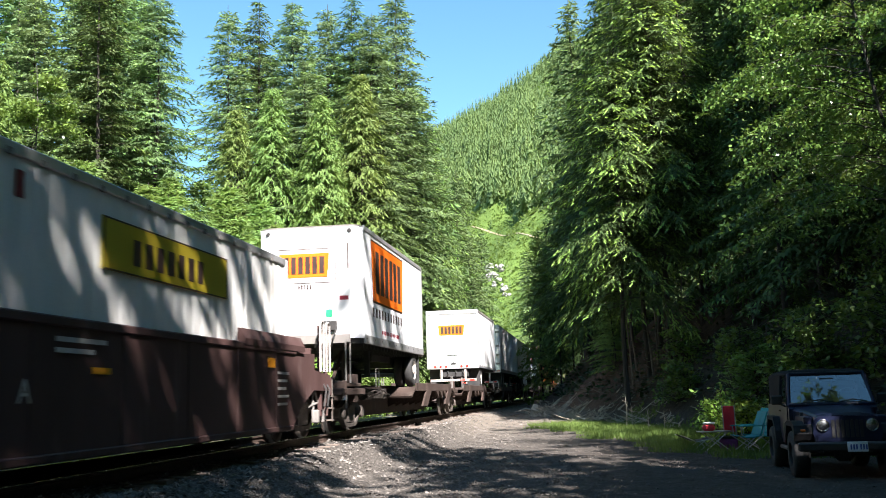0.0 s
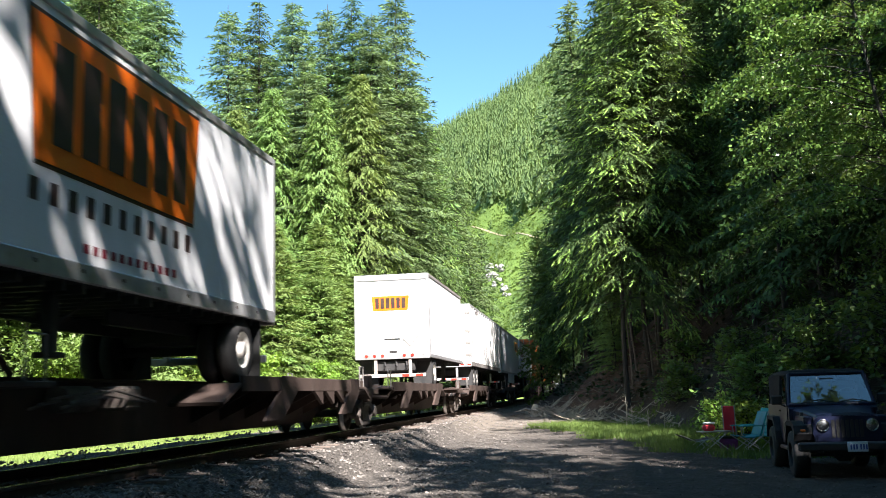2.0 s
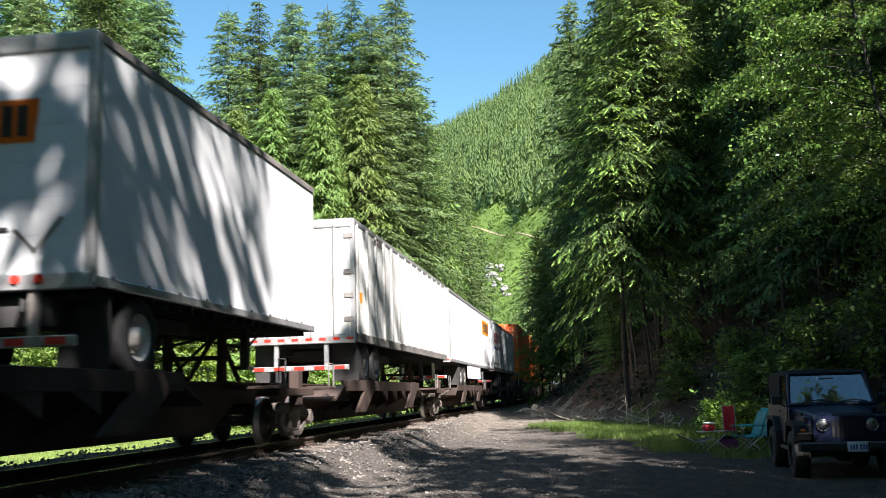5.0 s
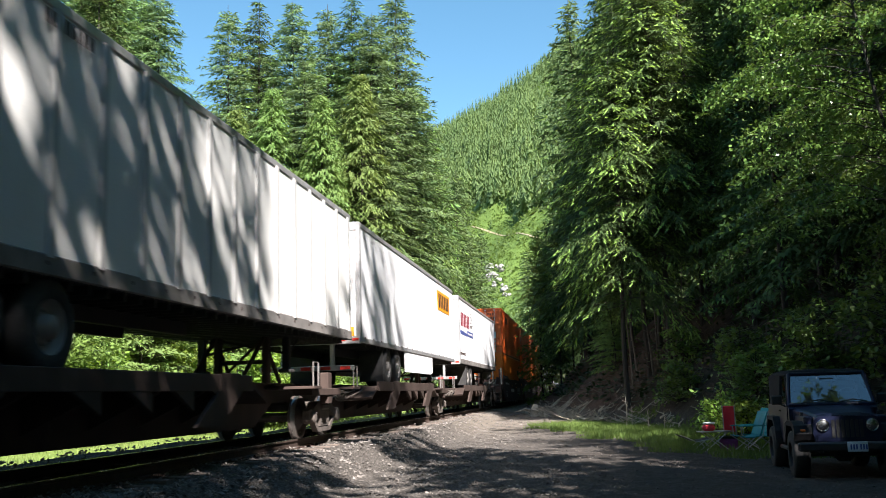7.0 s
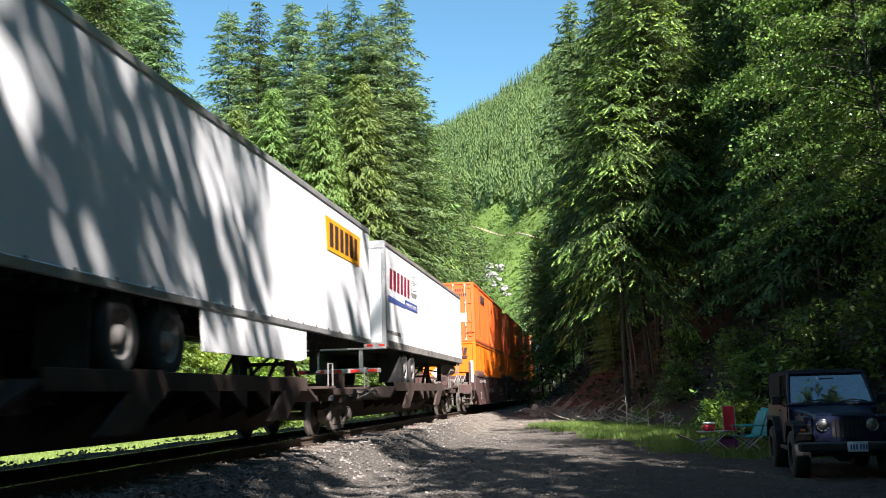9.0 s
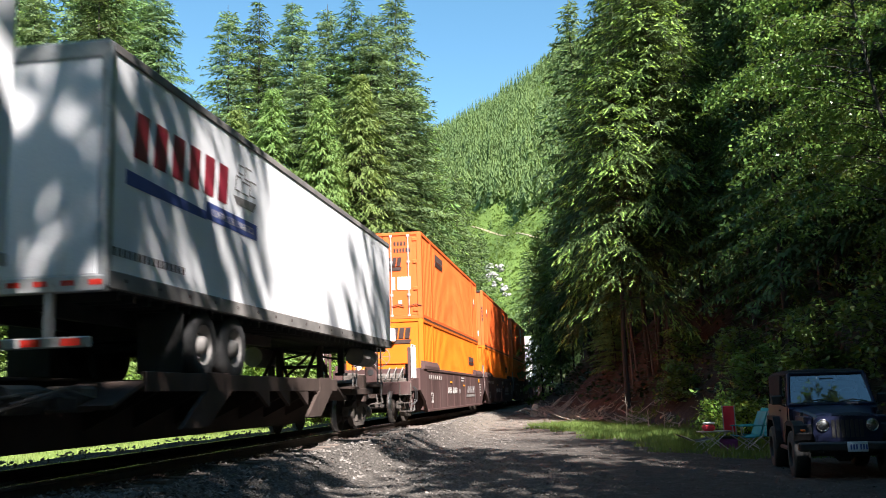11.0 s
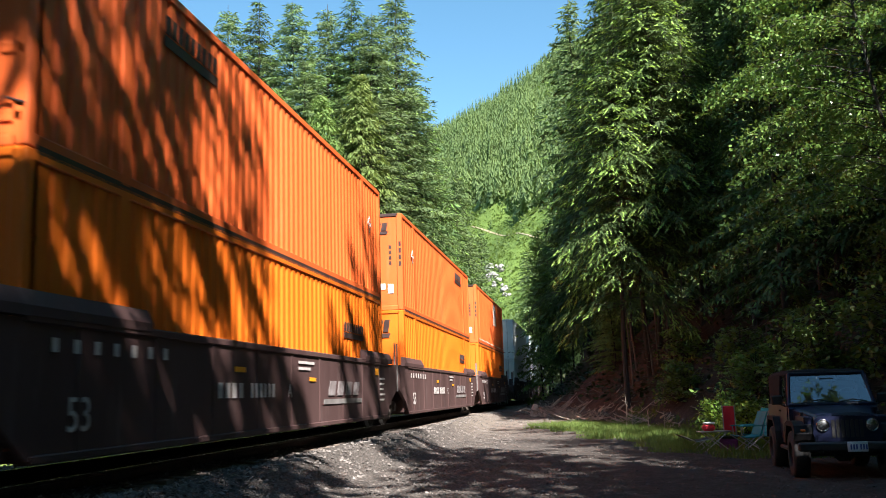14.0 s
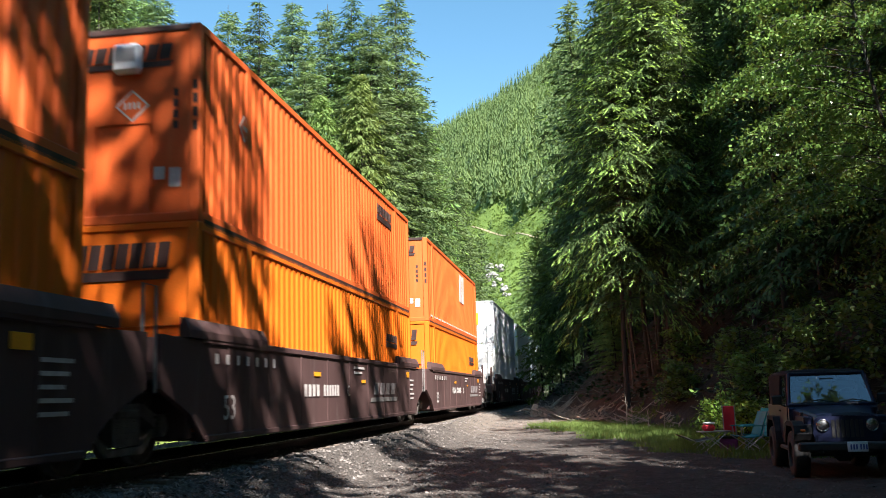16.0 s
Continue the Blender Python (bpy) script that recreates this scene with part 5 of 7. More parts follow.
def build_containers():
    st, lo = RAIL_Z + 0.38, RAIL_Z + 3.28
    g1, g2 = "double-stacked orange containers", "stacked pale containers"
    # single pale container with a yellow panel, at the head
    c = container(0.23, RAIL_Z + 0.36, 16.15, M_OFFWHITE, "dull white ribbed container with a yellow name panel", "", near="plain", rail_mat=M_ALU, ribs=False)
    part("name_panel", Geo().box(1.285, 1.306, 9.49, 13.2, 1.91, 2.51), M_OLIVE, c, "yellow painted panel with a dark border")
    bd = Geo()
    for a in ((9.49, 13.2, 1.91, 1.93), (9.49, 13.2, 2.49, 2.51), (9.49, 9.53, 1.91, 2.51), (13.16, 13.2, 1.91, 2.51)):
        bd.box(1.306, 1.309, *a)
    part("panel_border", bd, M_INK, c)
    bar_row("letter_bar", c, M_INK, "dark letter bar", 1.306, 10.15, 12.36, 2.03, 2.34, 7, 0.6, 0.0, 0.004)
    part("red_mark", glyph_bars(1.287, 7.85, 7.97, 2.39, 2.65, 1, 1.0, 0.0, 0.012), M_REDMARK, c, "small dark red mark")
    hook = Geo().box(1.29, 1.318, 0, 0.1, 2.76, 2.83, 0.006).mesh("rail_bracket", M_DKRAIL)
    for k in range(26):
        part("rail_bracket", hook, None, c).location.y = 0.7 + k * 0.58
    # three orange double stacks
    for k, (u, L) in enumerate([(113.43, 16.15), (132.61, 16.15), (152.2, 14.63)]):
        a = container(u, st, L, M_ORANGE_LO, "bright orange ribbed container sitting in a well car", g1, near="ribbed")
        end_logo(a, 2.1, 2.62)
        side_logo(a, (12.2, 12.55, 11.2)[k], (14.08, 14.25, 12.8)[k], 1.71, 2.06)
        part("refrigeration_box", Geo().box(0.05, 0.38, -0.16, 0.03, 2.15, 2.6, 0.04), M_WHITE, a, "small white box on the end wall") if k == 0 else None
        part("hazard_diamond", Geo().prism([(-0.95, 1.05), (-0.72, 0.8), (-0.5, 1.05), (-0.72, 1.32)], "y", -0.02, 0.02), M_MARK, a, "pale diamond placard") if k == 0 else None
        b = container(u, lo, L, M_ORANGE_UP, "faded orange ribbed container stacked on another", g1, near="doors" if k == 0 else "unit", gray=k == 0)
        if k == 0:
            end_logo(b, 1.62, 2.06, -0.85, 0.6)
            for x0, x1, z0, z1, mm in ((0.28, 0.4, 0.97, 1.4, M_MARK), (0.48, 0.92, 0.97, 1.4, M_WHITE), (-0.62, -0.12, 0.6, 0.86, M_SIGN_Y), (-0.02, 0.2, 0.55, 0.9, M_ALU), (0.5, 0.62, 0.5, 0.62, M_MARK)):
                part("placard", Geo().box(x0, x1, 0.012, 0.03, z0, z1), mm, b, "small rectangular label plate")
            bar_row("numeral_bar", b, M_INK, "", 0.028, 0.35, 0.95, 2.22, 2.36, 6, 0.6, 0, 0.006, "end")
            bar_row("numeral_bar", b, M_INK, "", 0.028, 0.35, 0.8, 2.45, 2.59, 4, 0.6, 0, 0.006, "end")
        else:
            end_logo(b, 2.28, 2.62, -0.95, 0.85)
            box = part("data_box", Geo().box(0.02, 0.44, -0.14, 0.03, 2.18, 2.62, 0.05), M_WHITE, b, "white plastic box on the end wall")
            part("data_box_lid", Geo().box(0.08, 0.38, -0.15, -0.14, 2.34, 2.54, 0.03), M_ALU, box)
            frame_bars = Geo()
            for x0, x1, z0, z1 in ((-0.3, -0.27, 0.1, 1.45), (0.55, 0.58, 0.1, 1.45), (-0.3, 0.58, 1.45, 1.48)):
                frame_bars.box(x0, x1, 0.005, 0.03, z0, z1)
            part("hatch_frame", frame_bars, M_ORANGE_UP, b)
            part("placard", Geo().box(0.85, 1.02, 0.012, 0.03, 0.5, 0.78), M_MARK, b, "pale label")
            part("placard", Geo().box(0.62, 0.78, 0.012, 0.03, 0.62, 0.8), M_MARK, b, "pale label")
            dm = part("hazard_diamond", Geo().prism([(0.02, 1.72), (0.28, 1.48), (0.54, 1.72), (0.28, 1.96)], "y", 0.01, 0.03), M_MARK, b, "orange diamond placard with a pale border")
            part("diamond_face", Geo().prism([(0.06, 1.72), (0.28, 1.52), (0.5, 1.72), (0.28, 1.92)], "y", 0.006, 0.03), M_ORANGE_UP, dm)
            bar_row("numeral_bar", dm, M_MARK, "", 0.006, 0.14, 0.42, 1.67, 1.77, 4, 0.6, 0, 0.004, "end")
            for q in range(4):
                part("numeral_bar", Geo().box(0.9, 0.97, 0.024, 0.03, 1.35 + 0.16 * q, 1.46 + 0.16 * q), M_INK, b)
                part("numeral_bar", Geo().box(1.2, 1.27, -0.004, 0.0, 1.3 + 0.2 * q, 1.44 + 0.2 * q), M_INK, b)
        if k == 2:
            part("pale_emblem", glyph_bars(1.287, 8.4, 10.0, 1.42, 2.62, 2, 0.75, 0.1, 0.012), M_MARK, b, "large worn pale emblem")
            dash = Geo()
            for q in range(22):
                dash.box(1.29, 1.309, 0.6 + q * 0.64, 0.9 + q * 0.64, 0.2, 0.25)
            part("dash_marks", dash, M_MARK, b)
        else:
            yl = 3.0 if k == 0 else 11.7
            side_logo(b, yl, yl + 1.8, 2.12, 2.55)
            yd = 14.93 if k == 0 else 1.8
            dm = part("hazard_diamond", Geo().prism([(yd - 0.21, 1.8), (yd, 2.02), (yd + 0.21, 1.8), (yd, 1.58)], "x", 1.288, 1.304), M_MARK, b, "orange diamond placard with a pale border")
            part("diamond_face", Geo().prism([(yd - 0.175, 1.8), (yd, 1.985), (yd + 0.175, 1.8), (yd, 1.615)], "x", 1.29, 1.308), M_ORANGE_UP, dm)
            bar_row("numeral_bar", dm, M_MARK, "", 1.308, yd - 0.1, yd + 0.1, 1.76, 1.84, 3, 0.6, 0, 0.003)
        # a dark line where the boxes meet
        part("stacking_gap", Geo().box(-1.307, 1.307, 0.2, L - 0.2, -0.045, 0.045), M_INK, b, "dark gap between the stacked boxes")
    for k, u in enumerate([175.9, 195.4, 214.9]):
        container(u, st, 16.15, M_OFFWHITE, "dull white container in a well car", g2, near="doors", gray=True)
        w = container(u, lo, 16.15, M_WHITE, "pale grey-white container stacked on another", g2, near="doors", gray=True)
        part("amber_patch", Geo().box(-0.9, 0.4, -0.02, 0.02, 1.5, 2.2), M_SIGN_Y, w, "amber painted patch") if k == 0 else None


build_containers()


# ---- well cars ----
def well_car(u, length, number=True, near_end=True, far_end=True, letter=""):
    """A brown well car whose well starts at u; a coupled end with platform and rails, or an articulated one."""
    ob = rolling("well_car", u, RAIL_Z, "dusty brown steel well car carrying containers", "railway car", "well cars")
    L = length
    for sx in (-1, 1):
        x0, x1 = (1.32, 1.40) if sx > 0 else (-1.40, -1.32)
        side = [(0.1, 0.28), (L - 0.1, 0.28), (L + 0.35, 0.62), (L + 1.25, 0.95), (L + 1.25, 1.62), (L + 0.6, 1.74), (-0.6, 1.74), (-1.25, 1.62), (-1.25, 0.95), (-0.35, 0.62)]
        wall = part("side_wall", Geo().prism([(y, z if z < 1.7 else 1.6) for y, z in side], "x", x0, x1), M_WELL, ob)
        part("top_chord", Geo().box(min(sx * 1.3, sx * 1.43), max(sx * 1.3, sx * 1.43), 0.0, L, 1.56, 1.66, 0.015), M_WELL, wall)
        part("bottom_chord", Geo().box(min(sx * 1.25, sx * 1.425), max(sx * 1.25, sx * 1.425), 0.15, L - 0.15, 0.24, 0.33, 0.015), M_WELL, wall)
        for k in range(9):
            y = 1.0 + k * (L - 2) / 8
            part("side_post", Geo().box(min(sx * 1.39, sx * 1.412), max(sx * 1.39, sx * 1.412), y - 0.05, y + 0.05, 0.33, 1.56, 0.008), M_WELL, wall)
        for a, b in ((-0.5, 2.6), (L - 2.6, L + 0.5)):
            part("container_guide", Geo().prism([(sx * 1.3, 1.62), (sx * 1.44, 1.62), (sx * 1.44, 1.72), (sx * 1.36, 1.88), (sx * 1.31, 1.88)], "y", a, b), M_WELL, ob)
        x = 1.414 if sx > 0 else -1.418
        if sx > 0:
            bar_row("numeral_bar", ob, M_MARK, "white stencil bar", x, 4.65, 5.75, 0.82, 1.04, 4, 0.6, 0, 0.004)
            bar_row("numeral_bar", ob, M_MARK, "white stencil bar", x, 5.98, 7.2, 0.82, 1.04, 6, 0.6, 0, 0.004)
            if number:
                bar_row("letter_bar", ob, M_FAINT, "large worn grey letter bar", x, 10.4, 13.1, 0.83, 1.12, 4, 0.74, 0.14, 0.004)
                part("name_underline", glyph_bars(x, 10.1, 13.3, 0.66, 0.76, 1, 1.0, 0.1, 0.004), M_DKRAIL, ob, "faint grey bar under the letters")
            if letter:
                side_text(letter, 0.33, x, 8.0, 0.81, M_MARK, ob)
            side_text("53", 0.5, x, 1.0, 0.52, M_MARK, ob)
            bar_row("notice_bar", ob, M_MARK, "small white stencil", x, 0.3, 3.2, 1.3, 1.44, 7, 0.3, 0, 0.004)
            for k in range(5):
                part("notice_bar", Geo().box(x, x + 0.004, L - 1.0, L - 0.4 - 0.08 * (k % 3), 1.2 - k * 0.13, 1.245 - k * 0.13), M_MARK, ob)
            for k in range(2):
                part("notice_bar", Geo().box(x, x + 0.004, 8.5, 9.5 - 0.25 * k, 1.41 - k * 0.11, 1.46 - k * 0.11), M_MARK, ob)
            part("amber_plate", Geo().box(x, x + 0.01, L - 1.5, L - 1.15, 1.3, 1.46, 0.004), M_SIGN_Y, ob, "amber reflective plate")
            part("amber_mark", Geo().box(x, x + 0.004, 5.35, 5.8, 1.2, 1.28), M_SIGN_Y, ob)
            part("amber_mark", Geo().box(x, x + 0.004, 9.2, 9.6, 1.1, 1.17), M_SIGN_Y, ob)
    part("well_floor", Geo().box(-1.3, 1.3, 0.2, L - 0.2, 0.26, 0.36), M_WELL, ob)
    for near, y, s in ((True, 0.0, -1), (False, L, 1)):
        open_end = near_end if near else far_end
        e = y + s * (2.55 if open_end else 1.4)
        part("end_bulkhead", Geo().box(-1.3, 1.3, min(y + s * 0.05, y + s * 0.25), max(y + s * 0.05, y + s * 0.25), 0.3, 1.66, 0.02), M_WELL, ob)
        part("end_deck", Geo().box(-1.3, 1.3, min(y + s * 0.2, e), max(y + s * 0.2, e), 1.05, 1.17, 0.015), M_WELL, ob)
        part("centre_sill", Geo().box(-0.32, 0.32, min(y, e + s * 0.25), max(y, e + s * 0.25), 0.72, 1.06, 0.02), M_SPINE, ob)
        if open_end:
            part("end_sill", Geo().box(-1.35, 1.35, min(e, e + s * 0.12), max(e, e + s * 0.12), 0.82, 1.2, 0.02), M_WELL, ob)
            cp = Geo().box(-0.12, 0.12, min(e + s * 0.1, e + s * 0.75), max(e + s * 0.1, e + s * 0.75), 0.74, 0.96, 0.03)
            cp.box(-0.2, 0.2, min(e + s * 0.6, e + s * 0.9), max(e + s * 0.6, e + s * 0.9), 0.68, 1.02, 0.06)
            part("coupler", cp, M_TRUCK, ob, "knuckle coupler")
            for sx in (-1, 1):
                # end fascia, steps, paired grab rails and the rods and hoses of the brakes below
                part("end_fascia", Geo().prism([(y + s * 0.2, 0.95), (e, 0.92), (e, 1.24), (y + s * 0.2, 1.4)], "x", min(sx * 1.29, sx * 1.35), max(sx * 1.29, sx * 1.35)), M_WELL, ob)
                for a in (0.06, 0.5):
                    part("rail_post", Geo().box(min(sx * 1.24, sx * 1.32), max(sx * 1.24, sx * 1.32), min(e - s * a, e - s * (a + 0.08)), max(e - s * a, e - s * (a + 0.08)), 0.42, 2.22, 0.012), M_WELL, ob)
                    part("handrail", Geo().tube([(sx * 1.36, e - s * a, 1.3), (sx * 1.36, e - s * a, 2.24), (sx * 1.36, e - s * (a + 0.05), 2.29), (sx * 1.36, e - s * (a + 0.19), 2.29), (sx * 1.36, e - s * (a + 0.24), 2.24), (sx * 1.36, e - s * (a + 0.24), 1.3)], 0.02, 8), M_MARK, ob, "pale upright grab rail")
                lad = Geo()
                for z in (0.34, 0.58, 0.82):
                    lad.box(min(sx * 1.0, sx * 1.37), max(sx * 1.0, sx * 1.37), min(e + s * 0.06, e + s * 0.2), max(e + s * 0.06, e + s * 0.2), z - 0.02, z + 0.01)
                for x in (1.02, 1.35):
                    lad.tube([(sx * x, e + s * 0.12, 0.3), (sx * x, e + s * 0.12, 1.15)], 0.02, 6)
                part("step_ladder", lad, M_TRUCK, ob)
                for a, z0, b, z1 in ((0.15, 0.95, 0.5, 0.4), (0.75, 0.98, 0.4, 0.45), (0.3, 0.72, 1.3, 0.62), (0.85, 0.95, 0.95, 0.35), (0.1, 0.5, 0.7, 0.34)):
                    part("brake_rod", Geo().tube([(sx * 1.22, e - s * a, z0), (sx * 1.26, e - s * b, z1)], 0.026, 6), M_DKRAIL, ob)
                for a in (0.25, 0.62):
                    part("bracket", Geo().box(min(sx * 1.16, sx * 1.3), max(sx * 1.16, sx * 1.3), min(e - s * a, e - s * (a + 0.12)), max(e - s * a, e - s * (a + 0.12)), 0.3, 0.56, 0.02), M_DKRAIL, ob)
                for a in (0.2, 0.45):
                    part("brake_hose", Geo().tube([(sx * 1.3, e - s * a, 1.1), (sx * 1.42, e - s * (a + 0.1), 0.95), (sx * 1.4, e - s * (a + 0.2), 0.62), (sx * 1.3, e - s * (a + 0.08), 0.5)], 0.018, 6), M_UNDER, ob)
                part("stanchion_plate", Geo().box(min(sx * 1.0, sx * 1.22), max(sx * 1.0, sx * 1.22), min(e - s * 0.9, e - s * 0.98), max(e - s * 0.9, e - s * 0.98), 1.15, 1.75, 0.01), M_WELL, ob)
            part("platform_gear", Geo().box(-1.2, 1.2, min(e - s * 0.2, e - s * 0.75), max(e - s * 0.2, e - s * 0.75), 1.17, 1.3, 0.03).box(-0.95, -0.55, min(e - s * 0.8, e - s * 1.3), max(e - s * 0.8, e - s * 1.3), 1.17, 1.52, 0.04).tube([(-0.5, e - s * 1.0, 1.35), (0.95, e - s * 1.1, 1.35)], 0.13, 10), M_TRUCK, ob, "air reservoir and boxes on the end platform")
            if near:
                hx = 0.15
                bw = Geo()
                for k in range(18):
                    a, b = 2 * math.pi * k / 18, 2 * math.pi * (k + 1) / 18
                    bw.tube([(hx + 0.3 + 0.29 * math.cos(a), e - 0.12, 1.95 + 0.29 * math.sin(a)), (hx + 0.3 + 0.29 * math.cos(b), e - 0.12, 1.95 + 0.29 * math.sin(b))], 0.014, 5)
                for k in range(4):
                    a = math.pi * k / 4
                    bw.tube([(hx + 0.3 + 0.28 * math.cos(a), e - 0.12, 1.95 + 0.28 * math.sin(a)), (hx + 0.3 - 0.28 * math.cos(a), e - 0.12, 1.95 - 0.28 * math.sin(a))], 0.01, 5)
                part("brake_wheel", bw, M_DKRAIL, ob, "round hand brake wheel")
                hs = part("brake_housing", Geo().box(hx - 0.2, hx + 0.16, e - 0.05, e + 0.22, 1.1, 2.1, 0.05), M_WELL, ob)
                for z in (1.5, 1.85):
                    part("housing_hole", Geo().lathe([(0.0, -0.06), (0.09, -0.06), (0.1, -0.045)], (hx - 0.02, e, z), "y", 16), M_UNDER, hs)
                part("pale_placard", Geo().prism([(-0.55, 1.8), (-0.28, 2.0), (-0.05, 1.78), (-0.32, 1.56)], "y", e + 0.3, e + 0.32), M_MARK, ob, "pale tilted placard")
                for dx in (0.3, 0.45):
                    part("air_hose", Geo().tube([(dx, e + 0.1, 1.0), (dx, e - 0.15, 0.9), (dx + 0.1, e - 0.35, 0.6), (dx - 0.1, e - 0.6, 0.55)], 0.025, 6), M_TRUCK, ob)
                for dx in (0.55, 0.75, 0.95):
                    part("brake_pipe", Geo().tube([(dx, e + 0.6, 1.25), (dx + 0.1, e + 0.3, 1.62), (dx, e + 0.05, 1.3)], 0.02, 6), M_DKRAIL, ob)
            truck_frames(ob, y + s * 1.6, 0.48)
    return ob


def build_well_cars():
    well_car(0.15, 16.3, False, False, True, "A")
    well_car(113.35, 16.3, True, True, False, "A")
    well_car(132.53, 16.3, True, False, False, "C")
    well_car(152.1, 14.8, True, False, True, "B")
    for u in (175.8, 195.3, 214.8):
        well_car(u, 16.3, True, u < 180, False, "")
    # trucks shared between the units of one car
    for u in (131.1, 150.55, 193.75, 213.2):
        t = rolling("articulation_truck", u, RAIL_Z, "two-axle truck under the joint of two well cars", "railway truck", "shared trucks")
        truck_frames(t, 0, 0.48)
        part("joint_bearing", Geo().box(-0.45, 0.45, -0.6, 0.6, 0.75, 1.04, 0.05), M_SPINE, t)
        for sx in (-1, 1):
            part("joint_handrail", Geo().tube([(sx * 1.36, -0.25, 0.9), (sx * 1.36, -0.25, 2.2), (sx * 1.36, 0.1, 2.2), (sx * 1.36, 0.1, 0.9)], 0.022, 6), M_DKRAIL, t)


build_well_cars()


# ---- spine cars for trailers ----
def spine_car(u, length, tray, first=False, last=False, hitch=None):
    """A narrow spine between two trucks with a wheel tray on outriggers; tray and hitch are places along it."""
    ob = rolling("spine_car", u, RAIL_Z, "rust-brown spine car with outrigger wheel trays", "railway car", "spine cars")
    L = length
    a, b = tray
    sill = Geo().prism([(-0.2, 0.72), (1.3, 0.72), (2.4, 0.27), (L - 2.4, 0.27), (L - 1.3, 0.72), (L + 0.2, 0.72), (L + 0.2, 1.06), (-0.2, 1.06)], "x", -0.36, 0.36)
    part("centre_sill", sill, M_SPINE, ob)
    part("sill_flange", Geo().box(-0.48, 0.48, 0.2, L - 0.2, 1.06, 1.1, 0.008), M_SPINE, ob)
    for sx in (-1, 1):
        lo, hi = sorted((sx * 0.5, sx * 1.34))
        part("wheel_tray", Geo().box(lo, hi, a, b, 1.0, 1.05, 0.008), M_SPINE, ob)
        lip = Geo().box(min(sx * 1.3, sx * 1.36), max(sx * 1.3, sx * 1.36), a, b, 0.92, 1.16, 0.008)
        part("tray_edge", lip, M_SPINE, ob)
        for s, y in ((-1, a), (1, b)):
            part("ramp_plate", Geo().prism([(y, 1.05), (y, 1.0), (y + s * 0.75, 0.72), (y + s * 0.78, 0.77)], "x", lo, hi), M_SPINE, ob)
        n = 7
        for k in range(n):
            y = a + 0.4 + (b - a - 0.8) * k / (n - 1)
            part("gusset", Geo().prism([(sx * 0.36, 0.45), (sx * 0.36, 1.0), (sx * 1.3, 1.0), (sx * 1.3, 0.9)], "y", y - 0.02, y + 0.02), M_SPINE, ob)
        for k in range(4):
            y = a + 3.9 + k * min(1.25, (b - a - 5.5) / 3)
            part("edge_gusset", Geo().prism([(y, 0.92), (y + 0.6, 0.92), (y + 0.6, 0.66)], "x", min(sx * 1.29, sx * 1.352), max(sx * 1.29, sx * 1.352)), M_SPINE, ob)
        for y in (a + 2.2, b - 1.0):
            part("diagonal_brace", Geo().prism([(y - 1.2, 0.44), (y - 0.3, 0.44), (y + 0.55, 0.92), (y - 0.4, 0.92)], "x", min(sx * 1.31, sx * 1.374), max(sx * 1.31, sx * 1.374)), M_SPINE, ob, "slanting steel end brace")
            part("edge_plate", Geo().box(min(sx * 1.355, sx * 1.372), max(sx * 1.355, sx * 1.372), y - 0.35, y + 0.45, 0.9, 1.18, 0.006), M_SPINE, ob)
        for y, z in ((1.6, 1.02), (L - 1.6, 1.02)):
            part("side_step", Geo().box(min(sx * 0.4, sx * 1.38), max(sx * 0.4, sx * 1.38), y - 0.28, y + 0.28, z - 0.06, z, 0.01), M_SPINE, ob)
            part("grab_rail", Geo().tube([(sx * 1.36, y - 0.25, z), (sx * 1.36, y - 0.25, z + 0.45), (sx * 1.36, y + 0.1, z + 0.45), (sx * 1.36, y + 0.1, z)], 0.016, 6), M_DKRAIL, ob)
    if hitch is not None:
        for sx in (-1, 1):
            h = Geo()
            h.box(min(sx * 0.42, sx * 0.54), max(sx * 0.42, sx * 0.54), hitch - 0.1, hitch + 0.1, 1.08, 2.12, 0.015)
            h.tube([(sx * 0.48, hitch - 0.1, 2.0), (sx * 0.48, hitch - 1.35, 1.12)], 0.045, 6)
            h.tube([(sx * 0.48, hitch + 0.1, 1.7), (sx * 0.48, hitch + 0.8, 1.12)], 0.045, 6)
            part("hitch_leg", h, M_SPINE, ob)
        hp = Geo().box(-0.6, 0.6, hitch - 0.4, hitch + 0.4, 2.1, 2.2, 0.03)
        hp.tube([(-0.48, hitch, 1.5), (0.48, hitch, 1.5)], 0.04, 6)
        hp.tube([(-0.48, hitch, 1.15), (0.48, hitch, 2.0)], 0.03, 6)
        part("hitch_plate", hp, M_SPINE, ob, "trailer hitch plate on a braced stand")
    brake = Geo().tube([(0.55, L * 0.2, 0.85), (0.55, L * 0.2 + 0.7, 0.85)], 0.16, 10)
    brake.box(0.5, 0.95, L * 0.2 + 0.9, L * 0.2 + 1.3, 0.7, 1.0, 0.04)
    for k in range(5):
        brake.tube([(0.4 + 0.12 * k, L * 0.2 - 0.3, 0.75 + 0.05 * (k % 3)), (0.6 + 0.1 * k, L * 0.2 + 0.5, 0.95 - 0.06 * (k % 2)), (0.5 + 0.12 * k, L * 0.2 + 1.6, 0.8)], 0.02, 5)
    part("brake_gear", brake, M_TRUCK, ob, "air reservoir, valve and brake piping")
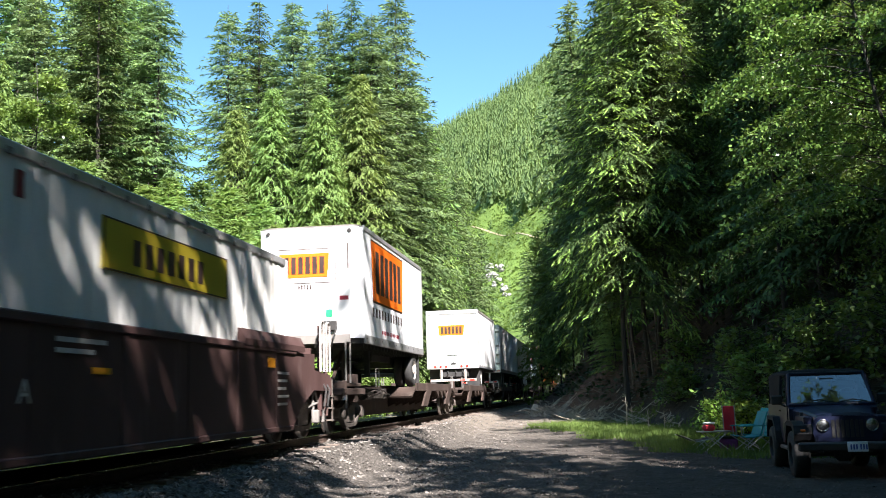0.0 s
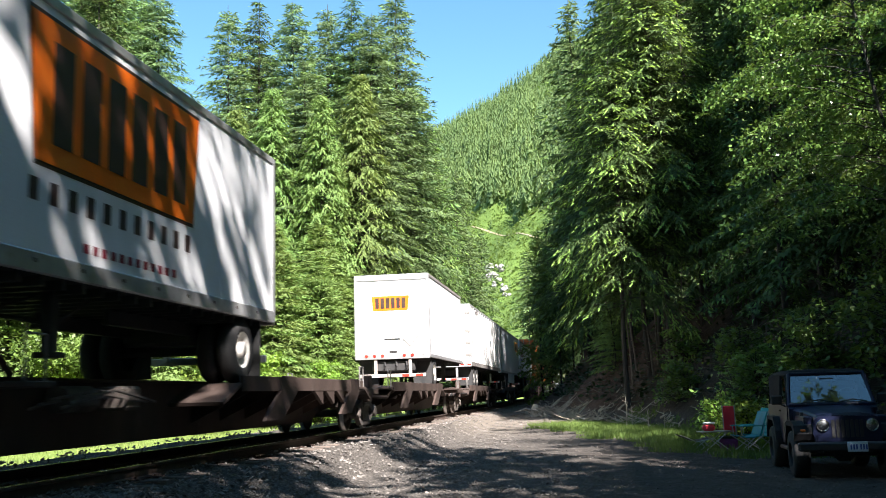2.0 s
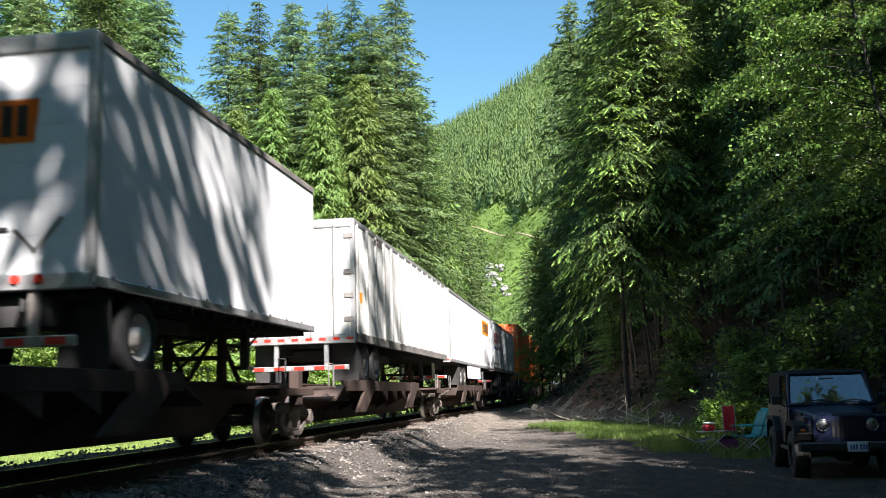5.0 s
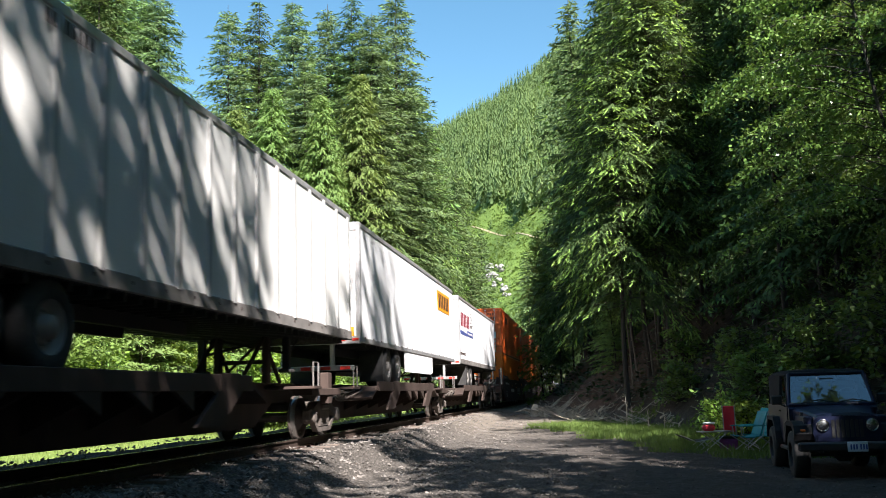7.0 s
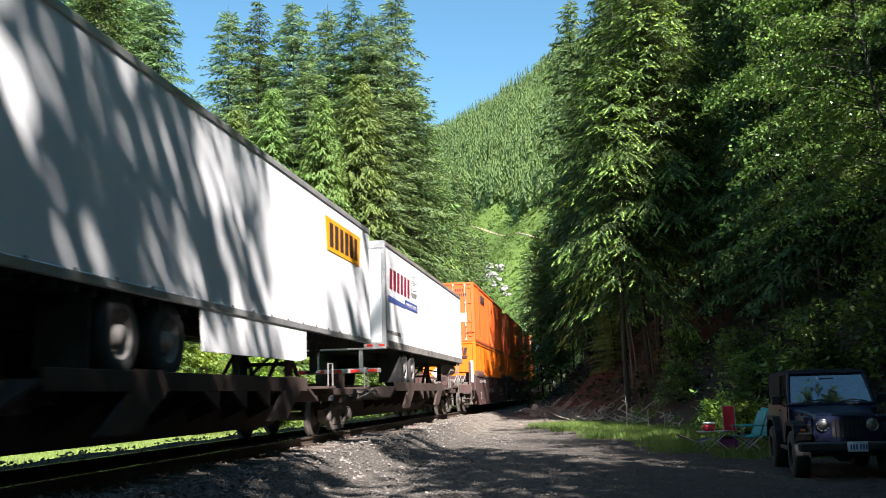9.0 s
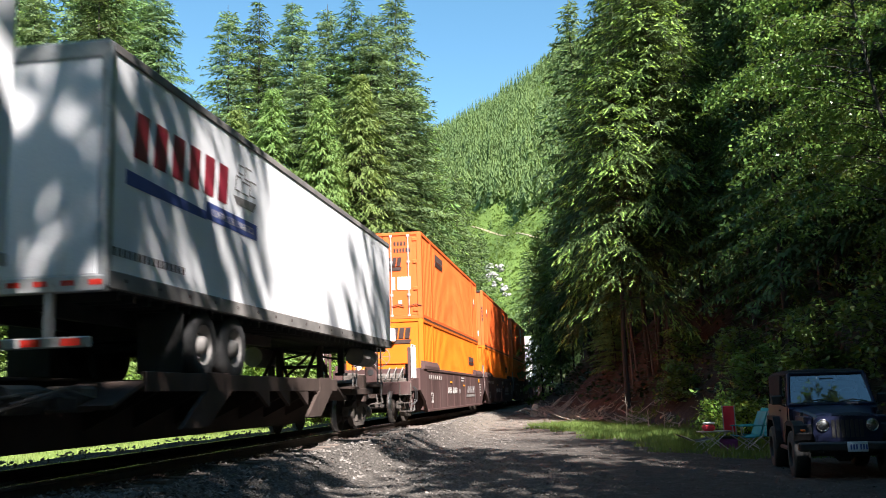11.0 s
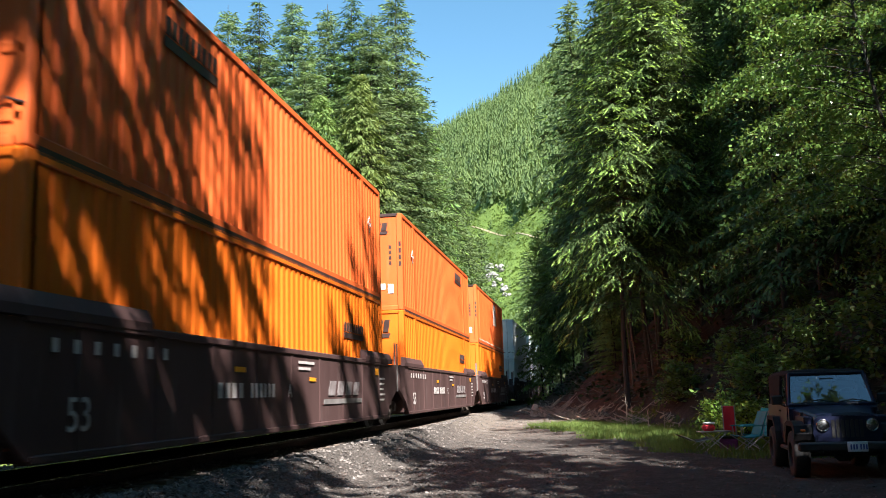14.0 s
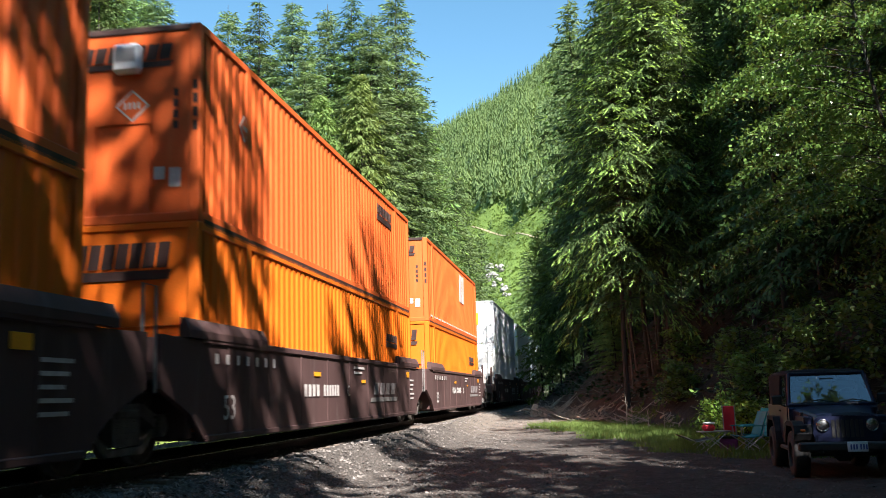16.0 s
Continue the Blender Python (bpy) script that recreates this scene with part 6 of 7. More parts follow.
    for flag, y, s in ((first, 0.0, -1), (last, L, 1)):
        if flag:
            e = y + s * 1.4
            part("end_platform", Geo().box(-1.3, 1.3, min(y, e), max(y, e), 1.02, 1.1, 0.01), M_SPINE, ob)
            part("end_sill", Geo().box(-1.33, 1.33, min(e, e + s * 0.1), max(e, e + s * 0.1), 0.85, 1.15, 0.02), M_SPINE, ob)
            cp = Geo().box(-0.12, 0.12, min(e, e + s * 0.6), max(e, e + s * 0.6), 0.74, 0.96, 0.03)
            cp.box(-0.2, 0.2, min(e + s * 0.45, e + s * 0.75), max(e + s * 0.45, e + s * 0.75), 0.68, 1.02, 0.06)
            part("coupler", cp, M_TRUCK, ob, "knuckle coupler")
            for sx in (-1, 1):
                part("handrail", Geo().tube([(sx * 1.3, e, 0.55), (sx * 1.3, e, 2.0), (sx * 1.3, e - s * 0.4, 2.0), (sx * 1.3, e - s * 0.4, 1.1)], 0.02, 6), M_DKRAIL, ob)
    return ob


TRUCKS_AT = [21.9, 38.4, 55.1, 72.2, 88.3, 105.4]
TRAYS = [(29.0, 37.0), (40.5, 49.4), (57.8, 67.0), (76.2, 85.0), (93.4, 102.2)]
HITCHES = [23.6, 52.9, 70.2, 86.6, 104.0]


def build_spine_cars():
    for k in range(5):
        u, L = TRUCKS_AT[k], TRUCKS_AT[k + 1] - TRUCKS_AT[k]
        spine_car(u, L, (TRAYS[k][0] - u, TRAYS[k][1] - u), k == 0, k == 4, HITCHES[k] - u)
    for u in TRUCKS_AT:
        t = rolling("spine_truck", u, RAIL_Z, "two-axle truck under the joint of the spine cars", "railway truck", "shared trucks")
        truck_frames(t, 0, 0.42)
        part("joint_bearing", Geo().box(-0.4, 0.4, -0.5, 0.5, 0.66, 0.74, 0.02), M_SPINE, t)
        for sx in (-1, 1):
            br = Geo().box(min(sx * 0.9, sx * 1.3), max(sx * 0.9, sx * 1.3), -1.7, 0.45, 0.84, 0.98, 0.01)
            br.box(min(sx * 1.1, sx * 1.28), max(sx * 1.1, sx * 1.28), -0.5, -0.2, 0.66, 1.3, 0.02)
            part("joint_bracket", br, M_SPINE, t)


build_spine_cars()


# ---- road trailers ----
def tandem(parent, y, mats=(M_RUBBER, M_RIM)):
    """One axle with dual tyres each side."""
    for sx in (-1, 1):
        for inner in (0, 1):
            c = sx * (1.12 - 0.33 * inner)
            w = sx * 0.125
            prof = [(0.29, c - w), (0.45, c - w), (0.5, c - w * 0.75), (0.515, c - w * 0.3), (0.515, c + w * 0.3), (0.5, c + w * 0.75), (0.45, c + w), (0.29, c + w), (0.27, c + w * 0.8), (0.27, c - w * 0.8), (0.29, c - w)]
            ty = part("tyre", Geo().lathe(prof, (0, y, 0.515), "x", 24), mats[0], parent, "worn black tyre", True)
            if not inner:
                rim = Geo().lathe([(0.285, c + w), (0.26, c + w * 0.7), (0.2, c + w * 0.2), (0.13, c + w * 0.3), (0.12, c + w * 1.1), (0.0, c + w * 1.1)], (0, y, 0.515), "x", 20)
                for k in range(8):
                    q = 2 * math.pi * k / 8
                    rim.box(c + w * 0.1, c + w * 0.45, y + 0.17 * math.cos(q) - 0.018, y + 0.17 * math.cos(q) + 0.018, 0.515 + 0.17 * math.sin(q) - 0.018, 0.515 + 0.17 * math.sin(q) + 0.018)
                part("rim", rim, mats[1], ty, "pale steel wheel rim", True)
    part("axle", Geo().tube([(-1.0, y, 0.515), (1.0, y, 0.515)], 0.07, 8), M_UNDER, parent)


def trailer(u, length, label, mat, near="rear", ribs=0, skirt=False, wheels=(), gear=None, height=2.86, roof_mat=None, rounded=False, low_mat=None, smooth=False, rim=M_RIM, tape=True):
    """A box trailer standing with its wheels on the trays; near: the end towards -y."""
    base = RAIL_Z + 1.05
    ob = rolling("road_trailer", u, base, label, "trailer", "piggyback trailers")
    z0, z1, W, L = 1.03, 1.03 + height, 1.3, length
    # the box; the front may have rounded upright corners
    c = 0.28 if rounded else 0.03
    ring = [(-W, c), (-W + c * 0.3, c * 0.3), (-W + c, 0.0), (W - c, 0.0), (W - c * 0.3, c * 0.3), (W, c), (W, L - 0.02), (W - 0.02, L), (-W + 0.02, L), (-W, L - 0.02)]
    part("box_body", Geo().prism(ring, "z", z0 + 0.1, z1 - 0.06), mat, ob)
    part("roof", Geo().prism([(x * 0.985, L / 2 + (y - L / 2) * 0.998) for x, y in ring], "z", z1 - 0.06, z1 - 0.01), roof_mat or mat, ob)
    for sx in (-1, 1):
        lo, hi = sorted((sx * (W - 0.03), sx * (W + 0.022)))
        part("top_rail", Geo().box(lo, hi, c, L - 0.02, z1 - 0.12, z1 + 0.0, 0.012), M_DKRAIL if roof_mat is None else M_ALU, ob)
        part("bottom_rail", Geo().box(lo, hi, c, L - 0.02, z0 - 0.02, z0 + (0.1 if smooth and low_mat is None else 0.19), 0.014), low_mat or M_ALU, ob)
        rv = Geo().box(lo - 0.005 if sx < 0 else hi - 0.004, lo + 0.004 if sx < 0 else hi + 0.005, 0, 0.05, z0 + 0.08, z0 + 0.12).mesh("side_marker", M_INK)
        k = 0.4
        while k < L - 0.3:
            part("side_marker", rv, None, ob).location.y = k
            k += 0.9
        if ribs:
            for k in range(ribs):
                y = 0.25 + (L - 0.5) * k / (ribs - 1)
                part("side_rib", Geo().prism([(sx * W, y - 0.075), (sx * (W + 0.04), y - 0.05), (sx * (W + 0.04), y + 0.05), (sx * W, y + 0.075)], "z", z0 + 0.16, z1 - 0.1), M_RIB, ob)
        elif not smooth:
            seams = Geo()
            k = 1.22
            while k < L - 0.3:
                seams.box(lo if sx < 0 else hi - 0.024, lo + 0.024 if sx < 0 else hi - 0.0195, k - 0.012, k + 0.012, z0 + 0.2, z1 - 0.12)
                k += 1.22
            part("panel_seams", seams, mat, ob)
    part("floor_frame", Geo().box(-W + 0.05, W - 0.05, 0.1, L - 0.1, z0 - 0.02, z0 + 0.1), M_UNDER, ob)
    cr = Geo().box(-W + 0.06, W - 0.06, -0.03, 0.03, z0 - 0.12, z0 - 0.01).mesh("cross_member", M_UNDER)
    k = 0.4
    while k < L - 0.3:
        part("cross_member", cr, None, ob).location.y = k
        k += 0.4
    for sx in (-1, 1):
        part("slide_rail", Geo().box(sx * 0.5 - 0.05, sx * 0.5 + 0.05, (0.3 if near == "rear" else L * 0.5), (L * 0.5 if near == "rear" else L - 0.3), z0 - 0.3, z0 - 0.1, 0.01), M_UNDER, ob)
    for y in wheels:
        tandem(ob, y, (M_RUBBER, rim))
        part("suspension", Geo().box(-0.6, 0.6, y - 0.35, y + 0.35, 0.6, z0 - 0.12, 0.05), M_UNDER, ob)
    if wheels:
        s = -1 if near == "rear" else 1
        yb = wheels[0] + s * 0.75 if s < 0 else wheels[-1] + 0.75
        for sx in (-1, 1):
            part("mud_flap", Geo().box(min(sx * 0.62, sx * 1.26), max(sx * 0.62, sx * 1.26), yb - 0.012, yb + 0.012, 0.12, z0 - 0.1, 0.006), M_UNDER, ob)
    if gear is not None:
        for sx in (-1, 1):
            lg = Geo().box(sx * 0.85 - 0.07, sx * 0.85 + 0.07, gear - 0.07, gear + 0.07, 0.28, z0 - 0.05, 0.012)
            lg.box(sx * 0.85 - 0.12, sx * 0.85 + 0.12, gear - 0.14, gear + 0.14, 0.24, 0.3, 0.01)
            lg.tube([(sx * 0.85, gear, 0.55), (sx * 0.85, gear + 0.9, z0 - 0.05)], 0.025, 6)
            part("landing_leg", lg, M_UNDER, ob)
        part("leg_brace", Geo().tube([(-0.85, gear, 0.6), (0.85, gear, 0.95)], 0.025, 6).tube([(0.85, gear, 0.6), (-0.85, gear, 0.95)], 0.025, 6), M_UNDER, ob)
    if skirt:
        for sx in (-1, 1):
            lo, hi = sorted((sx * (W - 0.04), sx * W))
            part("side_skirt", Geo().prism([(5.6, z0 - 0.02), (10.6, z0 - 0.02), (10.6, 0.48), (10.2, 0.42), (5.7, 0.42)], "x", lo, hi), M_WHITE, ob, "white aerodynamic side skirt")
    # rear end: frame, doors, bumper; front end: plain nose with fittings
    for end in ("near", "far"):
        y, s = (0.0, -1) if end == "near" else (L, 1)
        if (end == "near") == (near == "rear"):
            for sx in (-1, 1):
                part("rear_post", Geo().box(min(sx * (W - 0.1), sx * (W + 0.018)), max(sx * (W - 0.1), sx * (W + 0.018)), min(y + s * 0.03, y - s * 0.1), max(y + s * 0.03, y - s * 0.1), z0, z1, 0.015), M_ALU, ob)
            part("rear_header", Geo().box(-W, W, min(y + s * 0.035, y - s * 0.1), max(y + s * 0.035, y - s * 0.1), z1 - 0.2, z1 + 0.01, 0.015), M_ALU, ob)
            part("rear_sill", Geo().box(-W, W, min(y + s * 0.04, y - s * 0.1), max(y + s * 0.04, y - s * 0.1), z0 - 0.05, z0 + 0.13, 0.012), M_ALU, ob)
            if not tape:
                for x in (-0.9, -0.62, -0.34, 0.42, 0.7):
                    part("tail_lamp", Geo().lathe([(0.0, -0.03), (0.05, -0.025), (0.06, 0.0)], (x, y + s * 0.04, z0 + 0.07), "y", 12), M_REDTAPE, ob, "small round red lamp")
            for k in range(8 if tape else 0):
                x = -1.2 + k * 0.33
                part("reflective_tape", Geo().box(x, x + 0.16, min(y + s * 0.04, y + s * 0.046), max(y + s * 0.04, y + s * 0.046), z0 + 0.02, z0 + 0.08), M_REDTAPE, ob)
            bp = Geo().box(-1.15, 1.15, min(y, y + s * 0.08), max(y, y + s * 0.08), 0.36, 0.48, 0.012)
            for sx in (-1, 1):
                bp.box(sx * 0.6 - 0.05, sx * 0.6 + 0.05, min(y, y - s * 0.1), max(y, y - s * 0.1), 0.4, z0, 0.01)
            bump = part("rear_bumper", bp, M_ALU if tape else M_RUSTY, ob, "underride bumper with red and white tape" if tape else "dirty rust-stained underride bumper")
            for k in range(5) if tape else (3, 4):
                x = -1.1 + k * 0.48
                part("bumper_tape", Geo().box(x, x + 0.24, min(y + s * 0.08, y + s * 0.086), max(y + s * 0.08, y + s * 0.086), 0.38, 0.46), M_REDTAPE, bump)
        elif end == "near":
            part("nose_frame", Geo().box(-W + c, W - c, -0.03, 0.02, z0 - 0.02, z0 + 0.2, 0.012), M_DKRAIL, ob)
            part("gladhand_box", Geo().box(0.27, 0.7, -0.12, 0.0, z0 + 0.28, z0 + 0.52, 0.02), M_UNDER, ob, "black connector box")
            part("green_plate", Geo().box(0.42, 0.58, -0.012, 0.0, z0 + 0.62, z0 + 0.8), M_GREENTAG, ob, "small green placard")
            part("red_sign", Geo().box(0.76, 0.98, -0.004, 0.0, z0 + 1.02, z0 + 1.12), M_REDMARK, ob, "dark red sticker")
            part("nose_slot", Geo().box(0.96, 1.0, -0.01, 0.0, z0 + 1.75, z0 + 2.4, 0.004), M_INK, ob, "narrow black slot on the nose")
            for sx in (-1, 1):
                part("marker_lamp", Geo().lathe([(0.0, -0.03), (0.05, -0.025), (0.06, 0.0)], (sx * 1.02, 0, z1 - 0.16), "y", 10), M_UNDER, ob)
            for k in (-0.2, 0.2):
                part("air_hose", Geo().tube([(0.49 + k, -0.1, z0 + 0.3), (0.45 + k, -0.25, z0 + 0.1), (0.38 + k, -0.12, z0 - 0.1)], 0.02, 6), M_UNDER, ob)
    return ob


def rollup_door(ob, z0, z1):
    d = part("rollup_door", Geo().box(-1.18, 1.18, 0.0, 0.02, z0 + 0.14, z1 - 0.22), M_WHITE, ob, "white slatted roll-up door")
    h = (z1 - z0 - 0.36) / 6
    for k in range(6):
        z = z0 + 0.14 + h * k
        part("door_slat", Geo().box(-1.18, 1.18, -0.008, 0.004, z, z + h - 0.006, 0.004), M_WHITE, d)


def sign(ob, face, a, b, z0, z1, mat, n=6, y=0.0, taper=0.08):
    """A trapezoid name panel with plain dark bars for its letters."""
    d = (b - a) * taper * 0.5
    outline = [(a + d, z0), (b - d, z0), (b, z1), (a, z1)]
    pa = Geo().prism(outline, "y", y - 0.012, y) if face == "end" else Geo().prism(outline, "x", y, y + 0.012)
    p = part("name_panel", pa, mat, ob, "orange name panel with dark lettering shown as bars")
    m = (z1 - z0) * 0.14
    w = (b - a) * 0.08
    bar_row("letter_bar", p, M_INK, "dark letter bar", y - 0.012 if face == "end" else y + 0.012, a + w, b - w, z0 + m, z1 - m, n, 0.66, 0.0, 0.006, face)
    return p


def build_trailers():
    # two short trailers
    t = trailer(22.1, 8.53, "short white freight trailer with a large orange side panel", M_WHITE, near="front", wheels=(7.2,), gear=2.4, rounded=True, rim=M_RIM, roof_mat=M_DKRAIL)
    zb = 1.03
    sign(t, "end", -0.74, 0.52, zb + 1.6, zb + 2.18, M_SIGN)
    fr = Geo()
    for a in ((-0.86, 0.64, 1.45, 1.47), (-0.9, 0.68, 2.28, 2.3)):
        fr.box(a[0], a[1], -0.006, 0, zb + a[2], zb + a[3])
    fr.box(-0.9, -0.88, -0.006, 0, zb + 1.45, zb + 2.3)
    fr.box(0.66, 0.68, -0.006, 0, zb + 1.45, zb + 2.3)
    part("sign_border", fr, M_INK, t)
    bar_row("numeral_bar", t, M_INK, "", 0.0, -0.28, 0.08, zb + 1.3, zb + 1.42, 5, 0.6, 0, 0.005, "end")
    part("panel_border", Geo().prism([(1.27, 2.08), (5.1, 2.08), (5.28, 3.68), (1.09, 3.68)], "x", 1.3, 1.304), M_INK, t, "black outline of the side panel")
    sign(t, "side", 1.14, 5.23, 2.13, 3.63, M_SIGN, y=1.303)
    bar_row("numeral_bar", t, M_INK, "", 1.302, 1.1, 5.1, 1.72, 1.95, 11, 0.42, 0, 0.005)
    bar_row("letter_bar", t, M_REDMARK, "", 1.302, 2.2, 4.6, zb + 0.3, zb + 0.4, 12, 0.55, 0, 0.005)
    t = trailer(47.1, 8.53, "short white freight trailer with a roll-up rear door", M_WHITE, near="rear", wheels=(1.25,), gear=5.9, smooth=True, tape=False)
    rollup_door(t, zb, zb + 2.86)
    sign(t, "end", -0.7, 0.62, zb + 1.62, zb + 2.12, M_SIGN, y=-0.008)
    un = Geo().box(-0.75, 0.75, 0.1, 0.5, 0.55, 0.95, 0.05)
    for k in (-0.35, 0.05, 0.4):
        un.tube([(k, 0.05, 0.6), (k + 0.1, -0.02, 0.75), (k + 0.05, 0.1, 0.95)], 0.03, 6)
    part("door_latch", Geo().box(-0.28, 0.3, -0.035, -0.012, zb + 0.62, zb + 0.66, 0.006).box(-0.1, 0.16, -0.045, -0.012, zb + 0.16, zb + 0.24, 0.01).tube([(0.02, -0.05, zb + 0.22), (0.05, -0.05, zb + 0.36)], 0.015, 6), M_UNDER, t, "dark latch bar and handle on the door")
    part("door_pull", Geo().tube([(-0.9, -0.012, zb + 0.82), (-0.9, -0.06, zb + 0.9), (-0.76, -0.06, zb + 0.9), (-0.76, -0.012, zb + 0.82)], 0.012, 5), M_DKRAIL, t)
    part("placard_frame", Geo().prism([(0.35, zb + 0.62), (0.62, zb + 0.36), (0.65, zb + 0.38), (0.38, zb + 0.65)], "y", -0.02, -0.008).prism([(0.62, zb + 0.36), (0.95, zb + 0.74), (0.92, zb + 0.76), (0.6, zb + 0.39)], "y", -0.02, -0.008), M_DKRAIL, t)
    part("pintle_gear", un, M_UNDER, t, "rusty pintle hook and air tanks")
    # ribbed intermodal trailer
    t = trailer(59.0, 14.65, "weathered white ribbed trailer with barn doors", M_OFFWHITE, near="rear", ribs=15, wheels=(1.2, 2.45), gear=11.3, roof_mat=M_ALU, low_mat=M_DKRAIL, rim=M_DKRAIL)
    for sx in (-1, 1):
        d = part("barn_door", Geo().box(min(0.01 * sx, sx * 1.18), max(0.01 * sx, sx * 1.18), -0.02, 0.02, zb + 0.14, zb + 2.64, 0.01), M_OFFWHITE, t)
        for k in (0.25, 0.8):
            part("locking_bar", Geo().tube([(sx * k, -0.04, zb + 0.1), (sx * k, -0.04, zb + 2.7)], 0.02, 6), M_DKRAIL, d)
        for z in (0.5, 1.05, 1.6, 2.45):
            part("hinge", Geo().box(min(sx * 1.05, sx * 1.28), max(sx * 1.05, sx * 1.28), -0.045, 0.0, zb + z - 0.06, zb + z + 0.06, 0.01), M_DKRAIL, d)
    part("amber_tag", Geo().box(1.3, 1.306, 0.5, 0.74, 1.95, 2.19), M_SIGN_Y, t)
    bar_row("numeral_bar", t, M_INK, "", 1.33, 2.0, 3.0, 3.56, 3.72, 8, 0.55, 0, 0.005)
    # long smooth trailer with skirts
    # its pale rims take a darker grey to imitate the shade down there
    t = trailer(74.55, 16.1, "long smooth white trailer with side skirts and an amber name panel", M_WHITE, near="rear", skirt=True, wheels=(3.4, 4.7), gear=12.6, roof_mat=M_ALU, smooth=True, rim=M_DKRAIL)
    for sx in (-1, 1):
        d = part("barn_door", Geo().box(min(0.01 * sx, sx * 1.18), max(0.01 * sx, sx * 1.18), -0.02, 0.02, zb + 0.14, zb + 2.64, 0.01), M_WHITE, t)
        part("locking_bar", Geo().tube([(sx * 0.5, -0.04, zb + 0.1), (sx * 0.5, -0.04, zb + 2.7)], 0.02, 6), M_ALU, d)
    sign(t, "end", -0.6, 0.6, zb + 1.9, zb + 2.4, M_SIGN, y=-0.02)
    part("amber_tag", Geo().box(0.85, 1.15, -0.03, -0.02, zb + 0.05, zb + 0.35), M_SIGN_Y, t)
    sign(t, "side", 12.0, 15.1, 2.8, 3.51, M_SIGN_Y, y=1.3)
    # long trailer with red letters and a blue stripe
    t = trailer(92.5, 15.65, "long white trailer with red lettering and a blue stripe", M_WHITE, near="rear", wheels=(2.9, 4.1), gear=12.0, smooth=True, rim=M_DKRAIL, low_mat=M_DKRAIL)
    bar_row("letter_bar", t, M_REDMARK, "dark red letter bar", 1.302, 0.5, 3.67, 2.65, 3.23, 6, 0.66, 0.06, 0.005)
    part("blue_stripe", Geo().prism([(0.4, 2.28), (2.8, 2.28), (2.8, 2.4), (0.4, 2.46)], "x", 1.302, 1.306), M_BLUE, t)
    lab = part("blue_label", Geo().box(1.302, 1.308, 2.8, 4.9, 2.3, 2.55), M_BLUE, t, "dark blue label with pale lettering")
    side_text("CONTROLLED LOGISTICS", 0.15, 1.309, 3.85, 2.375, M_MARK, lab)
    ship = part("ship_emblem", Geo().prism([(4.0, 2.74), (4.72, 2.74), (4.88, 2.9), (3.86, 2.86)], "x", 1.302, 1.306), M_DKRAIL, t, "grey sailing ship emblem as plain shapes")
    for y0, y1, z0, z1 in ((3.92, 4.12, 2.95, 3.2), (4.18, 4.5, 2.95, 3.16), (4.55, 4.82, 2.98, 3.24), (4.05, 4.26, 3.24, 3.4), (4.32, 4.6, 3.2, 3.42)):
        sail = Geo()
        for e0, e1, f0, f1 in ((y0, y1, z0, z0 + 0.025), (y0 + 0.05, y1 + 0.05, z1 - 0.025, z1)):
            sail.prism([(e0, f0), (e1, f0), (e1 + 0.02, f1), (e0 + 0.02, f1)], "x", 1.302, 1.305)
        sail.prism([(y0, z0), (y0 + 0.03, z0), (y0 + 0.08, z1), (y0 + 0.05, z1)], "x", 1.302, 1.305)
        part("sail_outline", sail, M_DKRAIL, ship)
    bar_row("letter_bar", t, M_INK, "", 1.302, 0.1, 2.1, 1.4, 1.5, 16, 0.55, 0, 0.004)
    part("door_band", Geo().box(-1.18, 1.18, -0.02, 0.0, zb + 0.14, zb + 2.64, 0.008), M_WHITE, t)
    for a, b in (((-0.95, 11.0, 0.7), (-0.95, 12.4, 0.7)), ((0.95, 12.9, 0.72), (0.95, 14.4, 0.72))):
        part("tank", Geo().tube([a, b], 0.23, 12), M_DKRAIL, t)


build_trailers()
# ---- the parked off-road car ----
M_NAVY = surf("navy_car_paint", (0.005, 0.008, 0.026), (0.009, 0.013, 0.038), 2, 0.38, wear=(0.018, 0.018, 0.022), wear_amount=0.2, spec=0.3)
M_FLARE = surf("grey_plastic", (0.018, 0.018, 0.02), (0.035, 0.035, 0.038), 5, 0.75, bump=0.1, spec=0.2)
M_CANVAS = surf("black_canvas_top", (0.01, 0.01, 0.012), (0.02, 0.02, 0.023), 6, 0.85, bump=0.2, spec=0.15)
M_BLACK = surf("black_plastic", (0.012, 0.012, 0.012), (0.022, 0.022, 0.022), 6, 0.55)
M_CHROME = surf("lamp_reflector", (0.42, 0.43, 0.44), (0.6, 0.6, 0.6), 9, 0.22, 1.0)
M_AMBER = surf("amber_lens", (0.6, 0.12, 0.02), (0.7, 0.18, 0.03), 6, 0.2)
M_PLATE = surf("plate_white", (0.62, 0.63, 0.66), (0.74, 0.75, 0.78), 6, 0.4)


def glass(name, tint=(0.3, 0.34, 0.34)):
    m, t, b, out = nodes_of(name)
    N, L = t.nodes, t.links
    b.inputs["Base Color"].default_value = (*tint, 1)
    b.inputs["Roughness"].default_value = 0.02
    b.inputs["Transmission Weight"].default_value = 1.0
    b.inputs["IOR"].default_value = 2.2
    return m


M_GLASS = glass("window_glass")


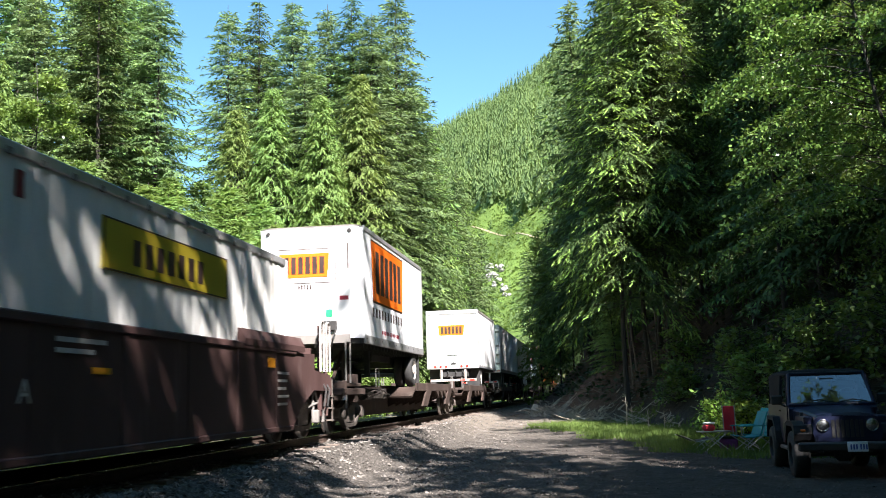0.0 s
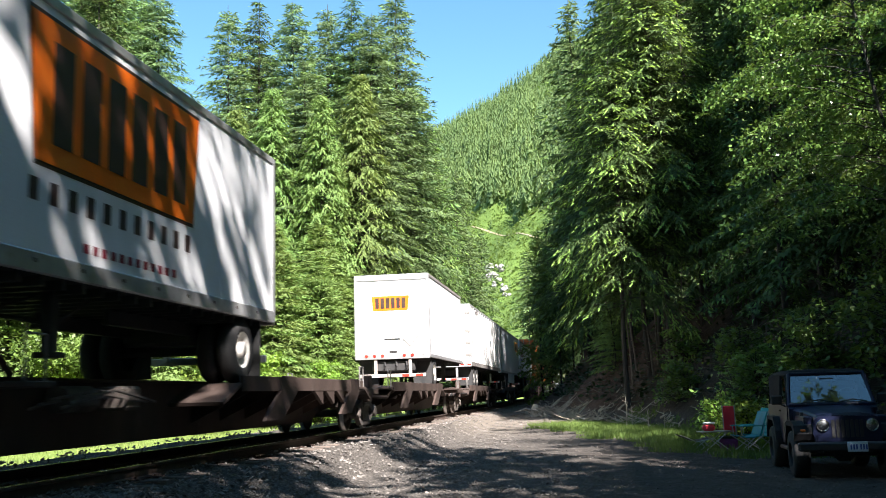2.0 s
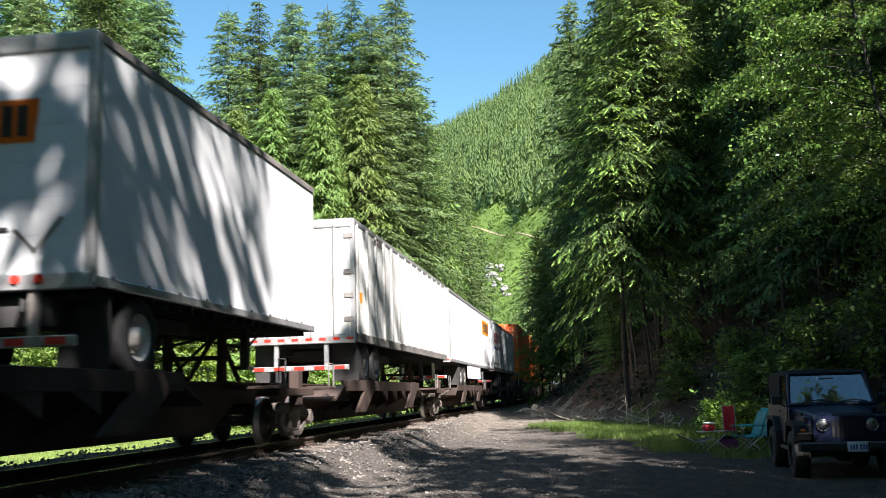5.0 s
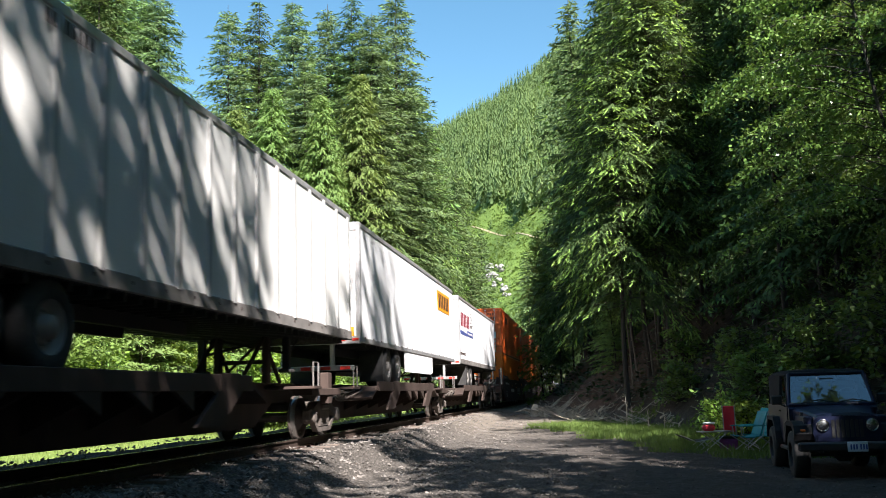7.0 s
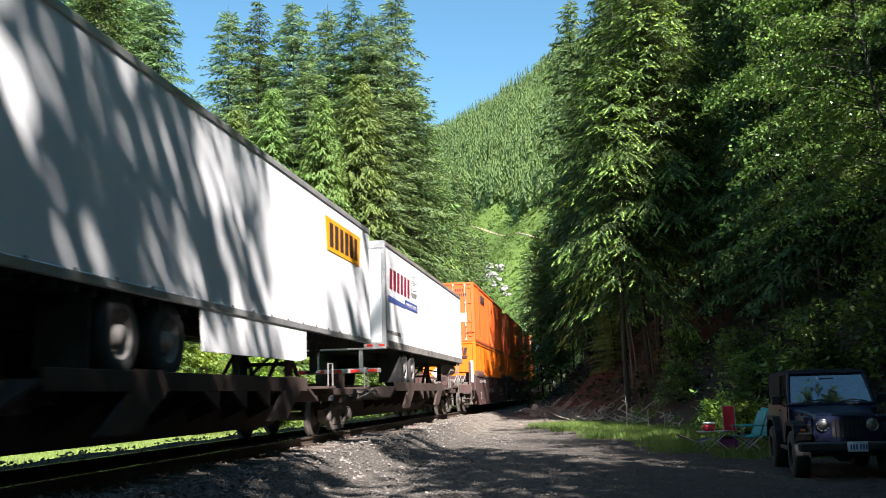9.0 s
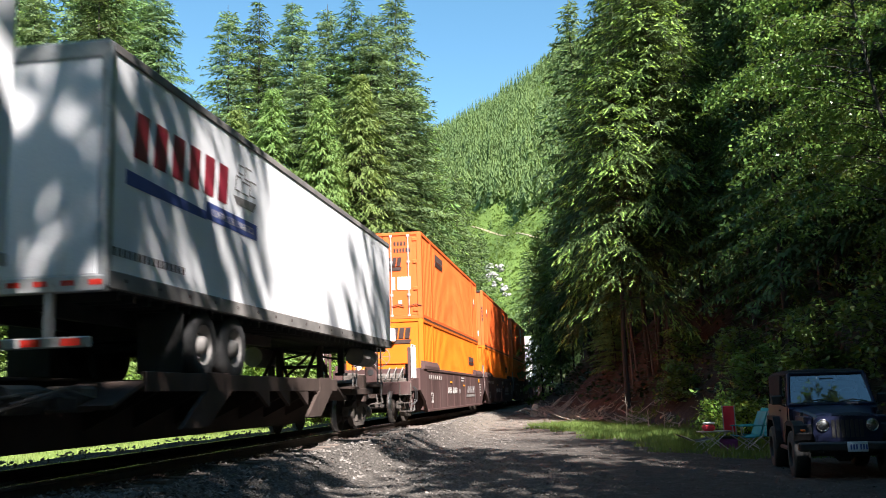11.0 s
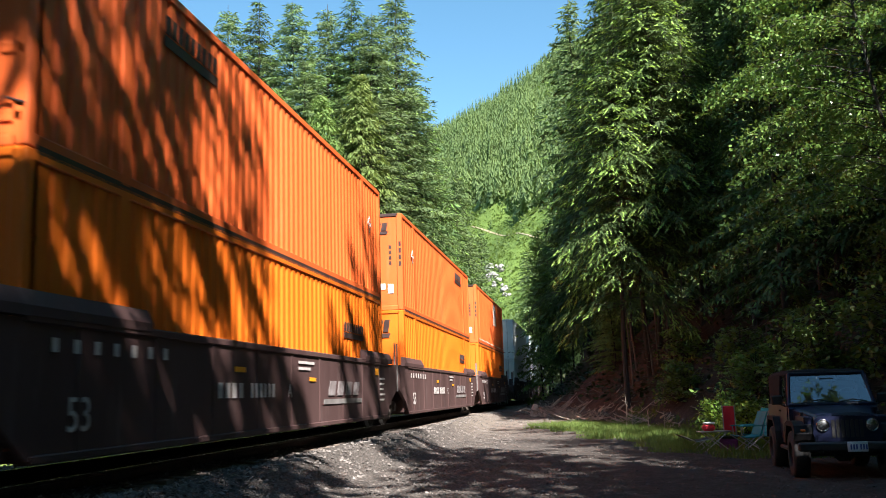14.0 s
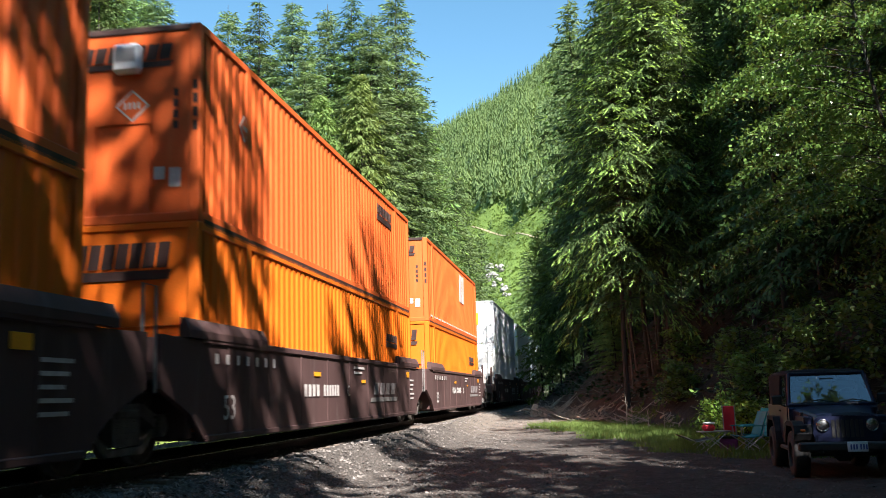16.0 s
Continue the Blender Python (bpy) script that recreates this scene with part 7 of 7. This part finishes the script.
def car_wheel(parent, x, y, sx, r=0.38):
    w = 0.13
    prof = [(0.2, -w), (0.3, -w), (r - 0.03, -w * 0.95), (r, -w * 0.7), (r, w * 0.7), (r - 0.03, w * 0.95), (0.3, w), (0.2, w), (0.19, 0), (0.2, -w)]
    g = Geo().lathe(prof, (x, y, r), "x", 28)
    wh = part("wheel", g, M_RUBBER, parent, "chunky black off-road tyre", True)
    rim = Geo().lathe([(0.2, sx * w * 0.9), (0.17, sx * w * 0.3), (0.1, sx * w * 0.4), (0.06, sx * w * 0.8), (0.0, sx * w * 0.8)], (x, y, r), "x", 20)
    for k in range(5):
        a = 2 * math.pi * k / 5
        rim.box(-0.015, 0.015, -0.03, 0.03, 0.05, 0.19, 0.006, Matrix.Translation((x + sx * w * 0.5, y, r)) @ Matrix.Rotation(a, 4, "X"))
    part("rim", rim, M_FLARE, wh, "grey alloy rim", True)


def build_car():
    car = thing("off_road_car", pose(3.93, 15.4, -0.015, 0, 0, -2.5), "dark navy off-road car with a black soft top", "car")
    car.scale = (0.96, 0.96, 0.96)
    # body tub, waist and cowl: side outline drawn across the width
    tub = [(1.3, 0.5), (1.3, 1.1), (1.38, 1.16), (3.75, 1.16), (3.8, 1.1), (3.8, 0.55), (3.35, 0.52), (3.3, 0.75), (3.15, 0.9), (2.85, 0.94), (2.5, 0.9), (2.35, 0.75), (2.3, 0.5)]
    body = part("body", Geo().prism(tub, "x", -0.72, 0.72), M_NAVY, car)
    hood = Geo()
    rows = []
    for y, w, z in ((0.34, 0.44, 0.99), (0.4, 0.46, 1.03), (0.8, 0.54, 1.08), (1.3, 0.66, 1.13), (1.42, 0.69, 1.16)):
        rows.append([(-w, y, z - 0.2), (-w, y, z - 0.05), (-w * 0.93, y, z - 0.012), (-w * 0.55, y, z + 0.012), (-w * 0.5, y, z + 0.02), (w * 0.5, y, z + 0.02), (w * 0.55, y, z + 0.012), (w * 0.93, y, z - 0.012), (w, y, z - 0.05), (w, y, z - 0.2)])
    n = len(rows[0])
    hood.add([p for r in rows for p in r], [(i * n + k, i * n + k + 1, (i + 1) * n + k + 1, (i + 1) * n + k) for i in range(len(rows) - 1) for k in range(n - 1)] + [tuple(range(n))])
    part("hood", hood, M_NAVY, car, "navy hood with a raised middle", False)
    part("engine_bay", Geo().box(-0.5, 0.5, 0.36, 1.32, 0.5, 0.98), M_BLACK, car)
    # upright grille panel with seven slots and round lamps
    gr = part("grille_panel", Geo().prism([(-0.5, 0.58), (0.5, 0.58), (0.53, 0.75), (0.5, 0.95), (0.42, 1.0), (-0.42, 1.0), (-0.5, 0.95), (-0.53, 0.75)], "y", 0.28, 0.36), M_NAVY, car)
    for k in range(7):
        x = -0.216 + k * 0.072
        part("grille_slot", Geo().box(x - 0.025, x + 0.025, 0.272, 0.282, 0.66, 0.94, 0.0), M_BLACK, gr)
    for sx in (-1, 1):
        hl = part("headlight", Geo().lathe([(0.095, 0.285), (0.1, 0.26), (0.088, 0.255), (0.085, 0.27)], (sx * 0.375, 0, 0.855), "y", 24), M_CHROME, gr, "round headlight with a bright rim", True)
        part("lens", Geo().lathe([(0.0, 0.248), (0.05, 0.252), (0.088, 0.266)], (sx * 0.375, 0, 0.855), "y", 24), M_CHROME, hl, "bright headlight reflector", True)
        # front fenders and wheel flares
        fx0, fx1 = sorted((sx * 0.46, sx * 0.82))
        fl = Geo().prism([(0.3, 0.72), (0.34, 0.86), (0.55, 0.92), (1.0, 0.92), (1.25, 0.86), (1.36, 0.6), (1.36, 0.5), (1.3, 0.5), (1.22, 0.68), (1.05, 0.84), (0.56, 0.84), (0.4, 0.7), (0.36, 0.62)], "x", fx0, fx1)
        fen = part("front_fender", fl, M_FLARE, car, "grey plastic wheel flare")
        part("turn_lamp", Geo().box(min(sx * 0.64, sx * 0.72), max(sx * 0.64, sx * 0.72), 0.29, 0.33, 0.76, 0.8, 0.01), M_AMBER, fen, "amber turn lamp")
        part("inner_fender", Geo().box(min(sx * 0.5, sx * 0.64), max(sx * 0.5, sx * 0.64), 0.4, 1.3, 0.8, 1.0, 0.02), M_NAVY, car)
        rx0, rx1 = sorted((sx * 0.7, sx * 0.84))
        part("rear_flare", Geo().prism([(2.22, 0.5), (2.25, 0.7), (2.45, 0.95), (3.2, 0.95), (3.4, 0.7), (3.42, 0.55), (3.36, 0.55), (3.28, 0.75), (3.1, 0.88), (2.55, 0.88), (2.38, 0.72), (2.3, 0.5)], "x", rx0, rx1), M_FLARE, car, "grey plastic wheel flare")
        # door with its window frame and mirror
        dx0, dx1 = sorted((sx * 0.715, sx * 0.735))
        door = part("door", Geo().prism([(1.45, 0.55), (1.42, 1.16), (2.3, 1.16), (2.3, 0.75), (2.15, 0.55)], "x", dx0, dx1), M_NAVY, car)
        part("door_handle", Geo().box(min(sx * 0.735, sx * 0.76), max(sx * 0.735, sx * 0.76), 2.1, 2.22, 1.05, 1.08, 0.006), M_BLACK, door)
        wf = Geo()
        for a, b in (((sx * 0.71, 1.45, 1.16), (sx * 0.66, 1.75, 1.68)), ((sx * 0.66, 1.75, 1.68), (sx * 0.66, 2.32, 1.7)), ((sx * 0.66, 2.32, 1.7), (sx * 0.71, 2.32, 1.16))):
            wf.tube([a, b], 0.025, 6)
        part("window_frame", wf, M_CANVAS, door)
        pane = part("side_window", Geo().add([(sx * 0.705, 1.5, 1.17), (sx * 0.705, 2.3, 1.17), (sx * 0.662, 2.3, 1.67), (sx * 0.662, 1.78, 1.66)], [(0, 1, 2, 3)]), M_GLASS, door)
        pane.visible_shadow = False
        mi = Geo().box(min(sx * 0.78, sx * 0.97), max(sx * 0.78, sx * 0.97), 1.5, 1.57, 1.18, 1.34, 0.02)
        mi.tube([(sx * 0.72, 1.52, 1.14), (sx * 0.85, 1.54, 1.2)], 0.016, 6)
        part("mirror", mi, M_BLACK, car, "black door mirror")
        part("hood_latch", Geo().box(min(sx * 0.58, sx * 0.63), max(sx * 0.58, sx * 0.63), 0.75, 0.82, 0.98, 1.06, 0.008), M_BLACK, car)
        part("side_step", Geo().box(min(sx * 0.68, sx * 0.78), max(sx * 0.68, sx * 0.78), 1.4, 2.2, 0.4, 0.46, 0.015), M_BLACK, car)
        for y in (0.75, 3.05 - 0.12):
            car_wheel(car, sx * 0.7, y, sx)
    # windscreen
    fr = Geo()
    for a, b in (((-0.7, 1.38, 1.15), (-0.62, 1.7, 1.7)), ((0.7, 1.38, 1.15), (0.62, 1.7, 1.7)), ((-0.62, 1.7, 1.7), (0.62, 1.7, 1.7)), ((-0.7, 1.38, 1.17), (0.7, 1.38, 1.17))):
        fr.tube([a, b], 0.035, 8)
    ws = part("windscreen_frame", fr, M_NAVY, car)
    pane = part("windscreen", Geo().add([(-0.67, 1.385, 1.19), (0.67, 1.385, 1.19), (0.6, 1.69, 1.68), (-0.6, 1.69, 1.68)], [(0, 1, 2, 3)]), M_GLASS, ws, "sloping windscreen that mirrors the sky")
    pane.visible_shadow = False
    part("wiper", Geo().tube([(-0.5, 1.36, 1.2), (-0.2, 1.37, 1.25), (0.05, 1.37, 1.21)], 0.012, 5), M_BLACK, ws)
    part("wiper", Geo().tube([(0.1, 1.36, 1.2), (0.35, 1.37, 1.25), (0.58, 1.37, 1.21)], 0.012, 5), M_BLACK, ws)
    part("cabin_mirror", Geo().box(-0.12, 0.12, 1.64, 1.67, 1.55, 1.62, 0.01), M_BLACK, ws)
    # soft top over a frame
    top = Geo()
    rows = []
    for y, w, z in ((1.66, 0.64, 1.7), (1.74, 0.66, 1.75), (2.4, 0.67, 1.78), (3.3, 0.67, 1.76), (3.72, 0.66, 1.72), (3.82, 0.68, 1.16)):
        rows.append([(-w - 0.02, y, max(z - 0.08, 1.14)), (-w, y, z - 0.02), (-w * 0.9, y, z), (0, y, z + 0.015), (w * 0.9, y, z), (w, y, z - 0.02), (w + 0.02, y, max(z - 0.08, 1.14))])
    n = 7
    top.add([p for r in rows for p in r], [(i * n + k, i * n + k + 1, (i + 1) * n + k + 1, (i + 1) * n + k) for i in range(len(rows) - 1) for k in range(n - 1)])
    part("soft_top", top, M_CANVAS, car, "black canvas soft top", True)
    for sx in (-1, 1):
        part("top_side", Geo().prism([(2.34, 1.16), (2.34, 1.72), (3.7, 1.7), (3.78, 1.16)], "x", min(sx * 0.67, sx * 0.685), max(sx * 0.67, sx * 0.685)), M_CANVAS, car)
    for sx in (-1, 1):
        se = Geo().box(sx * 0.34 - 0.22, sx * 0.34 + 0.22, 2.2, 2.36, 0.8, 1.35, 0.06)
        se.box(sx * 0.34 - 0.12, sx * 0.34 + 0.12, 2.24, 2.34, 1.36, 1.54, 0.05)
        part("seat", se, M_CANVAS, car, "dark front seat")
    sw = Geo()
    for k in range(14):
        a, b = 2 * math.pi * k / 14, 2 * math.pi * (k + 1) / 14
        sw.tube([(0.34 + 0.17 * math.cos(a), 1.75 + 0.05 * math.sin(a), 1.2 + 0.16 * math.sin(a)), (0.34 + 0.17 * math.cos(b), 1.75 + 0.05 * math.sin(b), 1.2 + 0.16 * math.sin(b))], 0.014, 5)
    part("steering_wheel", sw, M_BLACK, car)
    part("dashboard", Geo().box(-0.66, 0.66, 1.42, 1.62, 0.95, 1.17, 0.04), M_BLACK, car)
    bu = Geo().box(-0.8, 0.8, 0.02, 0.2, 0.46, 0.6, 0.025)
    bu.box(-0.4, -0.34, 0.2, 0.45, 0.42, 0.56).box(0.34, 0.4, 0.2, 0.45, 0.42, 0.56)
    bp = part("front_bumper", bu, M_BLACK, car, "black steel front bumper")
    pl = part("number_plate", Geo().box(-0.08, 0.225, -0.004, 0.018, 0.45, 0.605, 0.006), M_PLATE, bp, "pale number plate with its characters shown as bars")
    for k in range(6):
        x = -0.04 + k * 0.042 + (0.02 if k > 2 else 0)
        part("plate_bar", Geo().box(x, x + 0.024, -0.008, -0.004, 0.485, 0.565), M_BLUE, pl)
    ax = Geo().tube([(-0.7, 0.75, 0.38), (0.7, 0.75, 0.38)], 0.045, 8).tube([(-0.7, 2.93, 0.38), (0.7, 2.93, 0.38)], 0.045, 8)
    ax.box(-0.15, 0.15, 0.62, 0.88, 0.26, 0.5, 0.06).box(-0.45, -0.37, 0.3, 3.6, 0.42, 0.52).box(0.37, 0.45, 0.3, 3.6, 0.42, 0.52)
    part("axles_and_frame", ax, M_UNDER, car)
    part("spare_wheel", Geo().lathe([(0.0, 3.84), (0.33, 3.84), (0.37, 3.9), (0.37, 4.0), (0.33, 4.05), (0.0, 4.05)], (0.1, 0, 1.0), "y", 24), M_RUBBER, car, "black spare wheel", True)


build_car()


# ---- the camp by the bushes ----
M_TEAL = surf("teal_canvas", (0.01, 0.2, 0.22), (0.02, 0.28, 0.3), 4, 0.7, bump=0.2)
M_RED = surf("red_canvas", (0.6, 0.02, 0.04), (0.72, 0.04, 0.06), 4, 0.7, bump=0.2)
M_POLE = surf("grey_pole", (0.3, 0.3, 0.31), (0.42, 0.42, 0.43), 6, 0.4, 0.6)
M_PURPLE = surf("purple_canvas", (0.12, 0.02, 0.1), (0.18, 0.03, 0.16), 4, 0.7)


def folding_chair(x, y, turn, mat, label, back=0.95, seat_z=0.42, arms=True, wide=0.56):
    ch = thing("folding_chair", pose(x, y, float(ground_z(x, y)), 0, 0, turn), label, "chair", "camp chairs")
    w = wide / 2
    sag = []
    for k in range(7):
        f = k / 6
        sag.append((0.26 - 0.5 * f, seat_z - 0.05 * math.sin(math.pi * f)))
    seat = sag + [(p, q + 0.02) for p, q in reversed(sag)]
    part("seat", Geo().prism([(a, b) for a, b in seat], "y", -w, w), mat, ch)
    bk = [(-0.22, seat_z), (-0.3, seat_z + 0.25), (-0.4, back), (-0.375, back + 0.01), (-0.275, seat_z + 0.25), (-0.19, seat_z + 0.02)]
    part("backrest", Geo().prism(bk, "y", -w, w), mat, ch)
    for sy in (-1, 1):
        part("leg", Geo().tube([(0.28, sy * w, 0.0), (-0.25, sy * w, seat_z), (-0.42, sy * w, back + 0.02)], 0.013, 6), M_POLE, ch)
        part("leg", Geo().tube([(-0.34, sy * w, 0.0), (0.28, sy * w, seat_z + 0.01)], 0.013, 6), M_POLE, ch)
        if arms:
            part("armrest", Geo().box(-0.32, 0.26, sy * w - 0.03, sy * w + 0.03, seat_z + 0.2, seat_z + 0.225, 0.008), mat, ch)
            part("arm_post", Geo().tube([(0.2, sy * w, seat_z), (0.22, sy * w, seat_z + 0.2)], 0.012, 6), M_POLE, ch)
    part("brace", Geo().tube([(0.28, -w, 0.03), (0.28, w, 0.03)], 0.011, 6), M_POLE, ch)
    return ch


def build_camp():
    folding_chair(3.42, 22.0, 190, M_TEAL, "teal folding chair with armrests on the grass", 0.9, 0.4)
    folding_chair(3.75, 22.5, 215, M_TEAL, "teal folding chair standing behind another", 0.92, 0.36, wide=0.5)
    folding_chair(3.2, 22.9, 80, M_RED, "red high-backed folding chair on the grass", 1.0, 0.46, wide=0.26, arms=False)
    # small table with a bag on it
    x, y = 2.8, 22.6
    tb = thing("camp_table", pose(x, y, float(ground_z(x, y)), 0, 0, 12), "low grey folding camp table", "table")
    part("tabletop", Geo().box(-0.35, 0.35, -0.22, 0.22, 0.43, 0.455, 0.01), M_POLE, tb)
    for sx in (-1, 1):
        for sy in (-1, 1):
            part("leg", Geo().tube([(sx * 0.3, sy * 0.18, 0.0), (-sx * 0.25, sy * 0.18, 0.43)], 0.011, 6), M_POLE, tb)
    top = float(ground_z(x, y)) + 0.455
    bag = thing("bag", pose(x - 0.12, y - 0.02, top, 0, 0, 10), "crumpled red and white bag on the table", "bag")
    part("bag_body", Geo().box(-0.14, 0.14, -0.1, 0.1, 0.0, 0.15, 0.05), M_RED, bag)
    part("bag_flap", Geo().box(-0.12, 0.13, -0.11, 0.06, 0.15, 0.2, 0.03), M_PLATE, bag, "white flap")
    part("handle", Geo().tube([(-0.08, 0, 0.19), (0.0, 0, 0.29), (0.08, 0, 0.19)], 0.01, 5), M_BLACK, bag)
    cl = thing("cool_box", pose(3.12, 22.7, float(ground_z(3.12, 22.7)), 0, 0, -8), "purple soft cool box beside the table", "cooler")
    part("box", Geo().box(-0.2, 0.2, -0.14, 0.14, 0.0, 0.3, 0.03), M_PURPLE, cl)
    part("lid", Geo().box(-0.205, 0.205, -0.145, 0.145, 0.3, 0.35, 0.02), M_BLACK, cl)
    lo = thing("folding_lounger", pose(2.5, 23.2, float(ground_z(2.5, 23.2)), 0, 0, 8), "low grey folding lounger leaning back on the grass", "lounger")
    part("sling", Geo().prism([(-0.45, 0.34), (-0.1, 0.2), (0.3, 0.26), (0.3, 0.275), (-0.1, 0.22), (-0.45, 0.36)], "y", -0.25, 0.25), M_FLARE, lo)
    for sy in (-1, 1):
        part("rail", Geo().tube([(-0.47, sy * 0.26, 0.36), (-0.1, sy * 0.26, 0.2), (0.32, sy * 0.26, 0.27)], 0.012, 6), M_POLE, lo)
        part("leg", Geo().tube([(-0.2, sy * 0.26, 0.0), (0.1, sy * 0.26, 0.23)], 0.011, 6), M_POLE, lo)
        part("leg", Geo().tube([(0.25, sy * 0.26, 0.0), (0.05, sy * 0.26, 0.23)], 0.011, 6), M_POLE, lo)


build_camp()


# ---- dead branches and brush at the foot of the bank ----
def brush_pile(x, y, seed, n, spread, long, label):
    r = np.random.default_rng(seed)
    pile = thing("brush_pile", pose(x, y, 0), label, "brush", "dead wood at the bank")
    for k in range(n):
        px, py = r.normal(0, spread), r.normal(0, spread * 1.6)
        z = float(ground_z(x + px, y + py))
        az = r.random() * 6.283
        L = long * (0.4 + 0.9 * r.random())
        up = 0.12 + 0.45 * r.random() ** 2
        d = Vector((math.cos(az), math.sin(az), up)).normalized()
        p = Vector((px, py, z + 0.01 + 0.06 * r.random()))
        side = Vector((-d.y, d.x, 0)) * r.normal(0, 0.12) * L
        q1, q2 = p + d * L * 0.5 + side, p + d * L
        for q in (q1, q2):
            q.z = max(q.z, float(ground_z(x + q.x, y + q.y)) + 0.02)
        g = Geo().tube([p, q1, q2], 0.014 + 0.05 * r.random() ** 2, 5, 0.006)
        for _ in range(2):
            f = 0.4 + 0.5 * r.random()
            s = q1.lerp(q2, f)
            e = s + (d + Vector((r.normal(0, 0.7), r.normal(0, 0.7), 0.4))).normalized() * L * 0.25
            g.tube([s, e], 0.007, 4, 0.003)
        part("dead_branch", g, M_DEAD, pile)


def stump(x, y):
    st = thing("root_stump", pose(x, y, float(ground_z(x, y))), "pale weathered root stump at the road's end", "stump", "dead wood at the bank")
    g = Geo().tube([(0, 0, -0.1), (0.05, 0, 0.3), (0.15, 0.05, 0.62)], 0.22, 10, 0.13)
    part("bole", g, M_DEAD, st)
    r = np.random.default_rng(3)
    for k in range(7):
        a = k * 0.9 + r.random() * 0.4
        part("root", Geo().tube([(0, 0, 0.3), (0.45 * math.cos(a), 0.45 * math.sin(a), 0.32 + 0.2 * r.random()), (1.0 * math.cos(a + 0.2), 1.0 * math.sin(a + 0.2), 0.1 + 0.3 * r.random())], 0.07, 6, 0.015), M_DEAD, st)


def build_dead_wood():
    for i, (x, y, n, s, L) in enumerate([(-1.95, 51, 90, 0.5, 0.9), (-1.2, 47.5, 90, 0.5, 0.85), (0.35, 43, 60, 0.5, 0.75), (1.7, 38.5, 45, 0.5, 0.6), (-2.6, 58, 45, 0.45, 0.9), (3.0, 34.5, 20, 0.5, 0.5)]):
        brush_pile(x, y, 40 + i, n, s, L, "tangle of bleached dead branches at the foot of the bank")
    stump(-2.75, 48.8)
    # bare stalks at the grass edge
    r = np.random.default_rng(12)
    for x, y, h in ((1.35, 35.5, 1.3), (1.55, 35.8, 0.9), (2.05, 34.6, 0.8), (2.5, 33.2, 0.7)):
        sh = thing("dry_stalk", pose(x, y, float(ground_z(x, y)) - 0.02), "bare pale dry stalk at the grass edge", "stalk", "dry stalks")
        g = Geo().tube([(0, 0, 0), (0.03, 0, h * 0.5), (0.0, 0.02, h)], 0.018, 5, 0.006)
        for k in range(7):
            z = h * (0.4 + 0.08 * k)
            a = r.random() * 6.283
            g.tube([(0.01, 0, z), (0.2 * math.cos(a), 0.2 * math.sin(a), z + 0.12)], 0.008, 4, 0.004)
        part("stem", g, M_DEAD, sh)


build_dead_wood()


def build_bare_stems():
    """Thin bare stems under the hemlocks on the bank."""
    r = np.random.default_rng(21)
    for x, y, h in ((1.7, 43.2, 3.6), (2.0, 42.4, 4.2), (2.3, 44.0, 4.0), (2.9, 42.8, 3.4), (3.2, 43.6, 4.4), (4.1, 41.5, 4.0)):
        st = thing("bare_stem", pose(x, y, float(ground_z(x, y)) - 0.05), "thin bare grey tree stem on the shaded bank", "tree stem", "bare stems on the bank")
        lx, ly = r.normal(0, 0.25, 2)
        part("stem", Geo().tube([(0, 0, 0), (lx * 0.4, ly * 0.4, h * 0.5), (lx, ly, h)], 0.05, 6, 0.02), M_STEM, st)
        for k in range(4):
            z, a = h * (0.45 + 0.13 * k), r.random() * 6.283
            part("dead_twig", Geo().tube([(lx * 0.6, ly * 0.6, z), (lx * 0.6 + 0.5 * math.cos(a), ly * 0.6 + 0.5 * math.sin(a), z + 0.1)], 0.012, 4, 0.004), M_STEM, st)


build_bare_stems()


# ---- what moves: the whole train at an even speed, and its wheels turning ----
def motions():
    for ob, u, z in MOVING:
        walk(ob, [(t, pose(TRACK_X, u - SPEED * t, z)) for t in (0.0, 4.0, 8.0, 12.0, 16.0)])
    for ob, r in WHEELS:
        y = ob.location.y
        walk(ob, [(k / 15, pose(0, y, r) @ Matrix.Rotation(SPEED * k / 15 / r, 4, "X")) for k in range(241)])


motions()
